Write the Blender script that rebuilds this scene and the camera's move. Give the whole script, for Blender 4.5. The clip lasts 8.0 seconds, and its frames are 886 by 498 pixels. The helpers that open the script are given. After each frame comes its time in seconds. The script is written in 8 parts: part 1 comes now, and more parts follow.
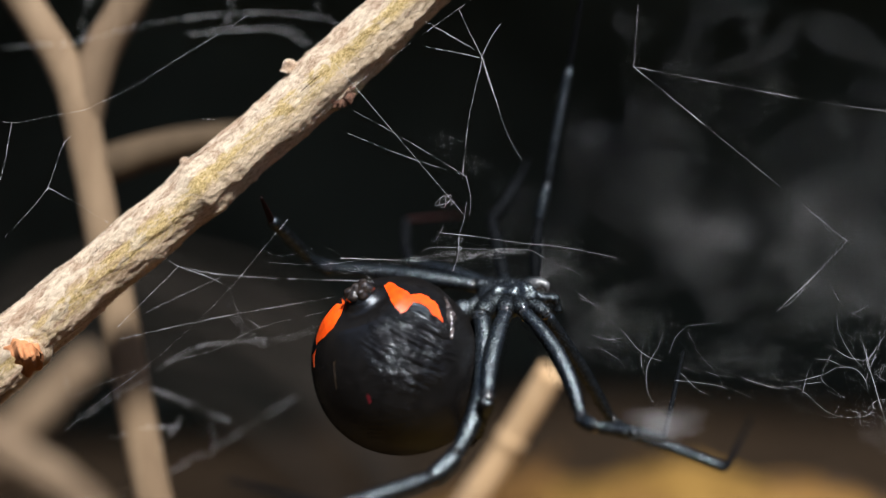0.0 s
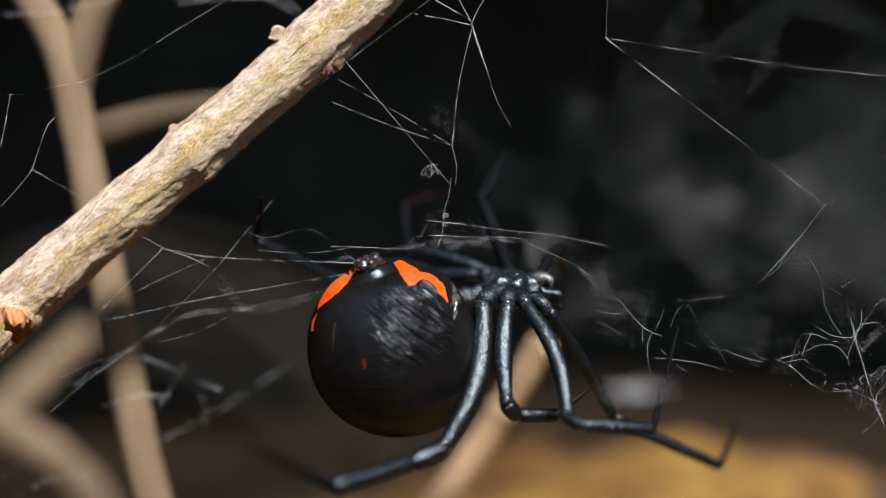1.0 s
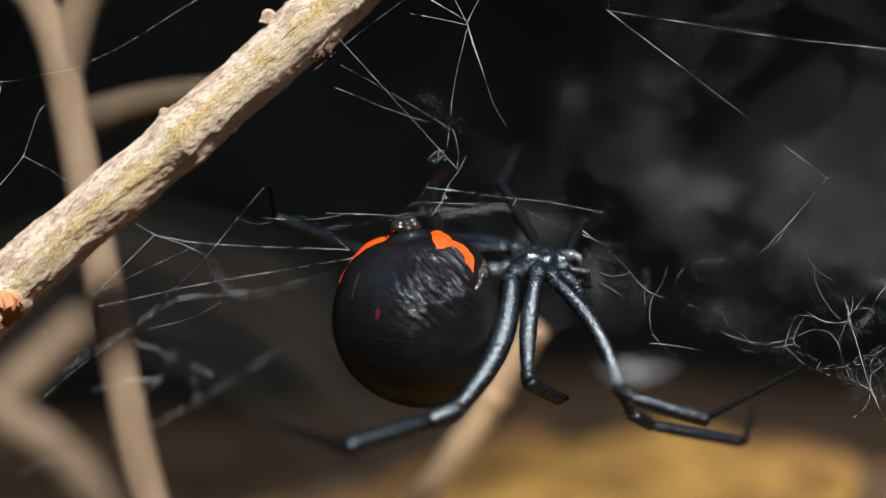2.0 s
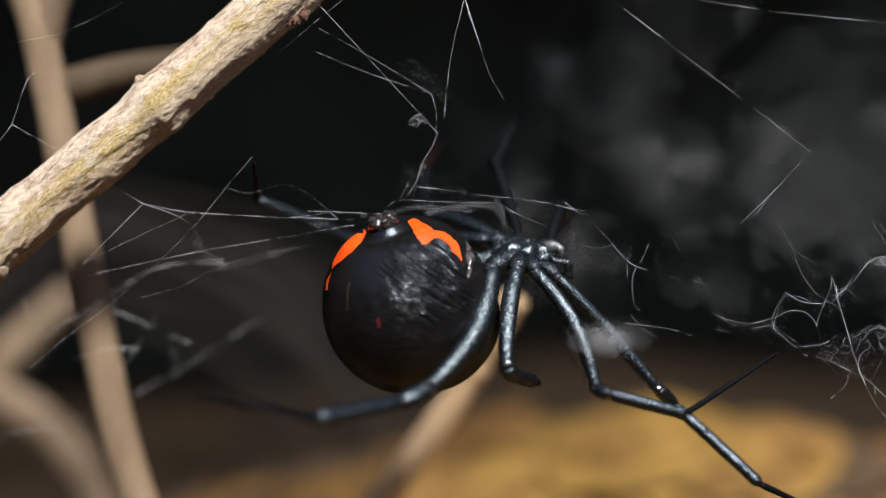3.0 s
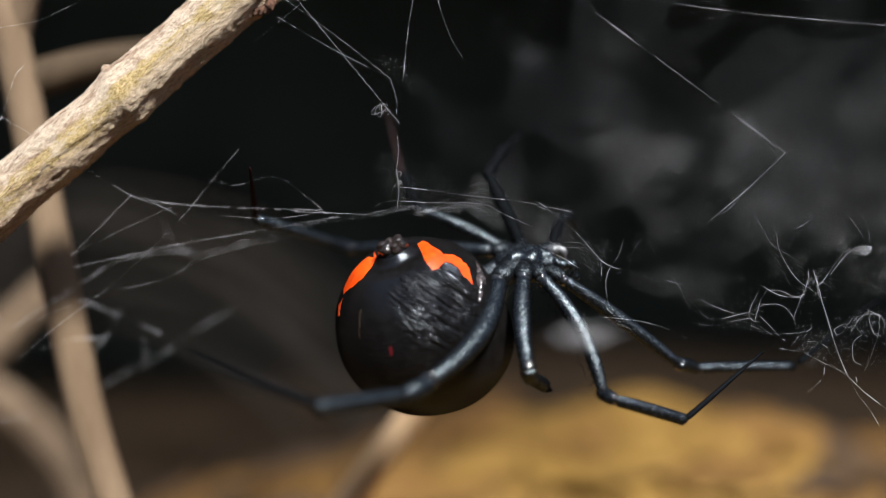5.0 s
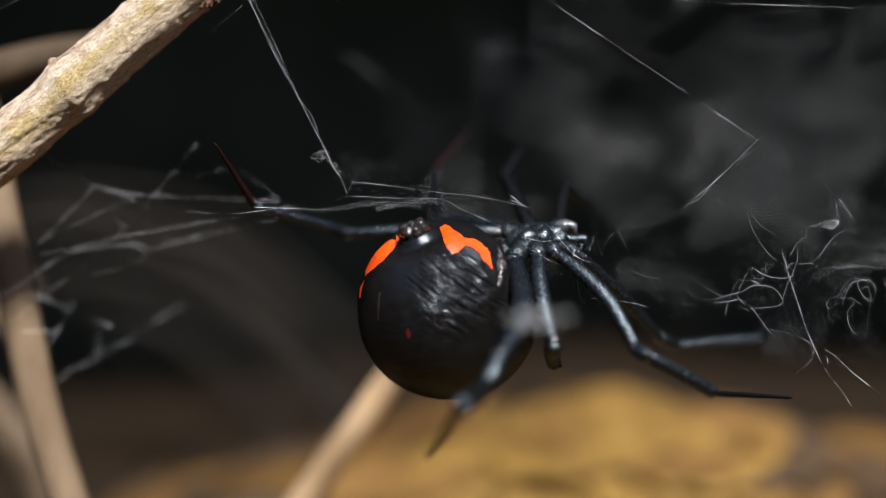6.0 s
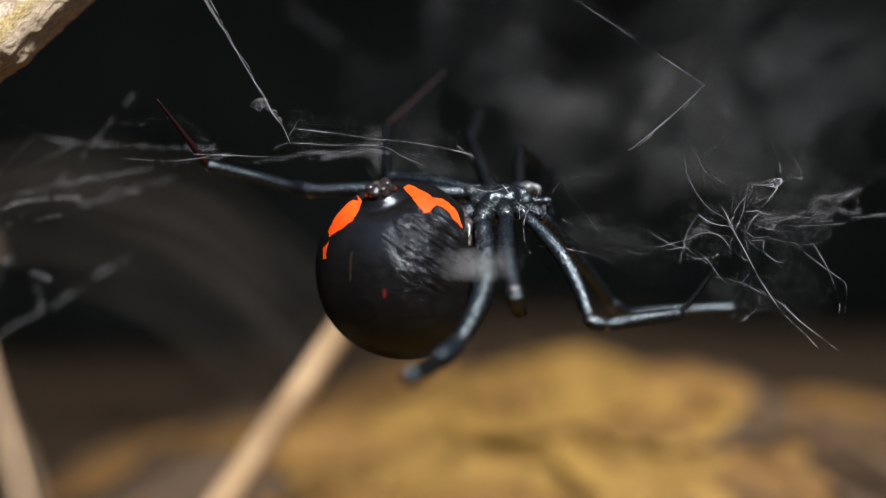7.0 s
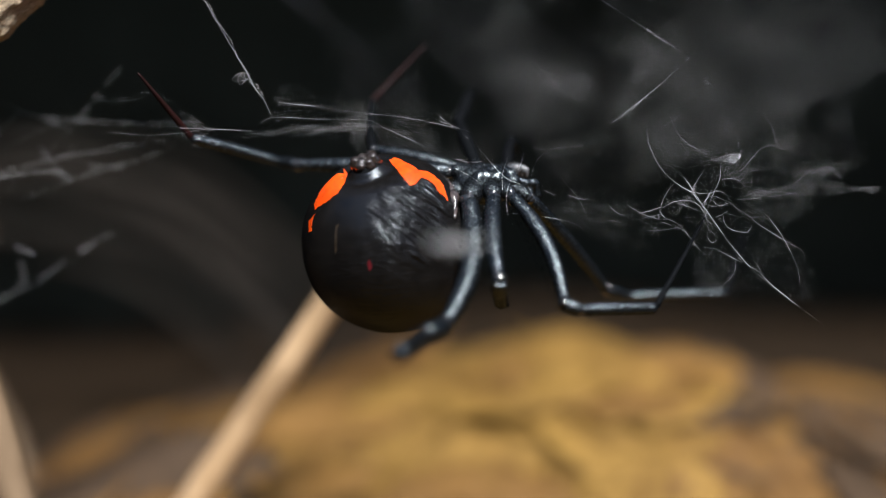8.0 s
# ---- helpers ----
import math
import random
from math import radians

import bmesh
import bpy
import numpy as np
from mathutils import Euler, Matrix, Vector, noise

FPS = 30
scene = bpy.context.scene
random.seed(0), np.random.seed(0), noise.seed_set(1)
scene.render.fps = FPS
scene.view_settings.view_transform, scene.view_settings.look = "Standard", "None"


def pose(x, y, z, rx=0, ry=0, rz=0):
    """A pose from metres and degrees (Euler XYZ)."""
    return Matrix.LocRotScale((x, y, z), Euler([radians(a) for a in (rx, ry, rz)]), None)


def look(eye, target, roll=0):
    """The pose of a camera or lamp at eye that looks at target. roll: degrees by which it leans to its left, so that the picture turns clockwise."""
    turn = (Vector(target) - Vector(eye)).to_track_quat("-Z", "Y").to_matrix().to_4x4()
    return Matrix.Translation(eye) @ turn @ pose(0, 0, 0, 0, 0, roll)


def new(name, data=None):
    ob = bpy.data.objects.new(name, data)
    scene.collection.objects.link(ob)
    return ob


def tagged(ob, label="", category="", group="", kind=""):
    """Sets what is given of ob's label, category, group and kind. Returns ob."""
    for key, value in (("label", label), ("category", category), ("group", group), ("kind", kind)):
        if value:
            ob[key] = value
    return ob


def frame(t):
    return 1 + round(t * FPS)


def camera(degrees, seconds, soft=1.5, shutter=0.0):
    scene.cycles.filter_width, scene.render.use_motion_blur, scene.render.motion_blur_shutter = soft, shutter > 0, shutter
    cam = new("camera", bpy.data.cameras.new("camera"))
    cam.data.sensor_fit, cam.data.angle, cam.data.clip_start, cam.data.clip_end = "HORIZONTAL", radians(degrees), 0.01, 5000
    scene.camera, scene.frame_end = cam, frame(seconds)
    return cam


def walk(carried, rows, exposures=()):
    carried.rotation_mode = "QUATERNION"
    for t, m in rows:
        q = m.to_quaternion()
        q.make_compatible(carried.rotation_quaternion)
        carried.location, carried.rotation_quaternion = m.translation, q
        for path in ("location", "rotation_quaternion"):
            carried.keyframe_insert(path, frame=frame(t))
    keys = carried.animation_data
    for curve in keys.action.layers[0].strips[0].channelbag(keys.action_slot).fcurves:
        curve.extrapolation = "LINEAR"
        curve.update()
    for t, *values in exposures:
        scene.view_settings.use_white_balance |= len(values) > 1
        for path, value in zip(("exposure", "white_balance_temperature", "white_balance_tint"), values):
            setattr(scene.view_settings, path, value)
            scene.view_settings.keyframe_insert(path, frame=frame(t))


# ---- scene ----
MM = 0.001


def at(t, x, y, z, rx=0, ry=0, rz=0):
    """A row of walk(), from millimetres and degrees."""
    return (t, pose(x * MM, y * MM, z * MM, rx, ry, rz))


# ---- camera: a macro lens that slides and tilts slowly ----
cam = camera(40.0, 8.0, 1.0, 0.4)
cam.data.dof.use_dof = True
cam.data.dof.focus_distance = 0.0832
cam.data.dof.aperture_fstop = 8.2
# seconds, x, y, z in millimetres, yaw, pitch, roll in degrees
PATH = [
    (0, 0.00, 0.00, -0.00, 0.00, -0.00, 0.00),
    (0.5, 0.55, 0.00, -1.05, 0.02, -0.49, -0.05),
    (1, 0.80, 0.00, -1.37, 0.03, -0.64, 0.06),
    (2.5, 2.28, 0.00, -2.70, 0.06, -1.28, -0.03),
    (3, 3.26, 0.00, -3.33, 0.11, -1.59, -0.04),
    (3.5, 3.45, 0.00, -3.36, 0.10, -1.60, -0.03),
    (4, 4.00, 0.00, -3.40, 0.10, -1.61, -0.05),
    (4.5, 4.50, 0.00, -3.64, 0.09, -1.73, -0.02),
    (6, 9.61, 0.00, -4.03, 0.31, -1.93, -0.04),
    (6.5, 11.95, 0.00, -4.90, 0.31, -2.33, -0.00),
    (7, 14.36, 0.00, -6.06, 0.40, -2.88, -0.00),
    (7.5, 15.12, 0.00, -6.91, 0.44, -3.27, -0.00),
    (8, 15.73, 0.00, -7.16, 0.46, -3.39, -0.00),
]
walk(cam, [at(t, x, y, z, 90 + pitch, roll, yaw) for t, x, y, z, yaw, pitch, roll in PATH],
     exposures=[(0.0, 1.0), (8.0, 1.0)])

# ---- light: bright soft daylight from above, in front of a dark backdrop ----
SUN_ELEVATION, SUN_TURN = 48.2, 162.0
world = bpy.data.worlds.new("sky")
scene.world = world
world.use_nodes = True
sky = world.node_tree.nodes.new("ShaderNodeTexSky")
sky.sky_type = "NISHITA"
sky.sun_disc = False
sky.sun_elevation = radians(SUN_ELEVATION)
sky.sun_rotation = radians(SUN_TURN)
world.node_tree.nodes["Background"].inputs["Strength"].default_value = 0.068
world.node_tree.links.new(sky.outputs["Color"], world.node_tree.nodes["Background"].inputs["Color"])
sun_data = bpy.data.lights.new("sun", "SUN")
sun_data.energy = 4.25
sun_data.angle = radians(10)
sun_data.color = (1.0, 0.99, 0.965)
sun = new("sun", sun_data)
sun.matrix_basis = look((0.13, -0.40, 0.47), (0, 0, 0))
tagged(sun, kind="structure")


# ---- materials ----
class Mat:
    """A node material with short calls for the nodes it needs."""

    def __init__(self, name, rough=0.5, metal=0.0, spec=0.5):
        self.m = bpy.data.materials.new(name)
        self.m.use_nodes = True
        self.t = self.m.node_tree
        self.b = self.t.nodes["Principled BSDF"]
        self.b.inputs["Roughness"].default_value = rough
        self.b.inputs["Metallic"].default_value = metal
        self.b.inputs["Specular IOR Level"].default_value = spec
        self.co = self.node("ShaderNodeTexCoord").outputs["Object"]

    def node(self, kind, **kw):
        n = self.t.nodes.new(kind)
        for k, v in kw.items():
            if k == "operation":
                n.operation = v
        return n

    def link(self, a, b):
        self.t.links.new(a, b)

    def mapped(self, sx=1, sy=1, sz=1, rx=0, ry=0, rz=0):
        """Object coordinates, in millimetres, stretched and turned."""
        n = self.node("ShaderNodeMapping")
        n.inputs["Scale"].default_value = (1000 * sx, 1000 * sy, 1000 * sz)
        turn = self.node("ShaderNodeMapping")
        turn.inputs["Rotation"].default_value = (radians(rx), radians(ry), radians(rz))
        self.link(self.co, turn.inputs["Vector"])
        self.link(turn.outputs["Vector"], n.inputs["Vector"])
        return n.outputs["Vector"]

    def noise(self, vec, scale=1.0, detail=4.0, rough=0.6, warp=0.0):
        n = self.node("ShaderNodeTexNoise")
        n.inputs["Scale"].default_value = scale
        n.inputs["Detail"].default_value = detail
        n.inputs["Roughness"].default_value = rough
        n.inputs["Distortion"].default_value = warp
        self.link(vec, n.inputs["Vector"])
        return n.outputs["Fac"]

    def ramp(self, fac, *stops):
        n = self.node("ShaderNodeValToRGB")
        e = n.color_ramp.elements
        while len(e) < len(stops):
            e.new(0.5)
        for el, (p, c) in zip(e, stops):
            el.position = p
            el.color = (*c, 1) if len(c) == 3 else c
        self.link(fac, n.inputs["Fac"])
        return n.outputs["Color"]

    def grey(self, fac, a, b, lo=0.0, hi=1.0):
        n = self.node("ShaderNodeMapRange")
        n.inputs["From Min"].default_value, n.inputs["From Max"].default_value = lo, hi
        n.inputs["To Min"].default_value, n.inputs["To Max"].default_value = a, b
        self.link(fac, n.inputs["Value"])
        return n.outputs["Result"]

    def mix(self, fac, a, b, blend="MIX"):
        n = self.node("ShaderNodeMix")
        n.data_type = "RGBA"
        n.blend_type = blend
        for sock, v in ((n.inputs["Factor"], fac), (n.inputs[6], a), (n.inputs[7], b)):
            if isinstance(v, (int, float)):
                sock.default_value = v
            elif isinstance(v, tuple):
                sock.default_value = (*v, 1)
            else:
                self.link(v, sock)
        return n.outputs[2]

    def math(self, op, a, b):
        n = self.node("ShaderNodeMath", operation=op)
        for sock, v in zip(n.inputs, (a, b)):
            if isinstance(v, (int, float)):
                sock.default_value = v
            else:
                self.link(v, sock)
        return n.outputs[0]

    def near(self, centre, inner, outer):
        """1 within inner millimetres of a point of the thing, 0 beyond outer."""
        n = self.node("ShaderNodeVectorMath", operation="DISTANCE")
        self.link(self.co, n.inputs[0])
        n.inputs[1].default_value = tuple(c * MM for c in centre)
        r = self.node("ShaderNodeMapRange")
        r.interpolation_type = "SMOOTHSTEP"
        r.inputs["From Min"].default_value, r.inputs["From Max"].default_value = inner * MM, outer * MM
        r.inputs["To Min"].default_value, r.inputs["To Max"].default_value = 1, 0
        self.link(n.outputs["Value"], r.inputs["Value"])
        return r.outputs["Result"]

    def bump(self, height, mm, strength=1.0, before=None):
        n = self.node("ShaderNodeBump")
        n.inputs["Distance"].default_value = mm * MM
        n.inputs["Strength"].default_value = strength
        self.link(height, n.inputs["Height"])
        if before is not None:
            self.link(before, n.inputs["Normal"])
        self.link(n.outputs["Normal"], self.b.inputs["Normal"])
        return n.outputs["Normal"]

    def colour(self, c):
        if isinstance(c, tuple):
            self.b.inputs["Base Color"].default_value = (*c, 1)
        else:
            self.link(c, self.b.inputs["Base Color"])

    def rough(self, r):
        self.link(r, self.b.inputs["Roughness"])

    def hairy_gloss(self, colour):
        """Gloss that does not grow towards the edge, as on skin covered with fine dark hair."""
        g = self.node("ShaderNodeBsdfGlossy")
        g.inputs["Color"].default_value = (*colour, 1)
        for name in ("Roughness", "Normal"):
            if self.b.inputs[name].is_linked:
                self.link(self.b.inputs[name].links[0].from_socket, g.inputs[name])
        self.b.inputs["Specular IOR Level"].default_value = 0.0
        both = self.node("ShaderNodeAddShader")
        self.link(self.b.outputs[0], both.inputs[0])
        self.link(g.outputs[0], both.inputs[1])
        self.link(both.outputs[0], self.t.nodes["Material Output"].inputs["Surface"])


def bark_material(name="bark", dim=1.0):
    """Pale weathered bark: cream on the upper side, a crust of lichen along the lower third, grey-brown below."""
    m = Mat(name, 0.88, 0, 0.2)
    fibre = m.noise(m.mapped(4.6, 4.6, 1.9), 1.0, 7, 0.74, 0.5)
    fine = m.noise(m.mapped(9, 9, 4), 1.0, 5, 0.75)
    broad = m.noise(m.mapped(0.55, 0.55, 0.16), 1.0, 5, 0.65, 0.6)
    patch = m.noise(m.mapped(1.1, 1.1, 0.5), 1.0, 6, 0.7, 0.6)
    sc = lambda c: tuple(v * dim for v in c)
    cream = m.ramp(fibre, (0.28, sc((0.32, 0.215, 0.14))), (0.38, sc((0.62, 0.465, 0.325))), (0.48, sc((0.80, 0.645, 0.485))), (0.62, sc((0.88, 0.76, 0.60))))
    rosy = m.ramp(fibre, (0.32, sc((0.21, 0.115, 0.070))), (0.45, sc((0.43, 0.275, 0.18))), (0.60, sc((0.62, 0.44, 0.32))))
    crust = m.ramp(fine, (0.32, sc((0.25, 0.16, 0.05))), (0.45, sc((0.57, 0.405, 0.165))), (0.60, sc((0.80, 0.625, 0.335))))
    # lower-flank tone, raised towards cream to stand in for bounced light
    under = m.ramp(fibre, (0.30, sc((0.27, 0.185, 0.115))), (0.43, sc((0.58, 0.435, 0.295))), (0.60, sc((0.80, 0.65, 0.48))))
    c = m.mix(m.ramp(patch, (0.46, (0, 0, 0)), (0.58, (0.85, 0.85, 0.85))), cream, rosy)
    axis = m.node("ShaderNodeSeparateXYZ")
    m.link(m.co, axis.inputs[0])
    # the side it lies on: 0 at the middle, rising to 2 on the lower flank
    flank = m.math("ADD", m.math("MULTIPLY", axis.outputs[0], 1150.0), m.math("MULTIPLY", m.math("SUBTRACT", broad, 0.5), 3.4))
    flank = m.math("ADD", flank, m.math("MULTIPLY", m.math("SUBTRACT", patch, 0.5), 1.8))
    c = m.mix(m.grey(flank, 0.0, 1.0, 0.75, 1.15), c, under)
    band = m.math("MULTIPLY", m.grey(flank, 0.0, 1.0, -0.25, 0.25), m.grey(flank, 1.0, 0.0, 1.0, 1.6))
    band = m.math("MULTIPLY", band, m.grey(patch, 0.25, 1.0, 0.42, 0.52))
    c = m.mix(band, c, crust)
    # the peeling lower end shows red-brown inner bark
    low = m.math("MULTIPLY", m.grey(axis.outputs[2], 1.0, 0.0, -0.012, 0.0), m.grey(flank, 0.0, 1.0, 0.2, 0.8))
    strip = m.noise(m.mapped(2.2, 2.2, 0.35), 1.0, 5, 0.7, 0.5)
    c = m.mix(m.math("MULTIPLY", low, m.grey(strip, 0.0, 0.9, 0.47, 0.55)), c, rosy)
    crack = m.noise(m.mapped(2.6, 2.6, 0.30), 1.0, 4, 0.6, 0.8)
    c = m.mix(m.ramp(crack, (0.27, (0.85, 0.85, 0.85)), (0.33, (0, 0, 0))), c, sc((0.055, 0.034, 0.020)))
    speck = m.noise(m.mapped(3.2, 3.2, 2.6), 1.5, 3, 0.6)
    c = m.mix(m.ramp(speck, (0.68, (0, 0, 0)), (0.74, (0.85, 0.85, 0.85))), c, sc((0.12, 0.075, 0.045)))
    m.colour(c)
    h = m.math("ADD", fibre, m.math("MULTIPLY", fine, 0.8))
    m.bump(m.math("SUBTRACT", h, m.grey(crack, 0.5, 0.0, 0.30, 0.38)), 0.32, 1.0)
    return m.m


def stem_material(name, a, b):
    m = Mat(name, 0.8, 0, 0.2)
    n = m.noise(m.mapped(0.5, 0.5, 0.12), 1.0, 5, 0.6, 0.2)
    m.colour(m.ramp(n, (0.3, a), (0.7, b)))
    m.bump(m.noise(m.mapped(3, 3, 0.6), 1.5, 4), 0.15, 0.7)
    return m.m


def spider_black(name, base, rough, fuzz, spec=0.9):
    m = Mat(name, rough, 0, spec)
    n = m.noise(m.mapped(1, 1, 1), 3.0, 4, 0.6)
    m.colour(m.ramp(n, (0.3, base), (0.75, tuple(v * 1.9 for v in base))))
    m.rough(m.grey(m.noise(m.mapped(1, 1, 0.5), 6.0, 3), rough - 0.08, rough + 0.12, 0.3, 0.7))
    grain = m.noise(m.mapped(1, 1, 0.7), 17.0, 2, 0.6)
    m.bump(grain, 0.05, fuzz)
    # blue in the gloss colour stands in for the sky's cool highlights
    m.hairy_gloss(tuple(0.064 * spec * v for v in (0.78, 0.92, 1.0)))
    return m.m


def marking_material():
    """Orange-red skin, speckled with dark pits and paler towards the rim of each fleck."""
    m = Mat("orange_marking", 0.4, 0, 0.5)
    n = m.noise(m.mapped(), 1.3, 5, 0.65)
    c = m.ramp(n, (0.30, (0.62, 0.040, 0.0015)), (0.5, (0.84, 0.072, 0.002)), (0.72, (0.92, 0.112, 0.003)))
    pit = m.noise(m.mapped(), 3.4, 3, 0.6, 0.3)
    c = m.mix(m.ramp(pit, (0.29, (0.9, 0.9, 0.9)), (0.34, (0, 0, 0))), c, (0.03, 0.004, 0.002))
    m.colour(c)
    m.bump(m.noise(m.mapped(), 4.0, 4), 0.02, 0.9)
    return m.m


def abdomen_material():
    m = Mat("abdomen_skin", 0.3, 0, 1.0)
    n = m.noise(m.mapped(), 1.2, 5, 0.6)
    m.colour(m.ramp(n, (0.3, (0.0043, 0.0040, 0.0040)), (0.8, (0.0092, 0.0083, 0.0081))))
    m.rough(m.grey(m.noise(m.mapped(), 2.5, 4), 0.13, 0.25, 0.3, 0.7))
    # wrinkles that run slantwise over the upper flank
    wave = m.noise(m.mapped(0.40, 0.7, 2.3, 0, -36, 0), 1.6, 2, 0.5, 0.35)
    fold = m.math("MULTIPLY", wave, m.near((1.6, -5.1, 2.1), 0.8, 4.2))
    first = m.bump(fold, 1.0, 1.0)
    ripple = m.math("MULTIPLY", m.noise(m.mapped(0.5, 0.5, 2.3, 0, 6, 0), 2.6, 2, 0.5, 0.2), m.near((-1.2, -5.2, -2.6), 1.5, 4.8))
    second = m.bump(ripple, 0.11, 1.0, first)
    m.bump(m.noise(m.mapped(), 11.0, 3, 0.7), 0.020, 1.0, second)
    # the abdomen's gloss carries the same blue in place of cool skylight
    m.hairy_gloss((0.033, 0.037, 0.041))
    return m.m


def plain(name, a, b, rough=0.6, scale=1.0, bump=0.05, spec=0.4):
    m = Mat(name, rough, 0, spec)
    n = m.noise(m.mapped(), scale, 5, 0.6)
    m.colour(m.ramp(n, (0.3, a), (0.72, b)))
    if bump:
        m.bump(m.noise(m.mapped(), scale * 4, 4), bump, 0.8)
    return m.m


def ground_material():
    """Dark soil, covered with a crumbled golden-brown leaf mould around the heap."""
    m = Mat("litter_ground", 0.95, 0, 0.1)
    n = m.noise(m.mapped(), 0.12, 5, 0.6)
    soil = m.ramp(n, (0.3, (0.009, 0.0058, 0.0034)), (0.72, (0.026, 0.0155, 0.008)))
    mould = m.ramp(n, (0.3, (0.115, 0.058, 0.013)), (0.7, (0.175, 0.094, 0.020)))
    c = m.mix(m.near((20, 112, -40), 36, 50), soil, mould)
    m.colour(c)
    m.bump(m.noise(m.mapped(), 0.5, 4), 1.0, 0.8)
    return m.m


def leaf_material(name, dark, mid, light):
    """Dry leaf: each one of its own tone, blotched along the blade."""
    m = Mat(name, 0.7, 0, 0.3)
    own = m.node("ShaderNodeObjectInfo").outputs["Random"]
    n = m.noise(m.mapped(), 0.16, 5, 0.6, 0.5)
    k = m.math("ADD", m.math("MULTIPLY", own, 0.45), m.math("MULTIPLY", n, 0.65))
    m.colour(m.ramp(k, (0.22, dark), (0.52, mid), (0.85, light)))
    m.bump(m.noise(m.mapped(), 0.9, 4), 0.3, 0.7)
    return m.m


def silk_material(name, base, alpha=1.0):
    m = Mat(name, 0.45, 0, 0.5)
    m.colour(base)
    m.b.inputs["Alpha"].default_value = alpha
    return m.m


BARK = bark_material()
DARK_BARK = bark_material("dark_bark", 0.55)
CUT_WOOD = stem_material("cut_wood", (0.40, 0.15, 0.06), (0.66, 0.33, 0.17))
STEM = stem_material("dry_stem", (0.15, 0.101, 0.062), (0.225, 0.158, 0.10))
STEM_PALE = stem_material("pale_stem", (0.165, 0.112, 0.07), (0.245, 0.176, 0.117))
# Darker dry_stem copy for one fork arm; the dimness is in its colour.
STEM_DIM = stem_material("dim_stem", (0.10, 0.068, 0.042), (0.17, 0.117, 0.075))
STALK = stem_material("straw", (0.42, 0.27, 0.145), (0.56, 0.385, 0.23))
BLACK = spider_black("black_cuticle", (0.0045, 0.005, 0.0056), 0.23, 1.0, 1.0)
LEG_BLACK = spider_black("leg_cuticle", (0.0034, 0.0039, 0.0045), 0.21, 0.75, 1.1)
COXA_BLACK = spider_black("coxa_cuticle", (0.0035, 0.0039, 0.0044), 0.25, 1.0, 0.75)
DULL_BLACK = spider_black("dull_cuticle", (0.002, 0.002, 0.0025), 0.65, 1.0, 0.12)
TIP_RED = spider_black("tarsus_cuticle", (0.011, 0.0027, 0.0022), 0.45, 1.0, 0.25)
ABDOMEN = abdomen_material()
ORANGE = marking_material()
SPINNERET = plain("spinneret_skin", (0.003, 0.0026, 0.0026), (0.036, 0.026, 0.022), 0.22, 2.5, 0.03, 0.7)
BUD = plain("bud_scale_skin", (0.035, 0.015, 0.010), (0.19, 0.092, 0.058), 0.8, 3.5, 0.09)
LICHEN = plain("lichen_tuft", (0.30, 0.215, 0.075), (0.56, 0.42, 0.17), 0.9, 2.5, 0.05)
MOSS = plain("moss_wisp", (0.015, 0.016, 0.006), (0.075, 0.072, 0.026), 0.85, 2.5, 0.02)
FOLD = plain("pale_fold", (0.006, 0.005, 0.0048), (0.10, 0.075, 0.07), 0.2, 1.3, 0.02, 1.0)
FANG = plain("mouthparts", (0.008, 0.008, 0.009), (0.15, 0.155, 0.165), 0.22, 2.6, 0.03, 1.0)
SILK = silk_material("silk", (0.85, 0.86, 0.88))
# Near-black backdrop tone: the background's shade is put into the colour.
SHADE_TONE = plain("shade_tone", (0.017, 0.0185, 0.0145), (0.068, 0.073, 0.055), 0.95, 0.02, 1.0, 0.1)
GROUND = ground_material()
LEAF_YELLOW = leaf_material("yellow_leaf", (0.125, 0.065, 0.013), (0.182, 0.101, 0.021), (0.25, 0.143, 0.031))
LEAF_TAN = leaf_material("tan_leaf", (0.080, 0.038, 0.011), (0.125, 0.061, 0.015), (0.18, 0.094, 0.022))
DUSTY = spider_black("dusty_cuticle", (0.0035, 0.0039, 0.0044), 0.22, 0.4, 0.85)
JOINT = plain("joint_membrane", (0.004, 0.0041, 0.0045), (0.020, 0.021, 0.023), 0.14, 2.0, 0.015, 1.0)
# The side branch is dimmed by colour too, with a still darker copy.
SIDE_STEM = stem_material("side_stem", (0.042, 0.028, 0.016), (0.075, 0.051, 0.030))
# Kept very dark: the dimness far back is put into the stem colour.
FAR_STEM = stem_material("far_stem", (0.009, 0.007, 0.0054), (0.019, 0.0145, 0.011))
LEAF_BROWN = plain("brown_leaf", (0.030, 0.0175, 0.0085), (0.070, 0.038, 0.017), 0.75, 0.2, 0.3)


# ---- mesh helpers (millimetres) ----
def mesh_from(name, bm, material, smooth=True):
    bmesh.ops.scale(bm, vec=(MM, MM, MM), verts=bm.verts)
    me = bpy.data.meshes.new(name)
    bm.to_mesh(me)
    bm.free()
    me.materials.append(material)
    if smooth:
        me.shade_smooth()
    return me


def part(name, bm, material, parent=None, label="", smooth=True):
    ob = new(name, mesh_from(name, bm, material, smooth))
    if parent is not None:
        ob.parent = parent
    if label:
        ob["label"] = label
    return ob


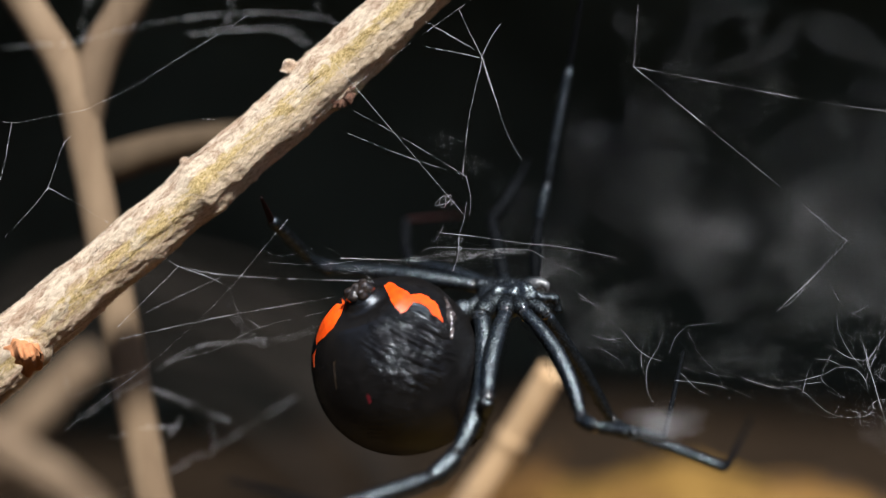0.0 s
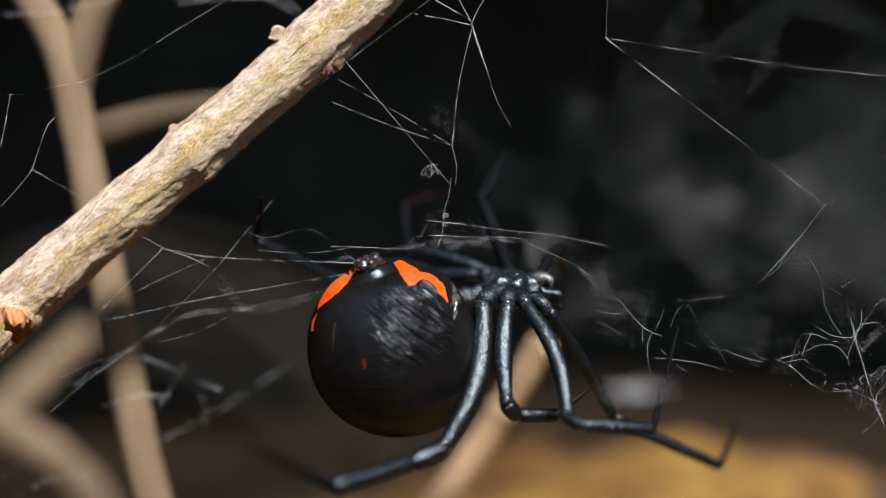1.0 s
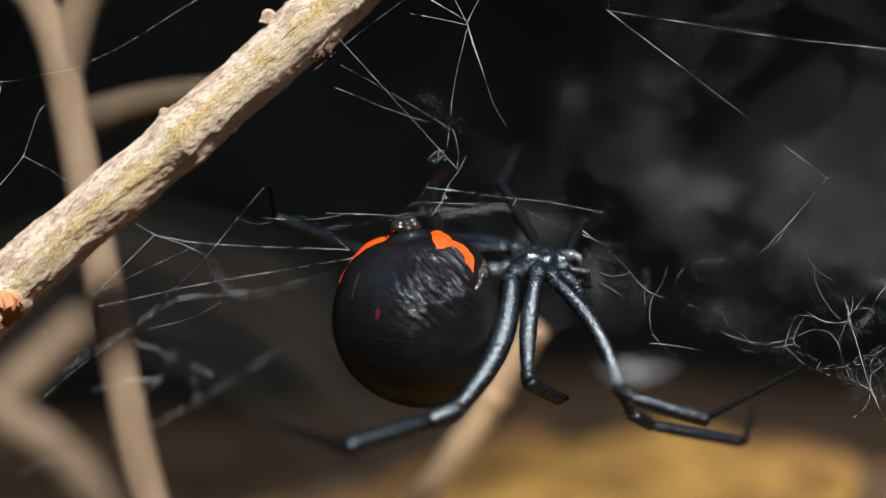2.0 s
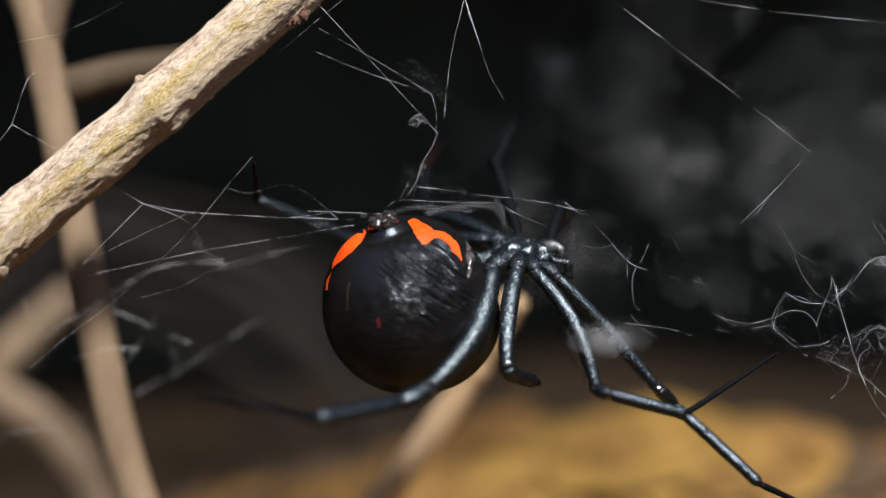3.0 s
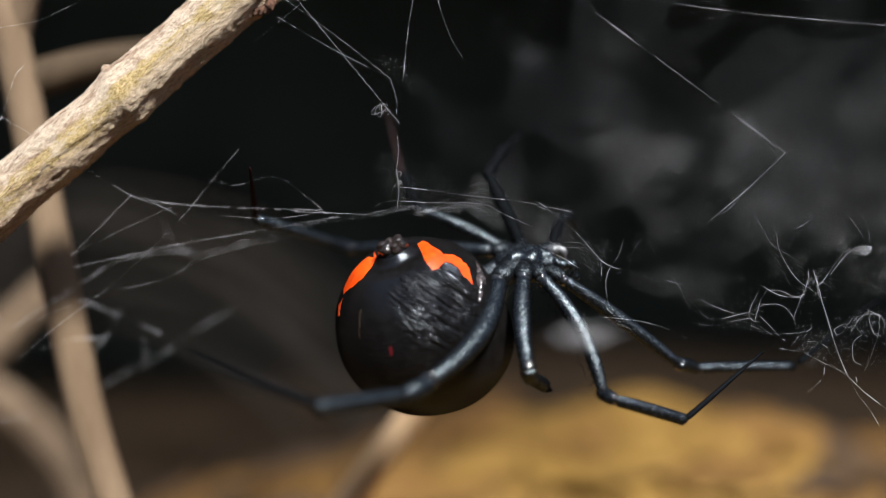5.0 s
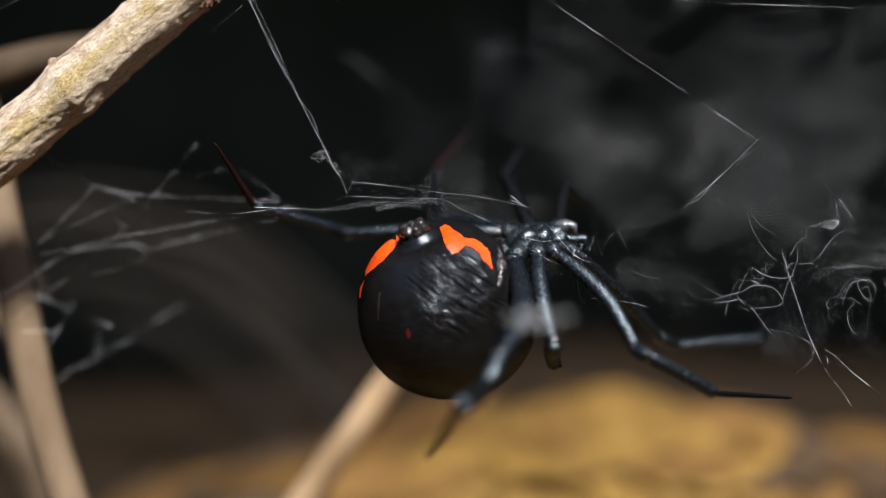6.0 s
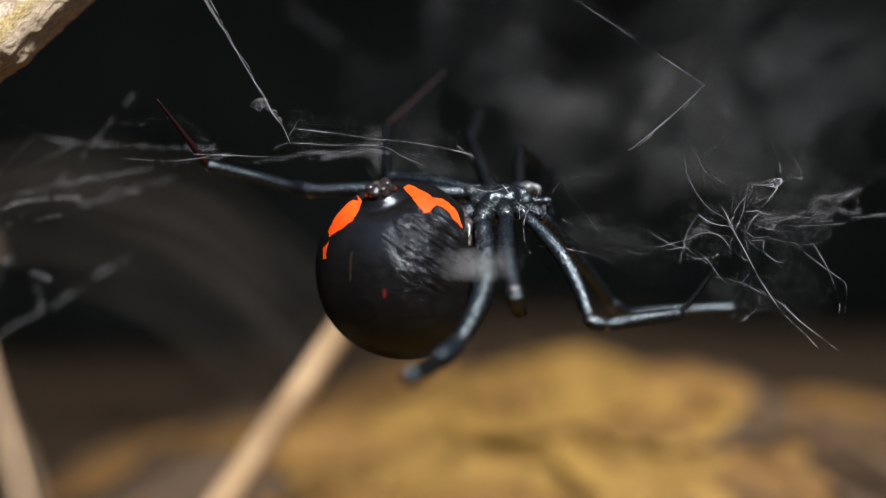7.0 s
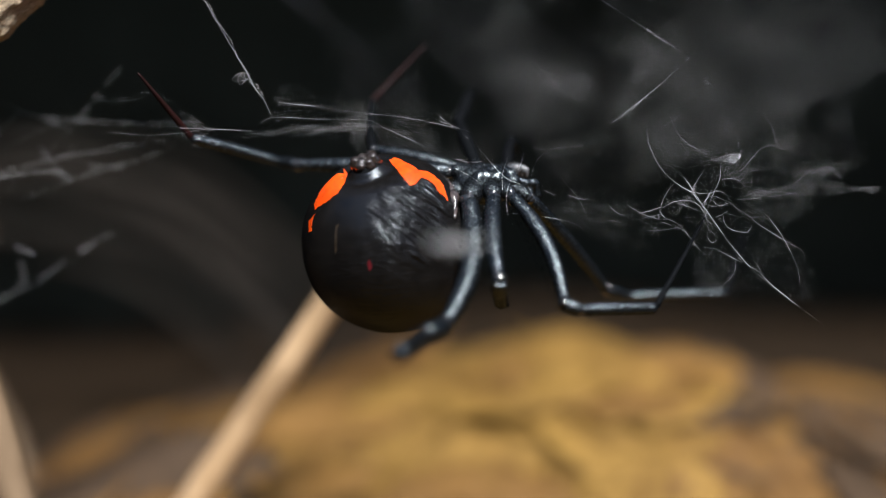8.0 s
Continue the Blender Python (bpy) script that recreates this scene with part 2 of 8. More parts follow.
def tube(bm, pts, radii, sides=12, cap=True, wobble=None):
    """A tapered tube along a line of points."""
    pts = [Vector(p) for p in pts]
    rings = []
    side = None
    for i, p in enumerate(pts):
        d = (pts[min(i + 1, len(pts) - 1)] - pts[max(i - 1, 0)]).normalized()
        if side is None:
            side = d.cross(Vector((0, 1, 0)) if abs(d.y) < 0.9 else Vector((1, 0, 0))).normalized()
        else:
            side = (side - d * side.dot(d)).normalized()
        up = d.cross(side)
        ring = []
        for j in range(sides):
            a = 2 * math.pi * j / sides
            r = radii[i] * (1 + (wobble(i, j, p) if wobble else 0))
            ring.append(bm.verts.new(p + (side * math.cos(a) + up * math.sin(a)) * r))
        rings.append(ring)
    for a, b in zip(rings, rings[1:]):
        for j in range(sides):
            bm.faces.new((a[j], a[(j + 1) % sides], b[(j + 1) % sides], b[j]))
    if cap:
        bm.faces.new(rings[0][::-1])
        bm.faces.new(rings[-1])
    return rings


def curve_points(ctrl, n):
    """A smooth line through a few control points."""
    c = [Vector(p) for p in ctrl]
    c = [2 * c[0] - c[1], *c, 2 * c[-1] - c[-2]]
    out = []
    spans = len(c) - 3
    for k in range(n + 1):
        u = spans * k / n
        i = min(int(u), spans - 1)
        s = u - i
        a, b, d, e = c[i:i + 4]
        out.append(0.5 * (2 * b + (d - a) * s + (2 * a - 5 * b + 4 * d - e) * s * s + (3 * b - a - 3 * d + e) * s ** 3))
    return out


def blob(bm, centre, size, u=20, v=14, rough=0.0, freq=1.0):
    """A lumpy ellipsoid."""
    made = bmesh.ops.create_uvsphere(bm, u_segments=u, v_segments=v, radius=1)["verts"]
    for w in made:
        k = 1 + rough * noise.noise(w.co * freq + Vector(centre))
        w.co = Vector((w.co.x * size[0] * k, w.co.y * size[1] * k, w.co.z * size[2] * k)) + Vector(centre)
    return made


# ---- ground and the added dark backdrop behind ----
# crest of the litter heap: place along x and height there
CREST = ((-300, -52), (-63.4, -51), (-44, -51), (-31, -42), (-20, -37), (-7, -34.4), (5.8, -32.8), (18.5, -31), (31.3, -29.6), (42.2, -30.6), (53.1, -33.4), (67.7, -35.8), (110, -39), (300, -44))


def ease(v):
    u = min(1.0, max(0.0, v))
    return u * u * (3 - 2 * u)


def heap(x, y):
    """Height of the ground: a bank of drifted leaves whose near side faces the web."""
    for (xa, za), (xb, zb) in zip(CREST, CREST[1:]):
        if x <= xb:
            break
    top = za + (zb - za) * ease((x - xa) / (xb - xa))
    y_top = 138 + 6 * noise.noise(Vector((x * 0.03, 5, 0)))
    share = ease((y - 88) / (y_top - 88)) if y < y_top else 1 - 0.35 * ease((y - y_top) / 70)
    z = -52 + (top + 52) * share
    return z + 1.6 * noise.noise(Vector((x, y, 0)) * 0.035) + 1.2 * noise.noise(Vector((x, y, 3)) * 0.08)


def build_ground():
    bm = bmesh.new()
    n = 90
    grid = {}
    for i in range(n + 1):
        for j in range(n + 1):
            # finer near the middle, reaching far out at the rim
            u, v = 2 * i / n - 1, 2 * j / n - 1
            x, y = 200 * u + 400 * u ** 5, 150 + 200 * v + 400 * v ** 5
            z = heap(x, y)
            grid[i, j] = bm.verts.new((x, y, z))
    for i in range(n):
        for j in range(n):
            bm.faces.new((grid[i, j], grid[i + 1, j], grid[i + 1, j + 1], grid[i, j + 1]))
    return tagged(part("ground", bm, GROUND), "dark brown soil with scattered leaf litter", "ground", kind="structure")


def build_dark_backdrop():
    """A dark backdrop bulging forward; its unseen overhang is added to shade the background."""
    bm = bmesh.new()
    prof = []
    for k in range(25):
        a = k / 24
        ang = radians(-10 + 125 * a)
        prof.append((264 + 100 * math.cos(ang) - 46 * a * a, -45 + 140 * math.sin(ang) + 40 * a))
    prof = [(385, -75)] + prof
    m = 40
    rows = []
    for i in range(m + 1):
        x = -520 + 1040 * i / m
        row = []
        for k, (y, z) in enumerate(prof):
            p = Vector((x, y, z))
            row.append(bm.verts.new(p + Vector((0, 22 * noise.noise(p * 0.012), 14 * noise.noise(p * 0.02 + Vector((9, 0, 0)))))))
        rows.append(row)
    for a, b in zip(rows, rows[1:]):
        for k in range(len(prof) - 1):
            bm.faces.new((a[k], b[k], b[k + 1], a[k + 1]))
    ob = part("backdrop", bm, SHADE_TONE)
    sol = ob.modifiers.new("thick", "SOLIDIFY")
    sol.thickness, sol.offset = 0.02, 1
    return tagged(ob, "dark backdrop with an unseen overhang added to shade the background", "bank", kind="structure")


def build_sky_screen():
    """Unseen rough wall added all round behind the viewer, open above, to dim skylight."""
    bm = bmesh.new()
    rows = []
    for i in range(61):
        a = radians(150 + 240 * i / 60)
        row = []
        for k in range(13):
            h = k / 12
            r = 420 - 90 * math.sin(h * 2.2)
            p = Vector((40 + r * math.cos(a), 130 + r * math.sin(a), -75 + 190 * h))
            r += 30 * noise.noise(p * 0.012) + 12 * noise.noise(p * 0.04)
            row.append(bm.verts.new((40 + r * math.cos(a), 130 + r * math.sin(a), p.z)))
        rows.append(row)
    for a, b in zip(rows, rows[1:]):
        for k in range(12):
            bm.faces.new((a[k], b[k], b[k + 1], a[k + 1]))
    ob = part("backdrop", bm, SHADE_TONE)
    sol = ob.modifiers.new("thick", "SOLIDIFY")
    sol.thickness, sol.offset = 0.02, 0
    return tagged(ob, "unseen dark wall added all round to dim low skylight", "bank", kind="structure")


build_ground()
build_dark_backdrop()
build_sky_screen()


# ---- twigs and stems ----
TWIG_POSE = pose(-17.50 * MM, 85.7 * MM, 4.27 * MM, 0, 47.3, 0)


def twig_skin(along, a):
    """Bark relief as a share of the radius: long plates with torn edges over a finer fibre."""
    x, y = math.cos(a) * 2.2, math.sin(a) * 2.2
    plate = noise.noise(Vector((x * 0.8, y * 0.8, along * 0.16)))
    torn = noise.noise(Vector((x * 1.5 + 5, y * 1.5, along * 0.3)))
    ridge = 1 - abs(noise.noise(Vector((x * 2.6, y * 2.6, along * 0.28 + 9)))) * 2
    fine = 1 - abs(noise.noise(Vector((x * 5.5, y * 5.5, along * 0.8)))) * 2
    grain = noise.noise(Vector((x * 8, y * 8, along * 3.0)))
    crumb = noise.noise(Vector((x * 1.7, y * 1.7, along * 1.5 + 3)))
    crumble = noise.noise(Vector((x * 3.1 + 2, y * 3.1, along * 2.8)))
    h = 0.045 * plate + 0.02 * torn + 0.022 * ridge + 0.010 * fine + 0.012 * grain - 0.03
    h += 0.05 * max(0.0, crumb - 0.05) + 0.035 * max(0.0, crumble)
    step = plate + 0.7 * torn + 0.25 * fine
    # a torn ledge of outer bark runs down the viewer's side, above the lower flank
    edge = 2.4 + 0.5 * noise.noise(Vector((along * 0.13, 4, 0))) + 0.12 * noise.noise(Vector((along * 0.9, 8, 0)))
    gate = min(1.0, max(0.0, 0.5 + 1.6 * noise.noise(Vector((along * 0.17, 7, 1)))))
    gap = edge - a % (2 * math.pi)
    if 0 < gap < 0.9:
        h += 0.05 * gate * (1 - gap / 0.9)
    # torn edges of bark plates stand proud
    h += 0.022 * min(1.0, max(0.0, (step - 0.05) / 0.03))
    h += 0.018 * min(1.0, max(0.0, (step - 0.32) / 0.03))
    return h


def build_twig():
    """Built upright along z about its middle, then leaned across the web."""
    twig = new("twig")
    twig.matrix_basis = TWIG_POSE
    n, sides = 900, 96
    bm = bmesh.new()
    pts, radii = [], []
    for i in range(n + 1):
        z = -60 + 125 * i / n
        s = (z + 60) / 125
        pts.append(Vector((0.5 * math.sin(z * 0.09 + 0.4) + 0.09, 0.3 * math.sin(z * 0.07), z)))
        swell = 0.22 * math.exp(-((z - 0.4) / 1.0) ** 2) + 0.25 * math.exp(-((z + 17.5) / 2.4) ** 2) + 0.22 * math.exp(-((z - 12.0) / 1.4) ** 2)
        radii.append(2.24 - 0.26 * min(1, max(0, (z + 22) / 22)) + swell + 0.05 * math.sin(z * 0.9))
    tube(bm, pts, radii, sides, True, lambda i, j, p: twig_skin(p.z, 2 * math.pi * j / sides))
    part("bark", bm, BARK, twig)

    def stump(name, at_z, side, lean, r, length, mat, label):
        bm = bmesh.new()
        d = Vector((math.cos(side), math.sin(side), lean)).normalized()
        o = Vector((0, 0, at_z)) + Vector((math.cos(side), math.sin(side), 0)) * 1.45
        k = 14
        tube(bm, [o + d * (length * i / k) for i in range(k + 1)], [r * (1.25 - 0.25 * min(1, i / 6)) * math.sqrt(max(0.02, 1 - max(0, (i - 8) / 6.2) ** 2)) for i in range(k + 1)], 26, True,
             lambda i, j, p: 0.14 * noise.noise(p * 1.6) + 0.06 * noise.noise(p * 4))
        ob = part(name, bm, mat, twig, label)
        return ob

    # sides are angles about the twig's length: 0 is its lower flank, -90 degrees faces the viewer
    cut = stump("cut_stub", -15.9, radians(-68), -0.25, 1.45, 1.15, BARK, "short cut side branch")
    bm = bmesh.new()
    d = Vector((math.cos(radians(-68)), math.sin(radians(-68)), -0.25)).normalized()
    o = Vector((0, 0, -15.9)) + Vector((math.cos(radians(-68)), math.sin(radians(-68)), 0)) * 1.45 + d * 1.07
    tube(bm, [o - d * 0.1, o + d * 0.12, o + d * 0.16, o + d * 0.1, o + d * 0.14, o + d * 0.08], [1.3, 1.48, 1.3, 0.95, 0.55, 0.1], 40, True, lambda i, j, p: 0.30 * noise.noise(Vector((j * 0.42, 2, 0))) + 0.16 * noise.noise(p * 3.5) + 0.1 * noise.noise(p * 9))
    part("cut_face", bm, CUT_WOOD, cut, "fresh orange-brown cut wood")
    stump("side_stub", -17.5, radians(165), 0.1, 0.85, 1.5, CUT_WOOD, "pale pinkish broken stub")
    stump("spur", 10.3, radians(188), 1.5, 0.5, 1.05, BARK, "small pale thorn-like spur")
    stump("spur", 0.6, radians(190), 0.6, 0.4, 0.75, BARK, "small blunt spur")
    stump("spur", -2.7, radians(-12), 0.3, 0.36, 0.8, BARK, "small flaking spur")
    stump("bark_flake", -6.2, radians(-75), 1.1, 0.42, 0.62, DARK_BARK, "dark lifted bark scar")
    knob = stump("bud_scar", 12.0, radians(-12), 0.15, 0.62, 1.15, DARK_BARK, "reddish brown knobbly bud scar")
    rnd = random.Random(8)
    for _ in range(12):
        bm = bmesh.new()
        long_way = rnd.uniform(0.3, 0.52)
        blob(bm, (2.3 + rnd.uniform(-0.45, 0.6), rnd.uniform(-1.0, 0.2), 11.95 + rnd.uniform(-0.6, 0.6)), (0.30, 0.22, long_way), 18, 14, 1.1, 2.6)
        part("bud_scale", bm, BUD, knob, "reddish brown crumpled bud scale")
    bm = bmesh.new()
    for _ in range(260):
        a, z = radians(rnd.gauss(-24, 15)), rnd.uniform(7.6, 16.5)
        r = rnd.uniform(0.03, 0.085)
        blob(bm, (1.96 * math.cos(a) + 0.1, 1.96 * math.sin(a), z), (r, r, r * 1.4), 6, 5, 0.6, 6.0)
    lichen = part("lichen", bm, LICHEN, twig, "yellowish green lichen crust")
    lichen["kind"] = "stuff"
    # wiry dark moss beyond the bud
    bm = bmesh.new()
    for _ in range(60):
        p = Vector((1.9 + rnd.uniform(-0.2, 0.3), rnd.uniform(-0.7, 0.2), 12.6 + rnd.uniform(-0.5, 0.7)))
        d = Vector((rnd.uniform(0.5, 1.0), rnd.uniform(-0.6, 0.3), rnd.uniform(-0.5, 0.9))).normalized()
        bend = Vector((rnd.uniform(-1, 1), rnd.uniform(-1, 1), rnd.uniform(-1, 1))) * 0.5
        n_leaf = rnd.uniform(0.5, 1.3)
        tube(bm, [p + d * n_leaf * k / 6 + bend * (k / 6) ** 2 * 0.5 for k in range(7)], [0.016 - 0.0018 * k for k in range(7)], 5)
    moss = part("moss", bm, MOSS, twig, "wiry dark green moss wisps")
    moss["kind"] = "stuff"
    return tagged(twig, "pale brown weathered twig with flaking bark crossing the web", "twig")


def stem_mesh(ctrl, r0, r1, lump):
    pts = curve_points(ctrl, 70)
    bm = bmesh.new()
    n = len(pts)
    tube(bm, pts, [r0 + (r1 - r0) * i / (n - 1) for i in range(n)], 16, True,
         lambda i, j, p: lump * noise.noise(p * 0.35 + Vector((j * 0.1, 0, 0))))
    return bm, pts


def simple_stem(name, ctrl, r0, r1, mat, label, lump=0.05, parent=None, nodes=()):
    """A dry stem; nodes are the places along it, from 0 to 1, where it swells."""
    bm, pts = stem_mesh(ctrl, r0, r1, lump)
    if parent is not None:
        return part(name, bm, mat, parent)
    ob = new(name)
    part("stem", bm, mat, ob)
    for k in nodes:
        i = int(k * 70)
        d = (pts[i + 1] - pts[i - 1]).normalized()
        r = (r0 + (r1 - r0) * k) * 1.07
        bm = bmesh.new()
        tube(bm, [pts[i] + d * s for s in (-1.1, -0.6, -0.15, 0.15, 0.6, 1.1)], [r * q for q in (0.82, 0.95, 1.05, 1.02, 0.93, 0.82)], 18, True, lambda i, j, p: 0.05 * noise.noise(p))
        part("node", bm, mat, ob)
    return tagged(ob, label, "stem")


build_twig()
fork = new("forked_stem")
simple_stem("stem", [(-42.11, 93.79, 35.41), (-33.11, 94.74, 20.10), (-29.09, 94.74, 13.21), (-27.37, 94.74, 6.03), (-25.36, 94.74, -4.79), (-22.59, 94.74, -19.14), (-19.62, 94.74, -29.67), (-15.31, 94.74, -47.85)], 1.38, 1.5, STEM, "", 0.05, fork)
simple_stem("stem", [(-28.14, 95.03, 10.05), (-26.80, 95.32, 15.31), (-24.31, 95.70, 20.10), (-19.14, 96.66, 30.62)], 1.5, 1.3, STEM_DIM, "", 0.05, fork)
simple_stem("side_branch", [(-27.18, 95.51, 6.32), (-24.50, 98.09, 7.66), (-20.67, 100.48, 8.90), (-16.46, 102.40, 9.57)], 1.6, 1.1, SIDE_STEM, "", 0.05, fork)
tagged(fork, "pale tan dry forked stem behind the twig", "stem")
simple_stem("straw_stalk", [(9.25, 102.6, -10.23), (4.27, 105.6, -19.05), (-2.18, 107.1, -28.41), (-7.49, 108.6, -36.24), (-13.79, 110.7, -45.51), (-19.39, 112.3, -53.71)], 1.18, 1.66, STALK, "dry yellowish straw stalk leaning behind the spider", nodes=(0.15, 0.86))
simple_stem("bent_stem", [(-83.1, 149.4, -50.3), (-64.3, 149.4, -34.3), (-53.7, 149.4, -23.7), (-42.8, 149.4, -13.1)], 4, 1.6, STEM_PALE, "pale tan bent dry stem behind the web", 0.12, nodes=(0.8,))
ARCH = [(-108.8, 207.6, -51.3), (-77.4, 206.0, -18.3), (-58.5, 204.4, -8.9), (-36.5, 204.4, -12.1), (-20.8, 204.4, -22.4), (-9.8, 204.4, -35.6), (-3.4, 206.0, -54.5), (-2.2, 207.3, -72.3)]
# Six thin added stems blur together into one soft brown haze band.
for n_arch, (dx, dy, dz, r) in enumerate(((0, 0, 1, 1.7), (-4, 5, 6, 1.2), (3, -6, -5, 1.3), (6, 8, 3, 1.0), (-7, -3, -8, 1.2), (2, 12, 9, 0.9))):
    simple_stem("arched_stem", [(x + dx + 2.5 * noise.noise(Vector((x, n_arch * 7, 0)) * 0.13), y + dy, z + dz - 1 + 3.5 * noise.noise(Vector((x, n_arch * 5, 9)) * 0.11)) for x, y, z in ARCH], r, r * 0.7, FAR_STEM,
                "thin dark arched stem, one of six that blur into a hazy brown band", 0.12, nodes=(0.2 + 0.03 * n_arch, 0.55, 0.75))
simple_stem("low_stem", [(-59.0, 138.7, -18.4), (-49.7, 137.4, -22.4), (-40.4, 137.4, -29.1), (-35.0, 137.4, -39.6), (-29.7, 138.7, -62.4)], 2.27, 1.86, STEM_PALE, "pale tan dry stem rising from the litter", 0.12, nodes=(0.3, 0.7))


# ---- leaf litter ----
def leaf_parts(seed, mat):
    """Blade and midrib of a dry leaf 30 mm long, curled and wavy."""
    rnd = random.Random(seed)
    bm = bmesh.new()
    n, m = 14, 8
    Wd = 0.32 + 0.2 * rnd.random()
    bend, cup, twist = rnd.uniform(-0.05, 0.06), rnd.uniform(0.0, 0.04), rnd.uniform(-0.06, 0.06)

    def height(s, v):
        return bend * (s - 0.5) ** 2 + cup * Wd * v * v * 0.8 + twist * (s - 0.5) * v * Wd + 0.03 * noise.noise(Vector((s * 6, v * 4, seed)))

    rows = []
    for i in range(n + 1):
        s = i / n
        w = Wd * math.sin(math.pi * min(0.98, s * 0.95 + 0.03)) ** 0.7 * (1 + 0.08 * math.sin(s * 30 + seed))
        rows.append([bm.verts.new(((s - 0.5) * 30, v * w * 30, height(s, v) * 30)) for v in (2 * j / m - 1 for j in range(m + 1))])
    for a, b in zip(rows, rows[1:]):
        for j in range(m):
            bm.faces.new((a[j], b[j], b[j + 1], a[j + 1]))
    blade = mesh_from("blade", bm, mat)
    bm = bmesh.new()
    line = [Vector(((s - 0.5) * 30, 0, height(s, 0) * 30 + 0.1)) for s in (k / 10 - 0.18 for k in range(12))]
    tube(bm, line, [0.30 - 0.02 * k for k in range(12)], 6)
    return blade, mesh_from("midrib", bm, mat)


def build_litter():
    rnd = random.Random(5)
    yellow = [leaf_parts(k, LEAF_YELLOW) for k in range(6)]
    tan = [leaf_parts(k + 40, LEAF_TAN) for k in range(4)]
    brown = [leaf_parts(k + 20, LEAF_BROWN) for k in range(5)]
    for k in range(296):
        if k < 236:
            x, y = rnd.uniform(-30, 76), rnd.uniform(100, 147)
        else:
            x, y = rnd.uniform(-60, 100), rnd.uniform(96, 150)
        gold = 2 + rnd.uniform(-10, 10) < x < 45 + rnd.uniform(-7, 7) and y < 149
        rusty = noise.noise(Vector((x * 0.06, y * 0.06, 4))) > -0.02 - 0.3 * max(0.0, (y - 128) / 15)
        kind = "brown" if not gold and rnd.random() < (0.35 if x > 40 else 0.25 if y < 147 else 0.7) else "tan" if not gold or rusty and rnd.random() < 0.8 else "yellow"
        me = rnd.choice({"brown": brown, "tan": tan, "yellow": yellow}[kind])
        ob = new("fallen_leaf")
        blade, rib = new("blade", me[0]), new("midrib", me[1])
        blade.parent = rib.parent = ob
        blade.modifiers.new("thick", "SOLIDIFY").thickness = 0.0003
        s = rnd.uniform(0.30, 0.58) if rnd.random() < 0.72 else rnd.uniform(0.6, 0.9)
        # each leaf lies on the slope under it
        gx, gy = (heap(x + 4, y) - heap(x - 4, y)) / 8, (heap(x, y + 4) - heap(x, y - 4)) / 8
        turn = Vector((0, 0, 1)).rotation_difference(Vector((-gx, -gy, 1))).to_matrix().to_4x4()
        m = turn @ pose(0, 0, 0, rnd.uniform(-3, 6), rnd.uniform(-4, 4), 0) @ pose(0, 0, 0, 0, 0, rnd.uniform(0, 360))
        ob.matrix_basis = Matrix.Translation((x * MM, y * MM, (heap(x, y) + 0.8 * s + rnd.uniform(0, 0.4)) * MM)) @ m @ Matrix.Scale(s, 4)
        tagged(ob, {"yellow": "dry golden yellow fallen leaf on the litter heap", "tan": "dry rusty tan fallen leaf on the litter heap", "brown": "dry dark brown fallen leaf on bare soil"}[kind], "leaf", "leaf litter")


build_litter()


# ---- the spider ----
spider = new("spider")
tagged(spider, "glossy black widow spider with orange-red marks hanging in its web", "spider")
R_ABD = 6.25
TIP = Vector((-0.29, -0.40, 0.87)).normalized()
WAIST = Vector((0.80, 0.25, 0.42)).normalized()
LOWER = Vector((0.87, 0.0, -0.5)).normalized()


def abdomen_radius(d):
    """Distance from the abdomen's centre to its skin along d."""
    r = R_ABD * (1 + 0.02 * noise.noise(d * 1.7))
    c = d.dot(TIP)
    r += 0.34 * math.exp(-((1 - c) / 0.016) ** 1.1) if c > 0 else 0
    r -= 0.34 * math.exp(-((d - TIP).length - 0.27) ** 2 / 0.008)
    r -= 0.5 * max(0, d.dot(WAIST) - 0.72) * 3
    # a raised shoulder round the spinneret cone, and a fuller lower side towards the waist
    far = (d - TIP).length
    r += (0.17 * math.exp(-((far - 0.54) / 0.13) ** 2) + 0.11 * math.exp(-((far - 0.49) / 0.055) ** 2)) * max(0.0, -d.y)
    r += 0.55 * max(0.0, d.dot(LOWER)) ** 3
    r *= 1 - 0.03 * max(0.0, -d.x) ** 3
    return r


def build_abdomen():
    bm = bmesh.new()
    bmesh.ops.create_uvsphere(bm, u_segments=224, v_segments=160, radius=1)
    for v in bm.verts:
        d = v.co.normalized()
        v.co = d * abdomen_radius(d)
    return part("abdomen", bm, ABDOMEN, spider, "glossy black globe-shaped abdomen with wrinkled skin")


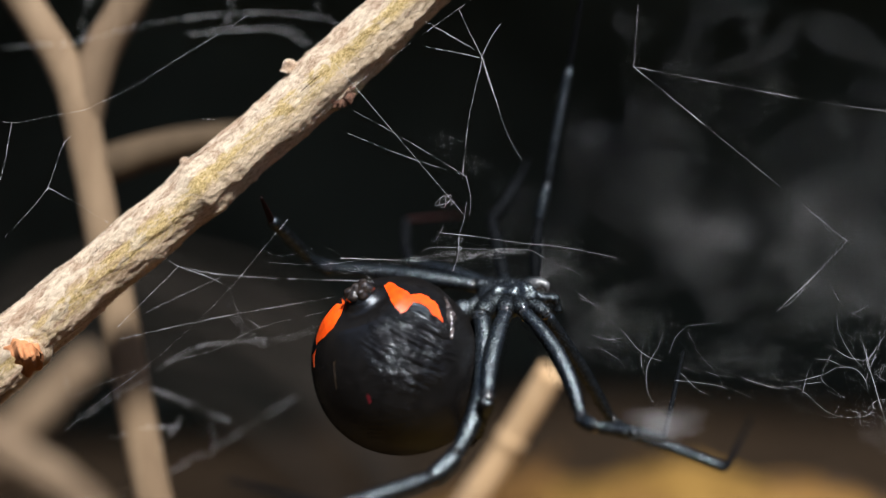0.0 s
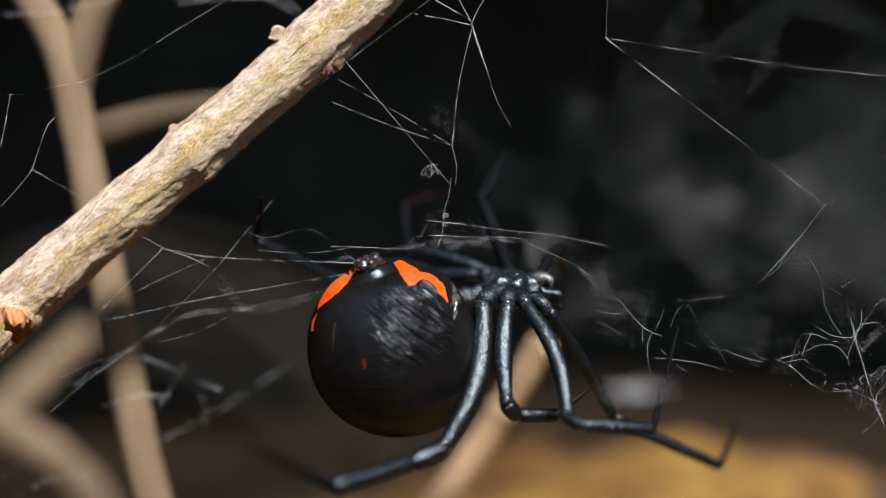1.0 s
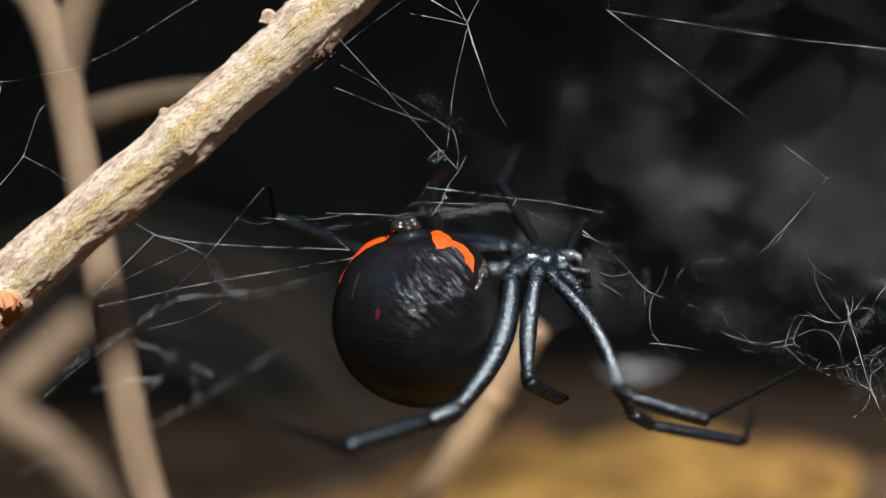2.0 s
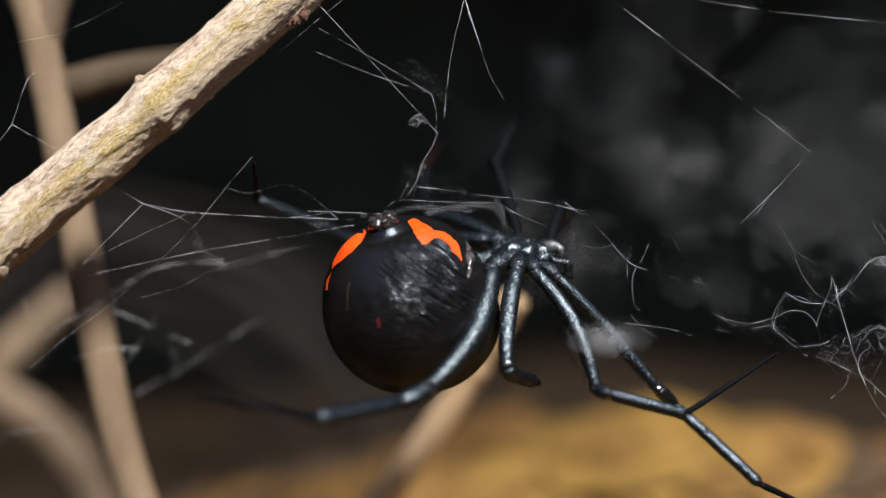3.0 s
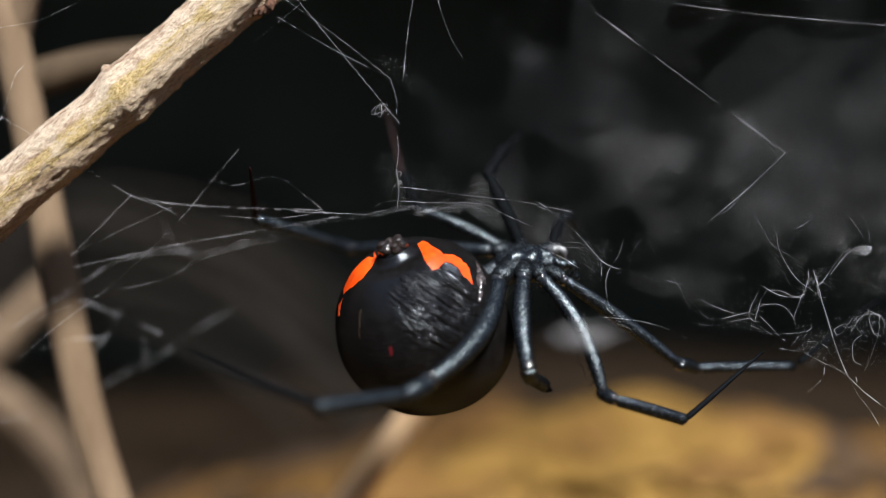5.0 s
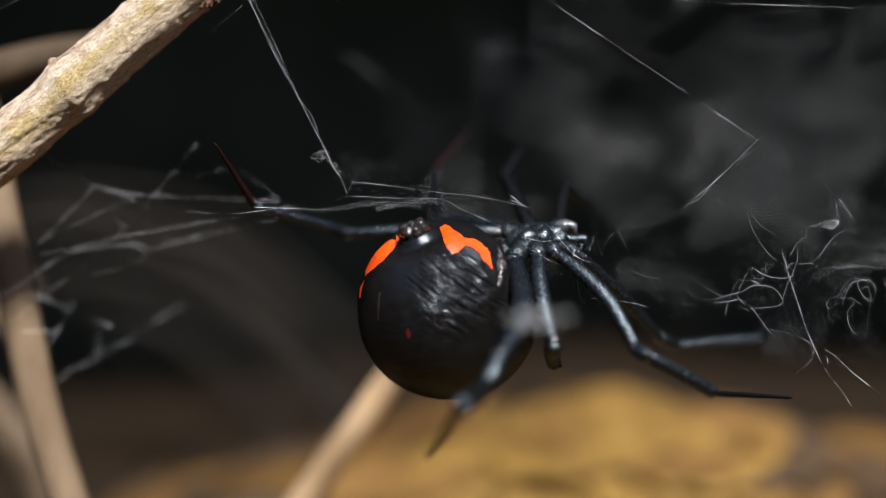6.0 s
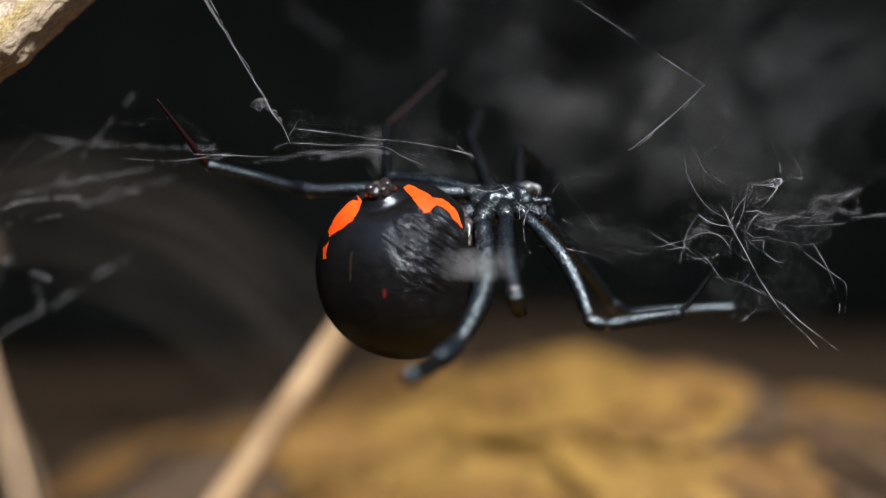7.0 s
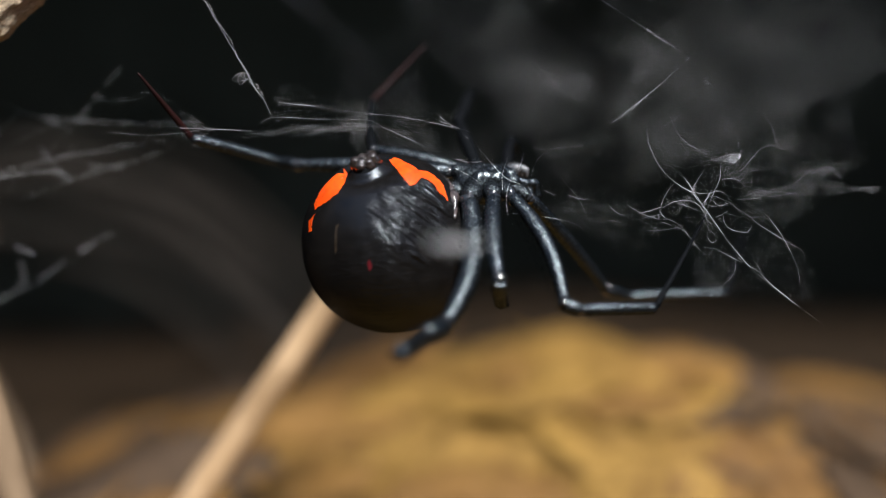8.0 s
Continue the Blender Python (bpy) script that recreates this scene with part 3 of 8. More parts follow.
def marking(name, outline, lift=0.035, label="", mat=None):
    """A patch of coloured skin: an outline in the x, z plane laid onto the abdomen's front."""
    bm = bmesh.new()
    vs = [bm.verts.new((x, 0, z)) for x, z in outline]
    bm.faces.new(vs)
    bmesh.ops.triangulate(bm, faces=bm.faces)
    for _ in range(4):
        bmesh.ops.subdivide_edges(bm, edges=bm.edges, cuts=1, use_grid_fill=True)
    for v in bm.verts:
        x, z = v.co.x, v.co.z
        x += 0.10 * noise.noise(Vector((x * 1.6, 3, z * 1.6)))
        z += 0.10 * noise.noise(Vector((x * 1.6, 7, z * 1.6)))
        x += 0.05 * noise.noise(Vector((x * 6, 1, z * 6)))
        z += 0.05 * noise.noise(Vector((x * 6, 5, z * 6)))
        rr = math.hypot(x, z)
        if rr > 6.1:
            x, z = x * 6.1 / rr, z * 6.1 / rr
        y = -math.sqrt(max(0.02, R_ABD ** 2 - x * x - z * z))
        for _ in range(6):
            d = Vector((x, y, z)).normalized()
            r = abdomen_radius(d)
            y = -math.sqrt(max(0.02, r * r - x * x - z * z))
        d = Vector((x, y, z)).normalized()
        v.co = d * (abdomen_radius(d) + lift)
    return part(name, bm, mat or ORANGE, abdomen, label)


abdomen = build_abdomen()
marking("hourglass_mark", [(-0.15, 6.0), (0.44, 5.88), (1.11, 5.5), (1.61, 5.1), (2.28, 4.97), (2.80, 4.76), (3.13, 4.36), (3.42, 3.68), (3.48, 3.02), (3.08, 3.42), (2.64, 4.08), (2.14, 4.42), (1.72, 4.58), (1.46, 4.42), (1.22, 4.12), (0.80, 4.02), (0.54, 4.42), (0.20, 5.06), (-0.08, 5.58)], 0.03, "bright orange-red patch on black skin")
marking("flank_mark", [(-3.15, 5.12), (-3.0, 4.78), (-3.38, 4.17), (-3.75, 3.67), (-4.18, 3.25), (-4.77, 2.84), (-5.2, 2.42), (-5.32, 2.3), (-5.2, 3.0), (-4.94, 3.47), (-4.6, 4.1), (-4.18, 4.6), (-3.76, 4.93)], 0.03, "bright orange-red streak on black skin")
marking("flank_tail", [(-5.3, 2.12), (-5.62, 1.62), (-5.78, 0.85), (-5.6, 0.9), (-5.44, 1.5)], 0.03, "thin orange-red tail of the streak")
marking("pale_line", [(-4.02, 1.5), (-3.95, 1.5), (-4.04, 0.4), (-4.08, -0.4), (-4.13, -0.4), (-4.1, 0.5)], 0.012, "faint tan hairline", plain("tan_line", (0.03, 0.02, 0.012), (0.07, 0.045, 0.025), 0.5))
marking("red_spot", [(-2.05, -0.85), (-1.9, -0.85), (-1.85, -1.25), (-2.0, -1.5), (-2.1, -1.2)], 0.02, "tiny dark red fleck", plain("red_fleck", (0.07, 0.005, 0.010), (0.16, 0.010, 0.016), 0.4))


def build_spinnerets():
    bm = bmesh.new()
    side = TIP.cross(Vector((0, 1, 0))).normalized()
    up = side.cross(TIP)
    base = TIP * (R_ABD + 0.08) + Vector((0.02, 0, -0.04))
    tube(bm, [base - TIP * k for k in (1.0, 0.7, 0.45, 0.2, 0.0, -0.2)], [1.62, 1.48, 1.26, 1.08, 0.98, 0.8], 32, True, lambda i, j, p: 0.06 * noise.noise(p * 2.4) + 0.03 * noise.noise(p * 6))
    cone = part("spinneret_base", bm, DULL_BLACK, abdomen, "dark wrinkled cone under the spinnerets")
    for k in range(6):
        a = k * math.pi / 3 + 0.3
        out = side * math.cos(a) + up * math.sin(a)
        big = (1.15, 0.85, 1.1, 1.25, 0.9, 1.05)[k]
        o = base + out * 0.66
        q = o + TIP * (0.36 + 0.28 * big) - out * (0.3 if k % 2 else 0.02)
        bm = bmesh.new()
        tube(bm, [o.lerp(q, v) for v in (-0.2, 0.2, 0.45, 0.6, 0.8, 0.95, 1.05)], [v * big for v in (0.40, 0.42, 0.41, 0.33, 0.34, 0.26, 0.1)], 16, True,
             lambda i, j, p: 0.22 * noise.noise(p * 3.2) + 0.1 * noise.noise(p * 8))
        part("spinneret", bm, SPINNERET, cone)
    bm = bmesh.new()
    blob(bm, base + TIP * 0.25, (0.36, 0.36, 0.40), 20, 14, 0.5, 3.0)
    part("spinneret", bm, SPINNERET, cone)


build_spinnerets()


def build_waist_fold():
    """A puckered ridge of pale skin beside the waist."""
    bm = bmesh.new()
    pts, radii = [], []
    for k in range(61):
        s = k / 60
        x, z = 3.86 + 0.30 * math.sin(s * 2.6) - 0.12 * s, 4.55 - 2.75 * s
        d = Vector((x, -math.sqrt(max(0.1, R_ABD ** 2 - x * x - z * z)), z)).normalized()
        pts.append(d * (abdomen_radius(d) - 0.06))
        radii.append(0.06 + 0.24 * math.sin(math.pi * s) ** 0.7)
    tube(bm, pts, radii, 20, True, lambda i, j, p: 0.5 * noise.noise(p * 1.3) + 0.4 * noise.noise(p * 2.8 + Vector((j * 0.2, 0, 0))))
    part("waist_fold", bm, FOLD, abdomen, "pale pinkish grey puckered skin by the waist")


build_waist_fold()


def build_front_body():
    # the spider's own origin lies at its mouthparts
    bm = bmesh.new()
    for v in blob(bm, (-2.35, 0.1, -0.75), (2.35, 1.75, 1.35), 48, 32, 0.14, 1.6):
        d = v.co - Vector((-2.35, 0.1, -0.75))
        v.co.z += -0.25 * math.exp(-(d.x ** 2 + (d.y + 1.2) ** 2) / 0.8) + 0.12 * noise.noise(v.co * 0.9)
    part("cephalothorax", bm, BLACK, spider)
    bm = bmesh.new()
    for v in blob(bm, (-2.2, -1.15, -0.75), (1.95, 0.9, 1.3), 48, 32, 0.12, 1.6):
        v.co.y += 0.16 * noise.noise(v.co * 1.7) + 0.12 * math.sin(v.co.x * 4.2)
    part("sternum", bm, DUSTY, spider, "dull black shield between the leg bases")
    bm = bmesh.new()
    tube(bm, curve_points([(-6.2, -0.6, -1.6), (-5.0, -0.3, -1.2), (-4.2, 0, -0.8)], 8), [0.9] * 4 + [0.65] * 5, 16)
    part("pedicel", bm, BLACK, spider)
    for dy, nm in ((-0.55, "chelicera"), (0.45, "chelicera")):
        bm = bmesh.new()
        pts = curve_points([(-0.9, dy, -0.2), (-0.1, dy - 0.1, 0.15), (0.35, dy - 0.15, 0.0), (0.5, dy - 0.1, -0.5)], 12)
        tube(bm, pts, [0.36, 0.38, 0.4, 0.4, 0.4, 0.38, 0.35, 0.33, 0.3, 0.26, 0.2, 0.15, 0.08], 14, True, lambda i, j, p: 0.3 * noise.noise(p * 3) + 0.15 * noise.noise(p * 8))
        part(nm, bm, FANG, spider, "pale grey bristly mouthpart")
    for dy in (-1.0, 1.0):
        bm = bmesh.new()
        pts = curve_points([(-0.8, dy, -0.3), (0.1, dy * 1.1, -0.9), (0.9, dy, -1.0), (1.1, dy * 0.8, -2.0)], 16)
        tube(bm, pts, [0.3 + 0.05 * math.sin(i * 1.3) for i in range(17)], 10)
        part("pedipalp", bm, LEG_BLACK, spider)


build_front_body()
LENGTHS = {
    "rear_near": (10.61, 2.07, 6.62, 8.07),
    "third_near": (7.31, 1.29, 2.99, 2.78),
    "second_near": (9.14, 0.98, 5.51, 7.70),
    "front_near": (10.59, 2.48, 8.00, 8.71),
    "rear_far": (11.41, 1.82, 6.90, 6.12),
    "third_far": (6.75, 2.60, 2.91, 6.26),
    "second_far": (5.97, 1.39, 2.42, 2.64),
    "front_far": (4.58, 2.55, 8.81, 7.39),
}
BASES = {
    "rear_near": (-4.42, -2.60, -1.60),
    "third_near": (-2.73, -3.00, -1.58),
    "second_near": (-1.48, -3.00, -1.58),
    "front_near": (0.07, -2.20, -1.90),
    "rear_far": (-4.50, 1.00, 0.33),
    "third_far": (-3.75, 1.40, 0.49),
    "second_far": (-2.39, 2.20, 0.63),
    "front_far": (-0.16, 1.80, 0.15),
}
# radii of femur, patella, tibia and metatarsus in millimetres
GIRTH = {
    "rear_near": (0.74, 0.62, 0.56, 0.31), "third_near": (0.60, 0.54, 0.46, 0.27), "second_near": (0.53, 0.45, 0.43, 0.22), "front_near": (0.49, 0.45, 0.41, 0.25),
    "rear_far": (0.58, 0.48, 0.42, 0.25), "third_far": (0.44, 0.38, 0.34, 0.21), "second_far": (0.50, 0.44, 0.40, 0.26), "front_far": (0.43, 0.40, 0.37, 0.24),
}


def segment(kind, length, r, bow=0.0):
    """One leg segment along +z, with swollen ends and a taper."""
    bm = bmesh.new()
    n = 22
    pts, radii = [], []
    for i in range(n + 1):
        s = i / n
        z = -0.15 * r + s * (length + 0.3 * r)
        if kind == "femur":
            k = 0.74 + 0.30 * math.sin(math.pi * min(1, s * 1.05) ** 0.85) + 0.06 * math.exp(-((s - 0.97) / 0.03) ** 2) - 0.14 * math.exp(-((s - 0.93) / 0.02) ** 2) + 0.1 * math.exp(-((s - 0.04) / 0.03) ** 2)
        elif kind == "patella":
            k = 0.95 + 0.12 * math.sin(math.pi * s)
        elif kind == "tibia":
            k = 0.92 + 0.10 * math.sin(math.pi * s) + 0.08 * math.exp(-((s - 0.96) / 0.04) ** 2) - 0.22 * math.exp(-((s - 0.05) / 0.03) ** 2)
        else:
            k = 1.0 - 0.62 * s - (0.05 if s > 0.7 else 0)
        if s == 0 or s == 1:
            k *= 0.6
        pts.append(((bow + 0.08 * r) * math.sin(math.pi * min(1, max(0, s))), 0, z))
        radii.append(r * k)
    tube(bm, pts, radii, 16, True, lambda i, j, p: 0.03 * noise.noise(Vector((p.z * 2, j * 0.5, r * 9))))
    return bm


def bristles(length, r, count, seed, taper=0.0):
    rnd = random.Random(seed)
    bm = bmesh.new()
    for _ in range(count):
        a, s = rnd.uniform(0, 6.283), rnd.uniform(0.05, 0.98)
        d = Vector((math.cos(a), math.sin(a), 0))
        p = d * r * (1 - taper * s) * 0.9 + Vector((0, 0, s * length))
        q = p + d * rnd.uniform(0.06, 0.18) + Vector((0, 0, rnd.uniform(0.12, 0.34)))
        w = Vector((-d.y, d.x, 0)) * 0.016
        a1, a2, a3 = bm.verts.new(p + w), bm.verts.new(p - w), bm.verts.new(q)
        a4 = bm.verts.new(p + Vector((0, 0, 0.02)))
        bm.faces.new((a1, a2, a3)), bm.faces.new((a2, a4, a3)), bm.faces.new((a4, a1, a3))
    return bm


# how far the thigh of a leg bows out, in millimetres
BOW = {"rear_near": 0.95, "second_near": 0.65, "third_near": 0.25}


def folds(r, z0, z1, rings):
    """Pale folded skin round a joint."""
    bm = bmesh.new()
    pts, radii = [], []
    n = rings * 6
    for i in range(n + 1):
        s = i / n
        pts.append((0.03 * math.sin(s * 9), 0, z0 + (z1 - z0) * s))
        radii.append(r * (0.97 + 0.07 * math.sin(s * rings * 6.283)) * (0.8 if i in (0, n) else 1))
    tube(bm, pts, radii, 18, True, lambda i, j, p: 0.07 * noise.noise(Vector((j * 0.7, p.z * 3, r * 5))))
    return bm


LEG = {}
for n_leg, (key, lens) in enumerate(LENGTHS.items()):
    LEG[key] = {}
    b = Vector(BASES[key])
    root = Vector((-2.3, 0.15, -0.6)) + (b - Vector((-2.3, 0.15, -0.6))) * 0.35
    bm = bmesh.new()
    g = GIRTH[key][0]
    pts = curve_points([root, (root + b) * 0.5 + Vector((0, 0, 0.2)), b], 10)
    tube(bm, pts, [g * k for k in (1.2, 1.28, 1.3, 1.26, 1.16, 1.0, 1.03, 1.1, 1.08, 0.99, 0.8)], 20, True,
         lambda i, j, p: 0.07 * noise.noise(p * 2.2) + 0.03 * noise.noise(p * 7))
    part("coxa", bm, COXA_BLACK, spider)
    for kind, ln, r in zip(("femur", "patella", "tibia", "metatarsus"), lens, GIRTH[key]):
        # far-leg segments take the dull copy, so their shade is in the material
        mat = TIP_RED if kind == "metatarsus" and key in ("rear_far", "third_near", "third_far") else DULL_BLACK if key == "second_far" or key == "third_far" and kind != "femur" or key == "front_far" and kind == "femur" else LEG_BLACK
        if kind == "metatarsus" and mat is LEG_BLACK:
            mat = DULL_BLACK
        seg = part(kind, segment(kind, ln, r, BOW.get(key, 0.12) if kind == "femur" else 0.0), mat, spider)
        LEG[key][kind] = seg
        if kind == "femur":
            part("joint_fold", folds(r * 0.80, -0.25, 0.7, 3), JOINT if mat is LEG_BLACK else mat, seg, "wrinkled greyish joint skin")
            part("joint_fold", folds(r * 0.84, ln - 0.4, ln + 0.1, 2), JOINT if mat is LEG_BLACK else mat, seg, "wrinkled greyish joint skin")
        if kind == "tibia":
            part("joint_fold", folds(r * 0.9, -0.15, 0.25, 1), JOINT if mat is LEG_BLACK else mat, seg, "wrinkled greyish joint skin")
        if key.endswith("near") and kind != "patella":
            hair = part("bristles", bristles(ln, r, 300 if kind != "femur" else 420, n_leg * 9 + len(kind), 0.64 if kind == "metatarsus" else 0.0), DULL_BLACK, seg)
            hair["kind"] = "stuff"


# ---- cobwebs ----
def knot_mesh(r):
    bm = bmesh.new()
    blob(bm, (0, 0, 0), (r, r * 0.8, r * 1.2), 8, 6, 0.3, 4.0)
    return mesh_from("knot", bm, SILK)


KNOT = knot_mesh(0.022)


SILK_RANDOM = random.Random(11)


def cobweb(label):
    web = new("cobweb")
    return tagged(web, label, "cobweb", "cobwebs")


def strand(web, r, *ends):
    """One thread, smoothed through a few points; radius r in millimetres, uneven along its length."""
    rnd = SILK_RANDOM
    n = 22 * (len(ends) - 1)
    pts = curve_points(ends, n) if len(ends) > 2 else [Vector(ends[0]).lerp(Vector(ends[1]), k / n) for k in range(n + 1)]
    bm = bmesh.new()
    q = rnd.uniform(0.75, 1.2) * r
    tube(bm, pts, [q * (max(0.16, 0.95 + 1.5 * noise.noise(p * 0.5) + 1.3 * noise.noise(p * 2.1)) ** 1.4 + (2.0 * rnd.random() if rnd.random() < 0.08 else 0)) for p in pts], 5)
    length = sum((b - a).length for a, b in zip(pts, pts[1:]))
    for _ in range(int(length * 0.9)):
        p = rnd.choice(pts)
        s = rnd.uniform(1.6, 3.4) * q
        made = bmesh.ops.create_icosphere(bm, subdivisions=1, radius=s)["verts"]
        bmesh.ops.translate(bm, vec=p, verts=made)
    part("thread", bm, SILK, web)


def tuft(web, r, cx, cy, cz, spread, count):
    """Loose curling threads round a point."""
    rnd = SILK_RANDOM
    for _ in range(count):
        p = Vector((cx + rnd.gauss(0, spread), cy + rnd.gauss(0, spread * 0.6), cz + rnd.gauss(0, spread)))
        d, bend = rnd.uniform(0, 6.283), rnd.uniform(-0.5, 0.5)
        pts = [p.copy()]
        for k in range(rnd.randint(14, 46)):
            bend += rnd.gauss(0, 0.10)
            bend *= 0.97
            d += bend
            p += Vector((math.cos(d), rnd.gauss(0, 0.35), math.sin(d))) * 0.16 * (0.5 + spread)
            pts.append(p.copy())
        bm = bmesh.new()
        own = rnd.uniform(0.6, 1.2)
        tube(bm, pts, [r * own * max(0.2, 0.9 + 1.5 * noise.noise(p * 1.7)) for p in pts], 4)
        part("curl", bm, SILK, web)


def knots(web, *places):
    for p in places:
        k = new("knot", KNOT)
        k.parent = web
        k.location = Vector(p) * MM


corner_web = cobweb("long fine white silk threads meeting at a corner")
strand(corner_web, 0.0047, (-14.92, -0.46, 11.21), (-7.57, -0.46, 5.62), (-0.14, -0.46, -0.01))
strand(corner_web, 0.00336, (-14.88, -0.19, 11.26), (-8.86, -0.19, 10.34), (-2.83, -0.19, 9.41), (1.44, -0.19, 8.95), (6.79, -0.19, 8.41))
strand(corner_web, 0.00336, (-14.82, 0.28, 11.33), (-14.74, 0.28, 13.17), (-14.63, 0.28, 16.99))
strand(corner_web, 0.00336, (-0.05, -0.17, -0.01), (0.52, -0.17, 0.18))
knots(corner_web, (-14.86, 0.00, 11.29), (0.00, 0.00, 0.00), (-2.77, 0.00, 9.44), (-7.47, 0.00, 5.67), (-4.98, 0.00, 3.75))

corner_tail = cobweb("fine silk thread running down from the corner knot")
strand(corner_tail, 0.0047, (0.12, 0.38, 0.01), (-1.99, 0.38, -2.76), (-4.10, 0.38, -5.18))
strand(corner_tail, 0.00336, (-4.18, -0.21, -5.12), (-3.30, -0.21, -4.47), (-2.65, -0.21, -3.52))
knots(corner_tail, (-2.10, 0.00, -2.76), (-4.20, 0.00, -5.17))

breast_web = cobweb("short broken silk threads before the spider")
strand(breast_web, 0.0036, (16.16, 82.94, -5.59), (17.24, 82.94, -5.86), (18.40, 82.94, -5.70), (19.74, 82.95, -5.59))
strand(breast_web, 0.0028, (17.36, 82.93, -5.86), (16.66, 82.91, -6.63), (16.28, 82.88, -7.59))
strand(breast_web, 0.0014, (17.32, 82.30, -6.04), (18.27, 82.26, -7.76), (19.23, 82.22, -8.90), (20.19, 82.18, -10.62))
strand(breast_web, 0.0033, (15.79, 82.32, -6.04), (15.41, 82.29, -7.19), (14.72, 82.25, -8.33), (14.57, 82.23, -9.29), (14.73, 82.19, -10.43), (15.03, 82.18, -10.89))
strand(breast_web, 0.0033, (14.73, 82.84, -6.24), (14.34, 82.80, -7.59), (14.34, 82.77, -8.55))
strand(breast_web, 0.0044, (10.10, 82.83, -3.63), (12.41, 82.78, -5.47), (14.33, 82.73, -7.59), (15.68, 82.71, -8.24))
strand(breast_web, 0.0028, (10.10, 82.72, -6.05), (11.64, 82.70, -6.63), (12.60, 82.70, -6.70), (13.37, 82.71, -6.43))
strand(breast_web, 0.0028, (10.65, 82.44, -6.93), (11.80, 82.43, -7.46), (12.76, 82.41, -8.07))
strand(breast_web, 0.0036, (10.10, 82.73, -3.94), (12.02, 82.72, -4.63))
strand(breast_web, 0.0028, (17.20, 82.61, -8.62), (17.89, 82.61, -8.92))
strand(breast_web, 0.0020, (18.73, 82.59, -8.92), (19.50, 82.59, -9.15), (20.27, 82.58, -9.23))
knots(breast_web, (19.74, 82.95, -5.59), (16.28, 82.88, -7.59), (20.19, 82.18, -10.62), (15.03, 82.18, -10.89), (14.34, 82.77, -8.55))

low_web = cobweb("loose tangle of sagging white silk threads")
strand(low_web, 0.0028, (21.70, 82.23, -9.16), (22.20, 82.22, -9.66), (23.15, 82.22, -9.78), (24.49, 82.23, -9.47), (25.14, 82.23, -9.28))
strand(low_web, 0.0028, (21.36, 82.40, -10.06), (22.43, 82.39, -10.25), (23.97, 82.40, -9.98), (25.04, 82.41, -9.79))
strand(low_web, 0.0034, (26.18, 82.45, -7.57), (25.68, 82.43, -8.14), (25.22, 82.40, -9.10), (25.18, 82.39, -9.67), (26.07, 82.37, -10.44), (26.64, 82.36, -10.82))
strand(low_web, 0.0034, (25.36, 82.63, -9.31), (26.32, 82.64, -8.85), (27.47, 82.64, -8.93), (28.17, 82.62, -9.69), (28.44, 82.60, -10.65), (28.82, 82.57, -11.61))
strand(low_web, 0.0036, (29.26, 82.91, -6.44), (29.26, 82.89, -7.21), (28.88, 82.86, -8.17), (28.49, 82.83, -9.13), (28.30, 82.81, -9.71))
strand(low_web, 0.0028, (26.17, 82.84, -7.59), (27.14, 82.82, -8.17), (28.29, 82.82, -8.36), (28.98, 82.83, -8.17))
strand(low_web, 0.0036, (29.35, 82.57, -7.38), (30.31, 82.57, -7.38), (31.27, 82.54, -8.34))
strand(low_web, 0.0039, (27.23, 82.37, -11.78), (28.95, 82.36, -12.17), (30.49, 82.34, -12.93), (31.64, 82.33, -13.51), (33.09, 82.29, -14.85), (35.85, 82.24, -16.95))
strand(low_web, 0.0028, (30.25, 82.21, -13.11), (30.06, 82.19, -13.87), (29.11, 82.17, -14.75))
strand(low_web, 0.0020, (25.23, 82.34, -2.40), (25.80, 82.32, -3.35), (26.57, 82.28, -4.69), (28.09, 82.26, -5.64))
strand(low_web, 0.0028, (25.23, 82.12, -10.22), (26.00, 82.11, -10.61), (26.38, 82.10, -10.80))
strand(low_web, 0.0036, (28.76, 82.39, -11.59), (29.03, 82.38, -12.17), (29.53, 82.39, -11.59))
strand(low_web, 0.0039, (30.64, 82.43, -6.80), (31.22, 82.45, -6.03), (31.98, 82.47, -5.26), (33.32, 82.48, -5.07))
strand(low_web, 0.0031, (32.00, 82.58, -2.97), (32.76, 82.55, -4.12), (33.07, 82.51, -5.34))
strand(low_web, 0.0023, (15.20, 82.72, -9.71), (17.12, 82.72, -9.90), (19.05, 82.71, -10.29), (20.97, 82.69, -11.13))
strand(low_web, 0.0023, (15.54, 82.48, -9.11), (16.69, 82.45, -10.26), (17.46, 82.44, -10.65))
knots(low_web, (25.14, 82.23, -9.28), (25.04, 82.41, -9.79), (26.64, 82.36, -10.82), (28.82, 82.57, -11.61), (28.30, 82.81, -9.71), (28.98, 82.83, -8.17), (31.27, 82.54, -8.34))

fluff_web = cobweb("spindle of tangled silk on a hanging thread")
strand(fluff_web, 0.0036, (-1.04, 0.27, -0.14), (-0.52, 0.27, -0.03), (0.09, 0.27, 0.17), (0.69, 0.27, 0.26), (0.95, 0.27, 0.14), (0.43, 0.27, -0.09), (-0.26, 0.27, -0.14), (-0.95, 0.27, -0.17))
strand(fluff_web, 0.0036, (-0.69, 0.27, -0.09), (-0.09, 0.27, -0.26), (0.60, 0.27, -0.26), (0.91, 0.27, 0.09), (0.52, 0.27, 0.21), (0.09, 0.27, -0.03))
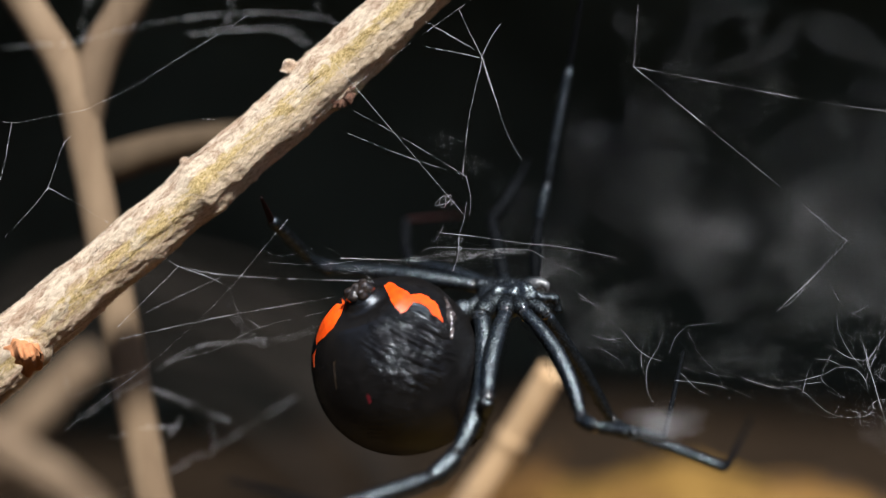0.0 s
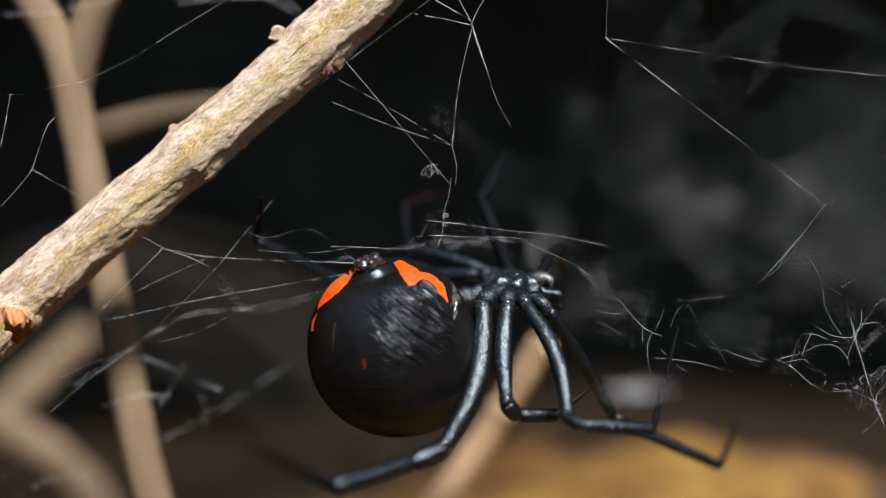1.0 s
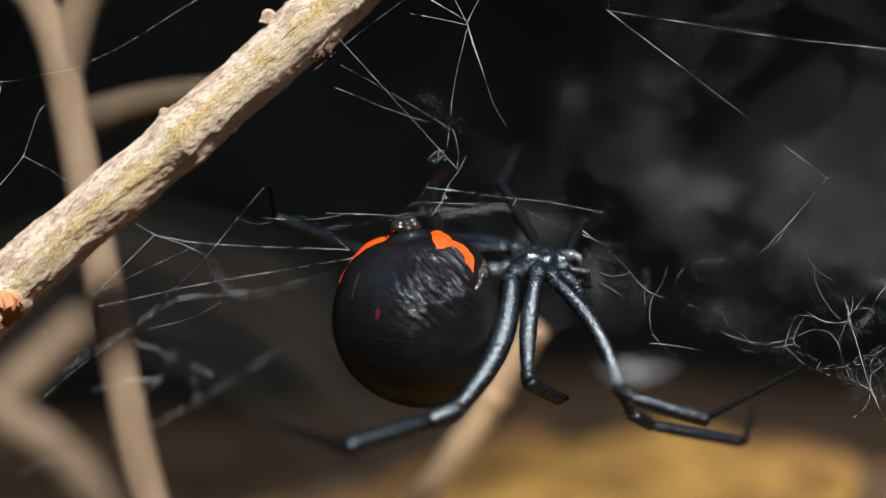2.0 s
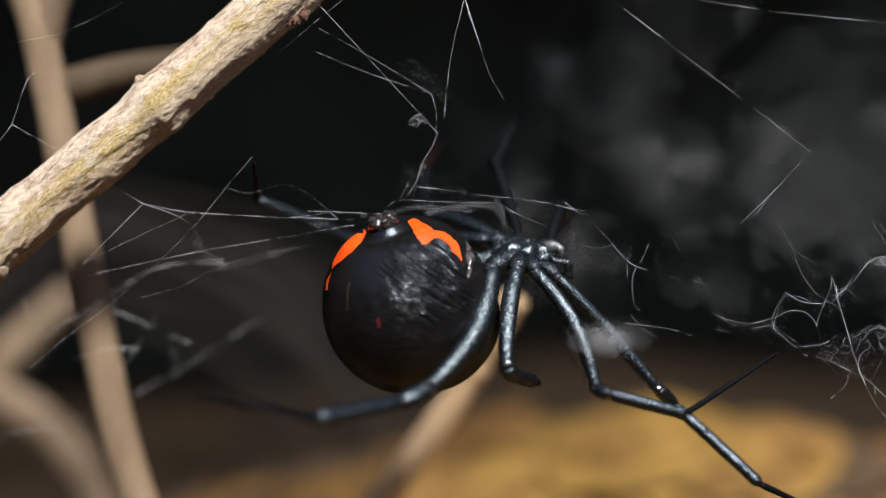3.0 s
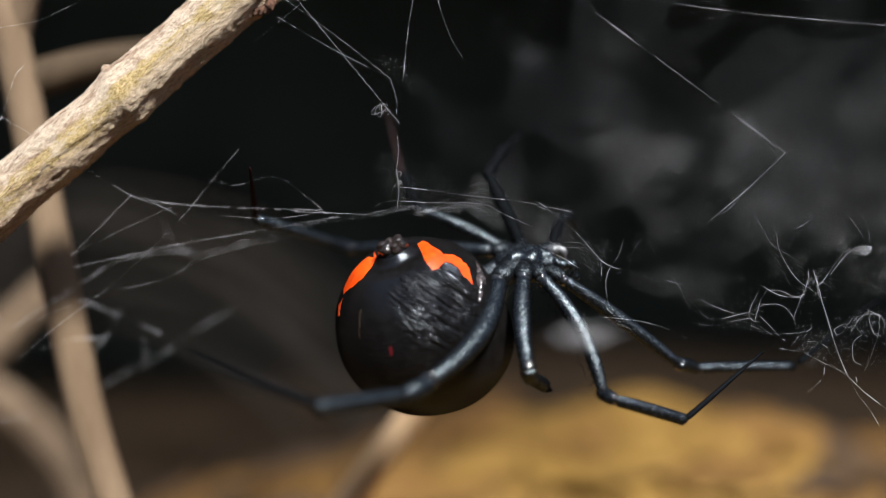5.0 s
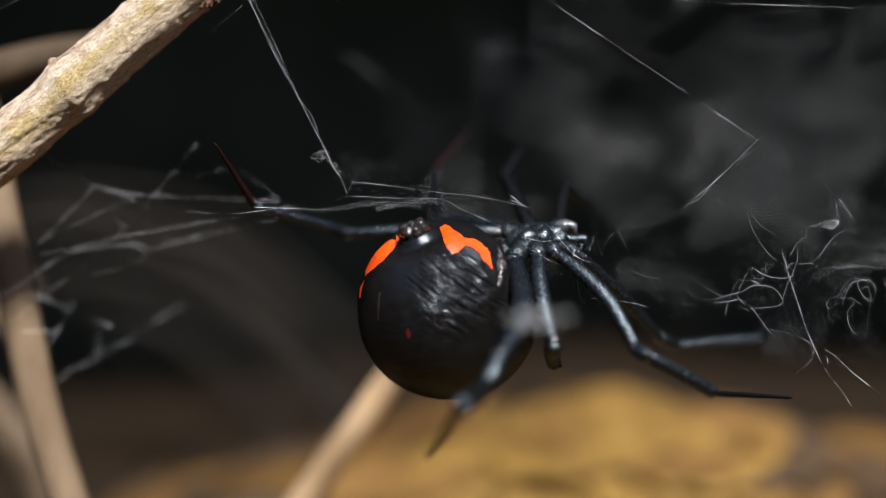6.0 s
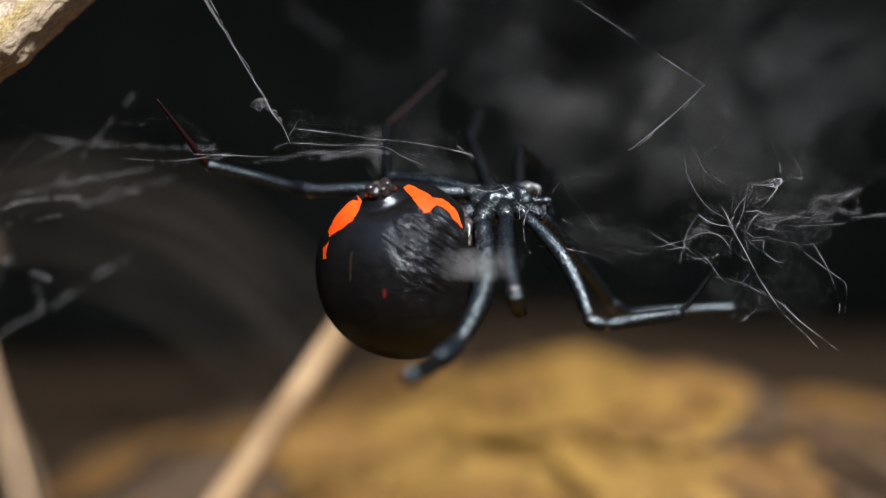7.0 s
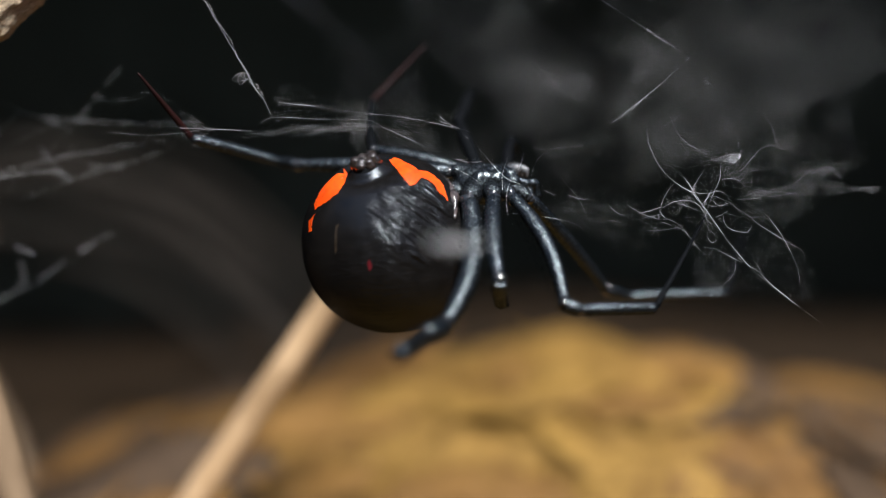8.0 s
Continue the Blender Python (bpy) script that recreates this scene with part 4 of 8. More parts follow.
strand(fluff_web, 0.0036, (-0.86, -0.27, -0.21), (-0.43, -0.27, 0.03), (0.26, -0.27, 0.10), (0.78, -0.27, -0.03), (0.26, -0.27, -0.21), (-0.35, -0.27, -0.03))
strand(fluff_web, 0.0036, (0.09, -0.25, 0.09), (0.35, -0.25, -0.38), (0.52, -0.25, -0.14), (0.26, -0.25, 0.17), (0.81, -0.25, 0.24))
strand(fluff_web, 0.0036, (-1.12, 0.20, -0.34), (-1.55, 0.20, -0.95), (-1.98, 0.20, -1.55), (-2.33, 0.20, -2.10))
strand(fluff_web, 0.0036, (0.78, 0.14, 0.60), (0.74, 0.14, 1.21), (0.55, 0.14, 1.89), (0.17, 0.14, 2.50))

clump_web = cobweb("curled fluffy clump of white silk threads")
strand(clump_web, 0.0032, (-0.81, 0.10, 0.86), (-0.55, 0.10, 1.64), (0.05, 0.10, 1.93), (0.65, 0.10, 1.72), (0.88, 0.10, 1.29), (0.57, 0.10, 0.91), (0.05, 0.10, 0.95), (-0.17, 0.10, 1.24), (0.05, 0.10, 1.52))
strand(clump_web, 0.0032, (-0.98, -0.12, 1.03), (-0.47, -0.12, 1.52), (0.22, -0.12, 1.38), (0.83, -0.12, 1.12), (1.35, -0.12, 0.78), (2.21, -0.12, 0.17), (2.90, -0.12, -0.38))
strand(clump_web, 0.0032, (-0.72, 0.06, 0.34), (-0.38, 0.06, 0.00), (0.14, 0.06, 0.17), (0.74, 0.06, 0.48))
strand(clump_web, 0.0032, (-1.07, 0.06, 0.52), (-0.81, 0.06, -0.17), (-0.47, 0.06, -0.60), (-0.55, 0.06, -1.03), (-0.38, 0.06, -1.55), (0.00, 0.06, -1.55), (-0.03, 0.06, -1.12), (-0.38, 0.06, -0.78))
strand(clump_web, 0.0032, (-0.93, 0.05, 0.86), (-0.64, 0.05, 0.34), (-0.38, 0.05, -0.26), (0.22, 0.05, -0.60))
strand(clump_web, 0.0032, (-0.73, -0.20, 1.12), (-0.86, -0.20, 0.34), (-0.55, -0.20, -0.34), (-0.12, -0.20, -0.17), (0.40, -0.20, 0.09))
strand(clump_web, 0.0032, (-0.47, -0.04, 1.72), (-0.73, -0.04, 1.12), (-0.38, -0.04, 0.86), (0.22, -0.04, 0.86), (0.83, -0.04, 1.03))
strand(clump_web, 0.0032, (0.48, -0.06, 0.09), (0.66, -0.06, -0.43), (1.17, -0.06, -0.78), (2.04, -0.06, -0.90), (2.43, -0.06, -0.52))
strand(clump_web, 0.0032, (-0.64, 0.13, 1.29), (-0.35, 0.13, 1.72), (0.31, 0.13, 1.84), (0.74, 0.13, 1.52), (0.62, 0.13, 1.07), (0.14, 0.13, 0.86))
strand(clump_web, 0.0032, (-0.81, 0.30, 0.69), (-0.47, 0.30, 0.43), (-0.59, 0.30, -0.09), (-0.21, 0.30, -0.43), (-0.41, 0.30, -0.86))
strand(clump_web, 0.0032, (-1.04, 0.27, 1.12), (-0.73, 0.27, 0.86), (-0.79, 0.27, 0.17), (-0.38, 0.27, 0.09), (0.00, 0.27, -0.38))

line_web = cobweb("bright doubled silk line under a small knot")
strand(line_web, 0.0048, (0.00, 0.03, 0.00), (0.35, 0.03, -0.52), (0.78, 0.03, -1.12), (1.47, 0.03, -2.15), (2.33, 0.03, -3.36), (3.19, 0.03, -4.48), (4.23, 0.03, -5.77), (5.09, 0.03, -6.63), (5.96, 0.03, -7.36))
strand(line_web, 0.0048, (0.52, -0.03, -0.95), (0.95, -0.03, -1.55), (1.73, -0.03, -2.50), (2.68, -0.03, -3.88), (3.37, -0.03, -4.82), (4.40, -0.03, -5.94))
strand(line_web, 0.0048, (0.29, -0.14, -0.34), (0.60, -0.14, -0.90), (0.81, -0.14, -0.52), (0.47, -0.14, -1.00))
strand(line_web, 0.0048, (5.18, -0.28, -6.29), (5.01, -0.28, -5.98), (5.23, -0.28, -6.46))
strand(line_web, 0.0048, (5.96, -0.28, -7.36), (6.65, -0.28, -7.84), (7.68, -0.28, -8.70))

trail_web = cobweb("loose looping silk ends trailing from a clump")
strand(trail_web, 0.0032, (-1.90, -0.02, 1.38), (-1.21, -0.02, 0.78), (-0.35, -0.02, 0.34), (0.00, -0.02, -0.03), (0.60, -0.02, -0.43), (1.24, -0.02, -0.81))
strand(trail_web, 0.0032, (-2.24, -0.11, 0.69), (-1.38, -0.11, 0.52), (-0.35, -0.11, 0.43))
strand(trail_web, 0.0032, (-0.35, -0.07, 0.43), (0.69, -0.07, 0.60), (1.29, -0.07, 0.86), (1.64, -0.07, 1.38), (1.47, -0.07, 1.81), (1.03, -0.07, 1.76), (0.90, -0.07, 1.46))
strand(trail_web, 0.0032, (1.24, 0.24, -0.81), (2.24, 0.24, -1.38), (3.11, 0.24, -1.95), (3.28, 0.24, -3.19), (3.25, 0.24, -3.96))
strand(trail_web, 0.0032, (0.69, 0.02, 0.43), (1.73, 0.02, -1.03), (2.42, 0.02, -2.41), (2.80, 0.02, -3.53), (2.81, 0.02, -4.13))
strand(trail_web, 0.0032, (-1.73, 0.04, 1.64), (-0.69, 0.04, 1.69), (0.86, 0.04, 1.86), (2.76, 0.04, 2.15))

slack_web = cobweb("slack silk thread with a small knot")
strand(slack_web, 0.0034, (-3.97, -0.16, 1.64), (-3.19, -0.16, 1.12), (-1.90, -0.16, 0.52), (-0.69, -0.16, 0.34), (0.00, -0.16, 0.00))
strand(slack_web, 0.0034, (0.00, -0.29, 0.00), (0.60, -0.29, -0.78), (1.21, -0.29, -1.55), (1.90, -0.29, -2.07), (2.33, -0.29, -2.24))
strand(slack_web, 0.0034, (-0.43, -0.10, -0.26), (0.00, -0.10, -0.17), (0.26, -0.10, -0.29))
strand(slack_web, 0.0034, (1.99, -0.22, -1.93), (2.28, -0.22, -1.55))
strand(slack_web, 0.0034, (2.33, 0.01, -1.98), (3.28, 0.01, -1.95), (3.88, 0.01, -2.15), (4.32, 0.01, -2.50))

branch_web = cobweb("forked silk thread hanging behind a bright line")
strand(branch_web, 0.0022, (0.00, 0.30, 0.00), (-0.43, 0.30, -0.69), (-0.69, 0.30, -1.55), (-0.95, 0.30, -2.50))
strand(branch_web, 0.0022, (0.00, 0.10, 0.00), (0.95, 0.10, -0.10), (1.98, 0.10, -0.52), (3.19, 0.10, -0.34), (3.71, 0.10, 0.35))
strand(branch_web, 0.0022, (-0.43, -0.19, -0.69), (-0.34, -0.19, -1.29), (-0.69, -0.19, -1.55))

drape_web = cobweb("thin drooping silk thread with frayed end")
strand(drape_web, 0.0027, (26.35, 82.16, -10.26), (28.26, 82.16, -10.76), (30.54, 82.16, -10.64), (31.11, 82.16, -10.38))
strand(drape_web, 0.0027, (32.15, 82.77, -8.37), (30.23, 82.77, -7.03), (29.06, 82.77, -5.12), (28.85, 82.77, -3.60))
strand(drape_web, 0.0027, (29.72, 82.23, -3.81), (30.85, 82.23, -3.17))

rope_web = cobweb("hazy rope of tangled silk behind the web")
strand(rope_web, 0.0042, (37.42, 90.34, -8.69), (40.74, 90.34, -7.85), (42.40, 90.34, -7.35), (44.91, 90.34, -7.93), (49.09, 90.34, -8.47), (53.25, 90.34, -8.68))
strand(rope_web, 0.0042, (37.21, 87.80, -8.44), (39.23, 87.80, -8.16), (42.07, 87.80, -8.44), (44.90, 87.80, -8.03), (48.94, 87.80, -7.83))
strand(rope_web, 0.0042, (41.92, 93.08, -7.44), (42.76, 93.08, -6.58), (43.64, 93.08, -7.44), (42.79, 93.08, -8.09), (42.01, 93.08, -7.66))
strand(rope_web, 0.0042, (36.36, 89.47, -6.93), (38.42, 89.47, -6.60), (41.31, 89.47, -6.85), (44.60, 89.47, -6.19))
strand(rope_web, 0.0042, (37.91, 90.64, -8.69), (38.53, 90.64, -8.06), (38.74, 90.64, -8.61))
strand(rope_web, 0.0042, (42.59, 89.59, -7.22), (43.40, 89.59, -6.60), (44.24, 89.59, -7.35), (43.76, 89.59, -8.05), (42.80, 89.59, -7.64))
strand(rope_web, 0.0042, (34.12, 91.19, 1.36), (34.77, 91.19, -0.31), (35.07, 91.19, -0.93))
strand(rope_web, 0.0042, (34.38, 91.89, -7.86), (33.54, 91.89, -8.71), (32.28, 91.89, -9.99))

left_web = cobweb("crossing silk threads strung between twig and leg")
strand(left_web, 0.00357, (-25.89, 84.21, 2.83), (-26.92, 84.21, 1.54), (-28.90, 84.21, -0.60))
strand(left_web, 0.00357, (-25.88, 84.16, 2.82), (-24.92, 84.16, 5.62), (-24.32, 84.16, 6.40))
strand(left_web, 0.00357, (-26.10, 84.81, 2.87), (-23.60, 84.81, 1.46), (-20.07, 84.81, -0.78), (-17.02, 84.81, -2.62))
strand(left_web, 0.00357, (-17.01, 84.78, -2.62), (-14.18, 84.78, -3.17), (-9.85, 84.78, -3.45), (-5.52, 84.78, -3.60), (-3.47, 84.78, -3.68))
strand(left_web, 0.00357, (-16.96, 84.58, -2.63), (-19.25, 84.58, -4.90), (-21.23, 84.58, -6.87))
strand(left_web, 0.00357, (-16.93, 84.46, -2.63), (-14.90, 84.46, -3.33), (-13.33, 84.46, -4.11))
strand(left_web, 0.00357, (-9.39, 84.45, 0.58), (-11.16, 84.45, -1.49), (-13.33, 84.45, -4.11), (-16.09, 84.45, -6.86), (-19.25, 84.45, -9.62), (-22.41, 84.45, -11.98), (-25.19, 84.45, -14.35))
strand(left_web, 0.00178, (-11.10, 84.12, -1.50), (-9.54, 84.12, -1.89), (-7.00, 84.12, -1.30), (-5.45, 84.12, -1.96), (-3.42, 84.12, -3.64))
strand(left_web, 0.00214, (-13.96, 84.66, -3.33), (-16.52, 84.66, -4.51), (-21.06, 84.66, -6.68))
strand(left_web, 0.00357, (-21.10, 84.78, -7.67), (-13.80, 84.78, -6.09), (-7.89, 84.78, -5.06), (-2.37, 84.78, -4.11))
strand(left_web, 0.00143, (-13.36, 84.61, -4.12), (-12.90, 84.61, -5.61), (-11.33, 84.61, -6.87))
strand(left_web, 0.00178, (-19.24, 84.40, -9.61), (-14.52, 84.40, -8.43), (-11.29, 84.40, -6.86), (-5.48, 84.40, -5.48))
strand(left_web, 0.00143, (-25.11, 84.34, -9.22), (-24.27, 84.34, -11.50), (-22.37, 84.34, -10.79), (-19.22, 84.34, -9.61))
knots(left_web, (-25.96, 84.40, 2.84), (-16.92, 84.40, -2.63), (-13.32, 84.40, -4.11), (-11.15, 84.40, -1.49), (-9.38, 84.40, 0.58), (-13.72, 84.40, -6.08), (-3.44, 84.40, -3.68), (-11.29, 84.40, -6.86))

twig_web = cobweb("single fine silk threads strung beside the twig")
strand(twig_web, 0.00304, (-31.96, 83.63, 9.02), (-28.93, 83.63, 8.32), (-26.53, 83.63, 8.74), (-23.93, 83.63, 9.20))
strand(twig_web, 0.00304, (-29.23, 84.46, 8.41), (-29.75, 84.46, 5.60), (-30.35, 84.46, 3.25))
strand(twig_web, 0.00304, (-24.10, 84.22, 9.28), (-20.85, 84.22, 10.83), (-17.72, 84.22, 12.78), (-14.20, 84.22, 14.91), (-12.25, 84.22, 16.27))
strand(twig_web, 0.00304, (-16.10, 83.86, 8.64), (-15.02, 83.86, 8.56))
strand(twig_web, 0.00304, (-9.34, 84.20, 7.70), (-4.85, 84.20, 11.39), (-0.16, 84.20, 14.89), (2.57, 84.20, 16.83))
knots(twig_web, (-29.07, 84.00, 8.36), (-24.04, 84.00, 9.25))

low_left_web = cobweb("dusty old silk strands sagging over dark ground")
strand(low_left_web, 0.00558, (-28.1, 90.2, -9.5), (-26.9, 90.2, -12.4), (-25.2, 90.2, -11.5), (-22.1, 90.2, -9.6), (-18.3, 90.2, -7.3), (-13.2, 90.2, -6.7))
strand(low_left_web, 0.00558, (-31.8, 96.4, -20.8), (-27.7, 96.4, -19.9), (-23.2, 96.4, -18.5), (-19.2, 96.4, -16.3), (-18.3, 96.4, -16.1), (-14.7, 96.4, -13.6), (-11.1, 96.4, -11.4))
strand(low_left_web, 0.00558, (-33.8, 94.6, -20.4), (-32.0, 94.6, -18.9), (-31.1, 94.6, -17.8))
strand(low_left_web, 0.00558, (-21.4, 91.9, -15.2), (-19.9, 91.9, -13.0), (-18.7, 91.9, -10.9))
strand(low_left_web, 0.00558, (-17.9, 94.5, -15.8), (-17.7, 94.5, -14.9), (-18.0, 94.5, -13.8))
strand(low_left_web, 0.00558, (-14.5, 95.2, -7.3), (-15.8, 95.2, -6.1), (-16.7, 95.2, -4.1))
strand(low_left_web, 0.00558, (-14.1, 94.0, -7.4), (-10.8, 94.0, -6.5), (-7.3, 94.0, -5.6))
strand(low_left_web, 0.00558, (-22.2, 92.4, -10.5), (-19.6, 92.4, -11.6), (-16.2, 92.4, -13.1))
strand(low_left_web, 0.00558, (-33.7, 94.5, -16.8), (-31.1, 94.5, -16.9))
strand(low_left_web, 0.00558, (-31.3, 91.2, -21.0), (-28.7, 91.2, -19.7), (-25.7, 91.2, -19.5))
strand(low_left_web, 0.00558, (-24.9, 91.2, -14.2), (-22.3, 91.2, -13.4), (-19.8, 91.2, -13.4))
knots(low_left_web, (-17.60, 93.00, -15.32), (-14.11, 93.00, -7.19), (-27.75, 93.00, -12.71))

old_web = cobweb("dusty thick old silk strands above the stem")
strand(old_web, 0.0091, (-37.4, 93.2, 15.2), (-31.3, 93.2, 15.6), (-28.3, 93.2, 15.8), (-23.1, 93.2, 17.1), (-16.6, 93.2, 18.0), (-11.4, 93.2, 18.0), (-8.0, 93.2, 17.4))
strand(old_web, 0.0091, (-27.8, 96.8, 21.6), (-28.5, 96.8, 18.5), (-28.7, 96.8, 16.9), (-27.6, 96.8, 18.0), (-28.0, 96.8, 20.3))
strand(old_web, 0.0091, (-19.7, 93.4, 16.5), (-13.2, 93.4, 16.9), (-11.0, 93.4, 15.9), (-8.4, 93.4, 15.4))
strand(old_web, 0.0091, (-10.7, 94.1, 20.1), (-8.7, 94.1, 17.7))
strand(old_web, 0.0091, (-16.9, 94.8, 17.4), (-16.5, 94.8, 19.0), (-17.3, 94.8, 20.7))
strand(old_web, 0.0091, (-13.0, 98.6, 18.4), (-10.9, 98.6, 16.5))

mid_web = cobweb("fine silk threads tied from twig to hind leg")
strand(mid_web, 0.0038, (-7.72, 0.32, 4.51), (-4.25, 0.32, 2.58), (0.00, 0.32, 0.02))
knots(mid_web, (0.00, 0.00, 0.00))

mid_branch = cobweb("fine silk thread branching off towards the twig")
strand(mid_branch, 0.0038, (-8.04, -0.38, 2.89), (-4.22, -0.38, 1.35), (-0.00, -0.38, -0.03))

mid_tail = cobweb("short silk thread hanging from the knot")
strand(mid_tail, 0.0038, (0.00, 0.23, 0.02), (0.31, 0.23, -1.41), (0.23, 0.23, -2.61))

hanging_web = cobweb("pale hanging skeins of silk behind the spider")
for x0, z0, z1, n_skein in ((12.9, -8.0, -3.5, 5), (7.4, -5.0, -1.0, 4)):
    for _ in range(n_skein):
        dx, dy = SILK_RANDOM.gauss(0, 0.9), SILK_RANDOM.uniform(0, 8)
        strand(hanging_web, 0.0036, (x0 + dx, 95 + dy, z1), (x0 + dx * 0.5 + SILK_RANDOM.gauss(0, 0.3), 95 + dy, (z0 + z1) / 2), (x0 + dx * 1.3, 95 + dy, z0))

top_web = cobweb("silk threads hanging from above near the leg tip")
strand(top_web, 0.00467, (1.01, 84.04, 16.80), (1.91, 84.04, 14.86), (2.76, 84.04, 13.11), (3.73, 84.04, 10.19), (4.51, 84.04, 7.86), (5.48, 84.04, 6.11))
strand(top_web, 0.00467, (-1.15, 84.88, 15.81), (0.23, 84.88, 15.02), (2.78, 84.88, 13.53))
strand(top_web, 0.00467, (-1.14, 84.29, 13.94), (1.01, 84.29, 13.55), (2.77, 84.29, 13.15))
strand(top_web, 0.00467, (2.77, 84.31, 13.35), (3.35, 84.31, 14.52), (4.14, 84.31, 15.69))
strand(top_web, 0.00467, (2.82, 84.78, 13.24), (3.17, 84.78, 11.86), (3.84, 84.78, 10.10))
strand(top_web, 0.00467, (2.77, 84.33, 12.97), (1.87, 84.33, 9.06), (1.39, 84.33, 4.85))
knots(top_web, (2.77, 84.50, 13.31))

back_web = cobweb("blurred pale silk wisps far behind the spider")
strand(back_web, 0.0035, (17.1, 115.5, 23.1), (17.7, 115.5, 17.7), (17.9, 115.5, 12.9), (17.7, 115.5, 7.6))
strand(back_web, 0.0035, (18.3, 112.4, 21.9), (18.2, 112.4, 15.1), (17.8, 112.4, 7.8))
strand(back_web, 0.0035, (27.2, 110.4, 3.1), (30.3, 110.4, 4.1), (33.3, 110.4, 5.1))
strand(back_web, 0.0035, (37.0, 109.0, -3.1), (35.4, 109.0, -4.6), (34.9, 109.0, -6.6))
strand(back_web, 0.0035, (32.7, 111.6, -5.7), (37.8, 111.6, -4.7), (43.0, 111.6, -2.1))
strand(back_web, 0.0035, (21.3, 111.8, 7.3), (23.4, 111.8, 12.4), (27.5, 111.8, 17.1), (32.7, 111.8, 20.2))
strand(back_web, 0.0035, (36.9, 108.7, -0.6), (38.4, 108.7, -3.1), (37.9, 108.7, -5.6))
tuft(back_web, 0.0035, 13.5, 112.0, 10.4, 0.64, 14)
tuft(back_web, 0.0035, 23.2, 112.0, 0.5, 1.44, 22)
tuft(back_web, 0.0035, 32.8, 112.0, 2.6, 0.72, 12)
tuft(back_web, 0.0035, 17.7, 112.0, 12.5, 2.56, 9)
tuft(back_web, 0.0035, 19.2, 112.0, 5.7, 2.24, 9)
tuft(back_web, 0.0035, 39.0, 112.0, 2.1, 2.88, 16)
tuft(back_web, 0.0035, 35.9, 112.0, -3.6, 2.08, 12)
tuft(back_web, 0.0035, 43.1, 112.0, 4.7, 3.52, 12)
tuft(back_web, 0.0035, 27.6, 112.0, -4.7, 3.84, 14)
tuft(back_web, 0.0035, 33.8, 112.0, 19.2, 1.92, 8)
tuft(back_web, 0.0035, 17.2, 112.0, -6.7, 2.4, 9)
tuft(back_web, 0.0035, 45.3, 112.0, -6.8, 4, 12)

back_sheet = cobweb("pale misty old silk sheet far back before the dark backdrop")
strand(back_sheet, 0.0035, (3.4, 118.4, -3.6), (5.6, 118.4, 1.3), (6.7, 118.4, 6.2))
strand(back_sheet, 0.0035, (-0.4, 113.2, 10.4), (3.8, 113.2, 7.3), (8.0, 113.2, 3.6))
strand(back_sheet, 0.0035, (25.3, 117.8, 0.2), (27.4, 117.8, 3.4), (28.5, 117.8, 6.1))
strand(back_sheet, 0.0035, (36.1, 115.0, 0.6), (41.4, 115.0, 3.2), (46.6, 115.0, 5.9))
strand(back_sheet, 0.0035, (44.1, 115.0, -2.1), (46.7, 115.0, 3.2), (47.2, 115.0, 7.5))
strand(back_sheet, 0.0035, (50.0, 116.8, 0.7), (53.1, 116.8, 6.0), (55.2, 116.8, 10.9))
tuft(back_sheet, 0.0035, 11.1, 116.0, 0.1, 2.08, 7)
tuft(back_sheet, 0.0035, 21.8, 116.0, 1.7, 1.44, 10)
tuft(back_sheet, 0.0035, 28.3, 116.0, 0.6, 1.6, 8)
tuft(back_sheet, 0.0035, 3.6, 116.0, -2.0, 1.92, 5)
tuft(back_sheet, 0.0035, 39.0, 116.0, 2.2, 2.56, 9)
tuft(back_sheet, 0.0035, 45.4, 116.0, 4.4, 2.56, 9)
tuft(back_sheet, 0.0035, 48.7, 116.0, -3.1, 2.24, 9)
tuft(back_sheet, 0.0035, 36.2, 116.0, 10.8, 3.84, 7)
tuft(back_sheet, 0.0035, 52.8, 116.0, 10.7, 3.84, 9)

body_web = cobweb("taut silk threads the spider hangs from")
strand(body_web, 0.0036, (-0.31, 82.96, -3.83), (0.84, 82.98, -2.94), (3.92, 82.99, -3.02), (7.39, 82.99, -3.09), (8.73, 82.97, -3.71), (11.05, 82.95, -4.75), (12.78, 82.93, -5.63), (14.01, 82.93, -5.75))
strand(body_web, 0.0034, (1.42, 82.78, -1.91), (3.92, 82.78, -2.18), (6.61, 82.78, -2.56), (10.06, 82.77, -2.94), (13.52, 82.76, -3.63))
strand(body_web, 0.0034, (7.37, 82.61, -3.10), (7.64, 82.63, -2.64))
strand(body_web, 0.0044, (0.85, 82.82, -2.98), (1.42, 82.84, -1.98), (1.69, 82.86, -1.52))
strand(body_web, 0.0042, (-5.29, 82.66, -3.64), (-3.18, 82.66, -3.71), (-0.30, 82.66, -3.83))
strand(body_web, 0.0022, (-3.78, 82.92, -3.49), (-3.31, 82.92, -3.72), (-3.08, 82.92, -3.79))
strand(body_web, 0.0045, (-0.19, 89.36, -3.82), (2.30, 89.38, -3.33), (6.03, 89.38, -3.57))
strand(body_web, 0.0045, (-5.97, 89.10, -4.78), (-2.66, 89.12, -4.16), (-0.18, 89.14, -3.74))
strand(body_web, 0.0045, (2.72, 88.80, -3.82), (6.02, 88.82, -3.16), (9.72, 88.81, -3.82))
strand(body_web, 0.0027, (-10.30, 82.77, -3.91), (-6.84, 82.77, -4.10), (-3.31, 82.77, -3.67))


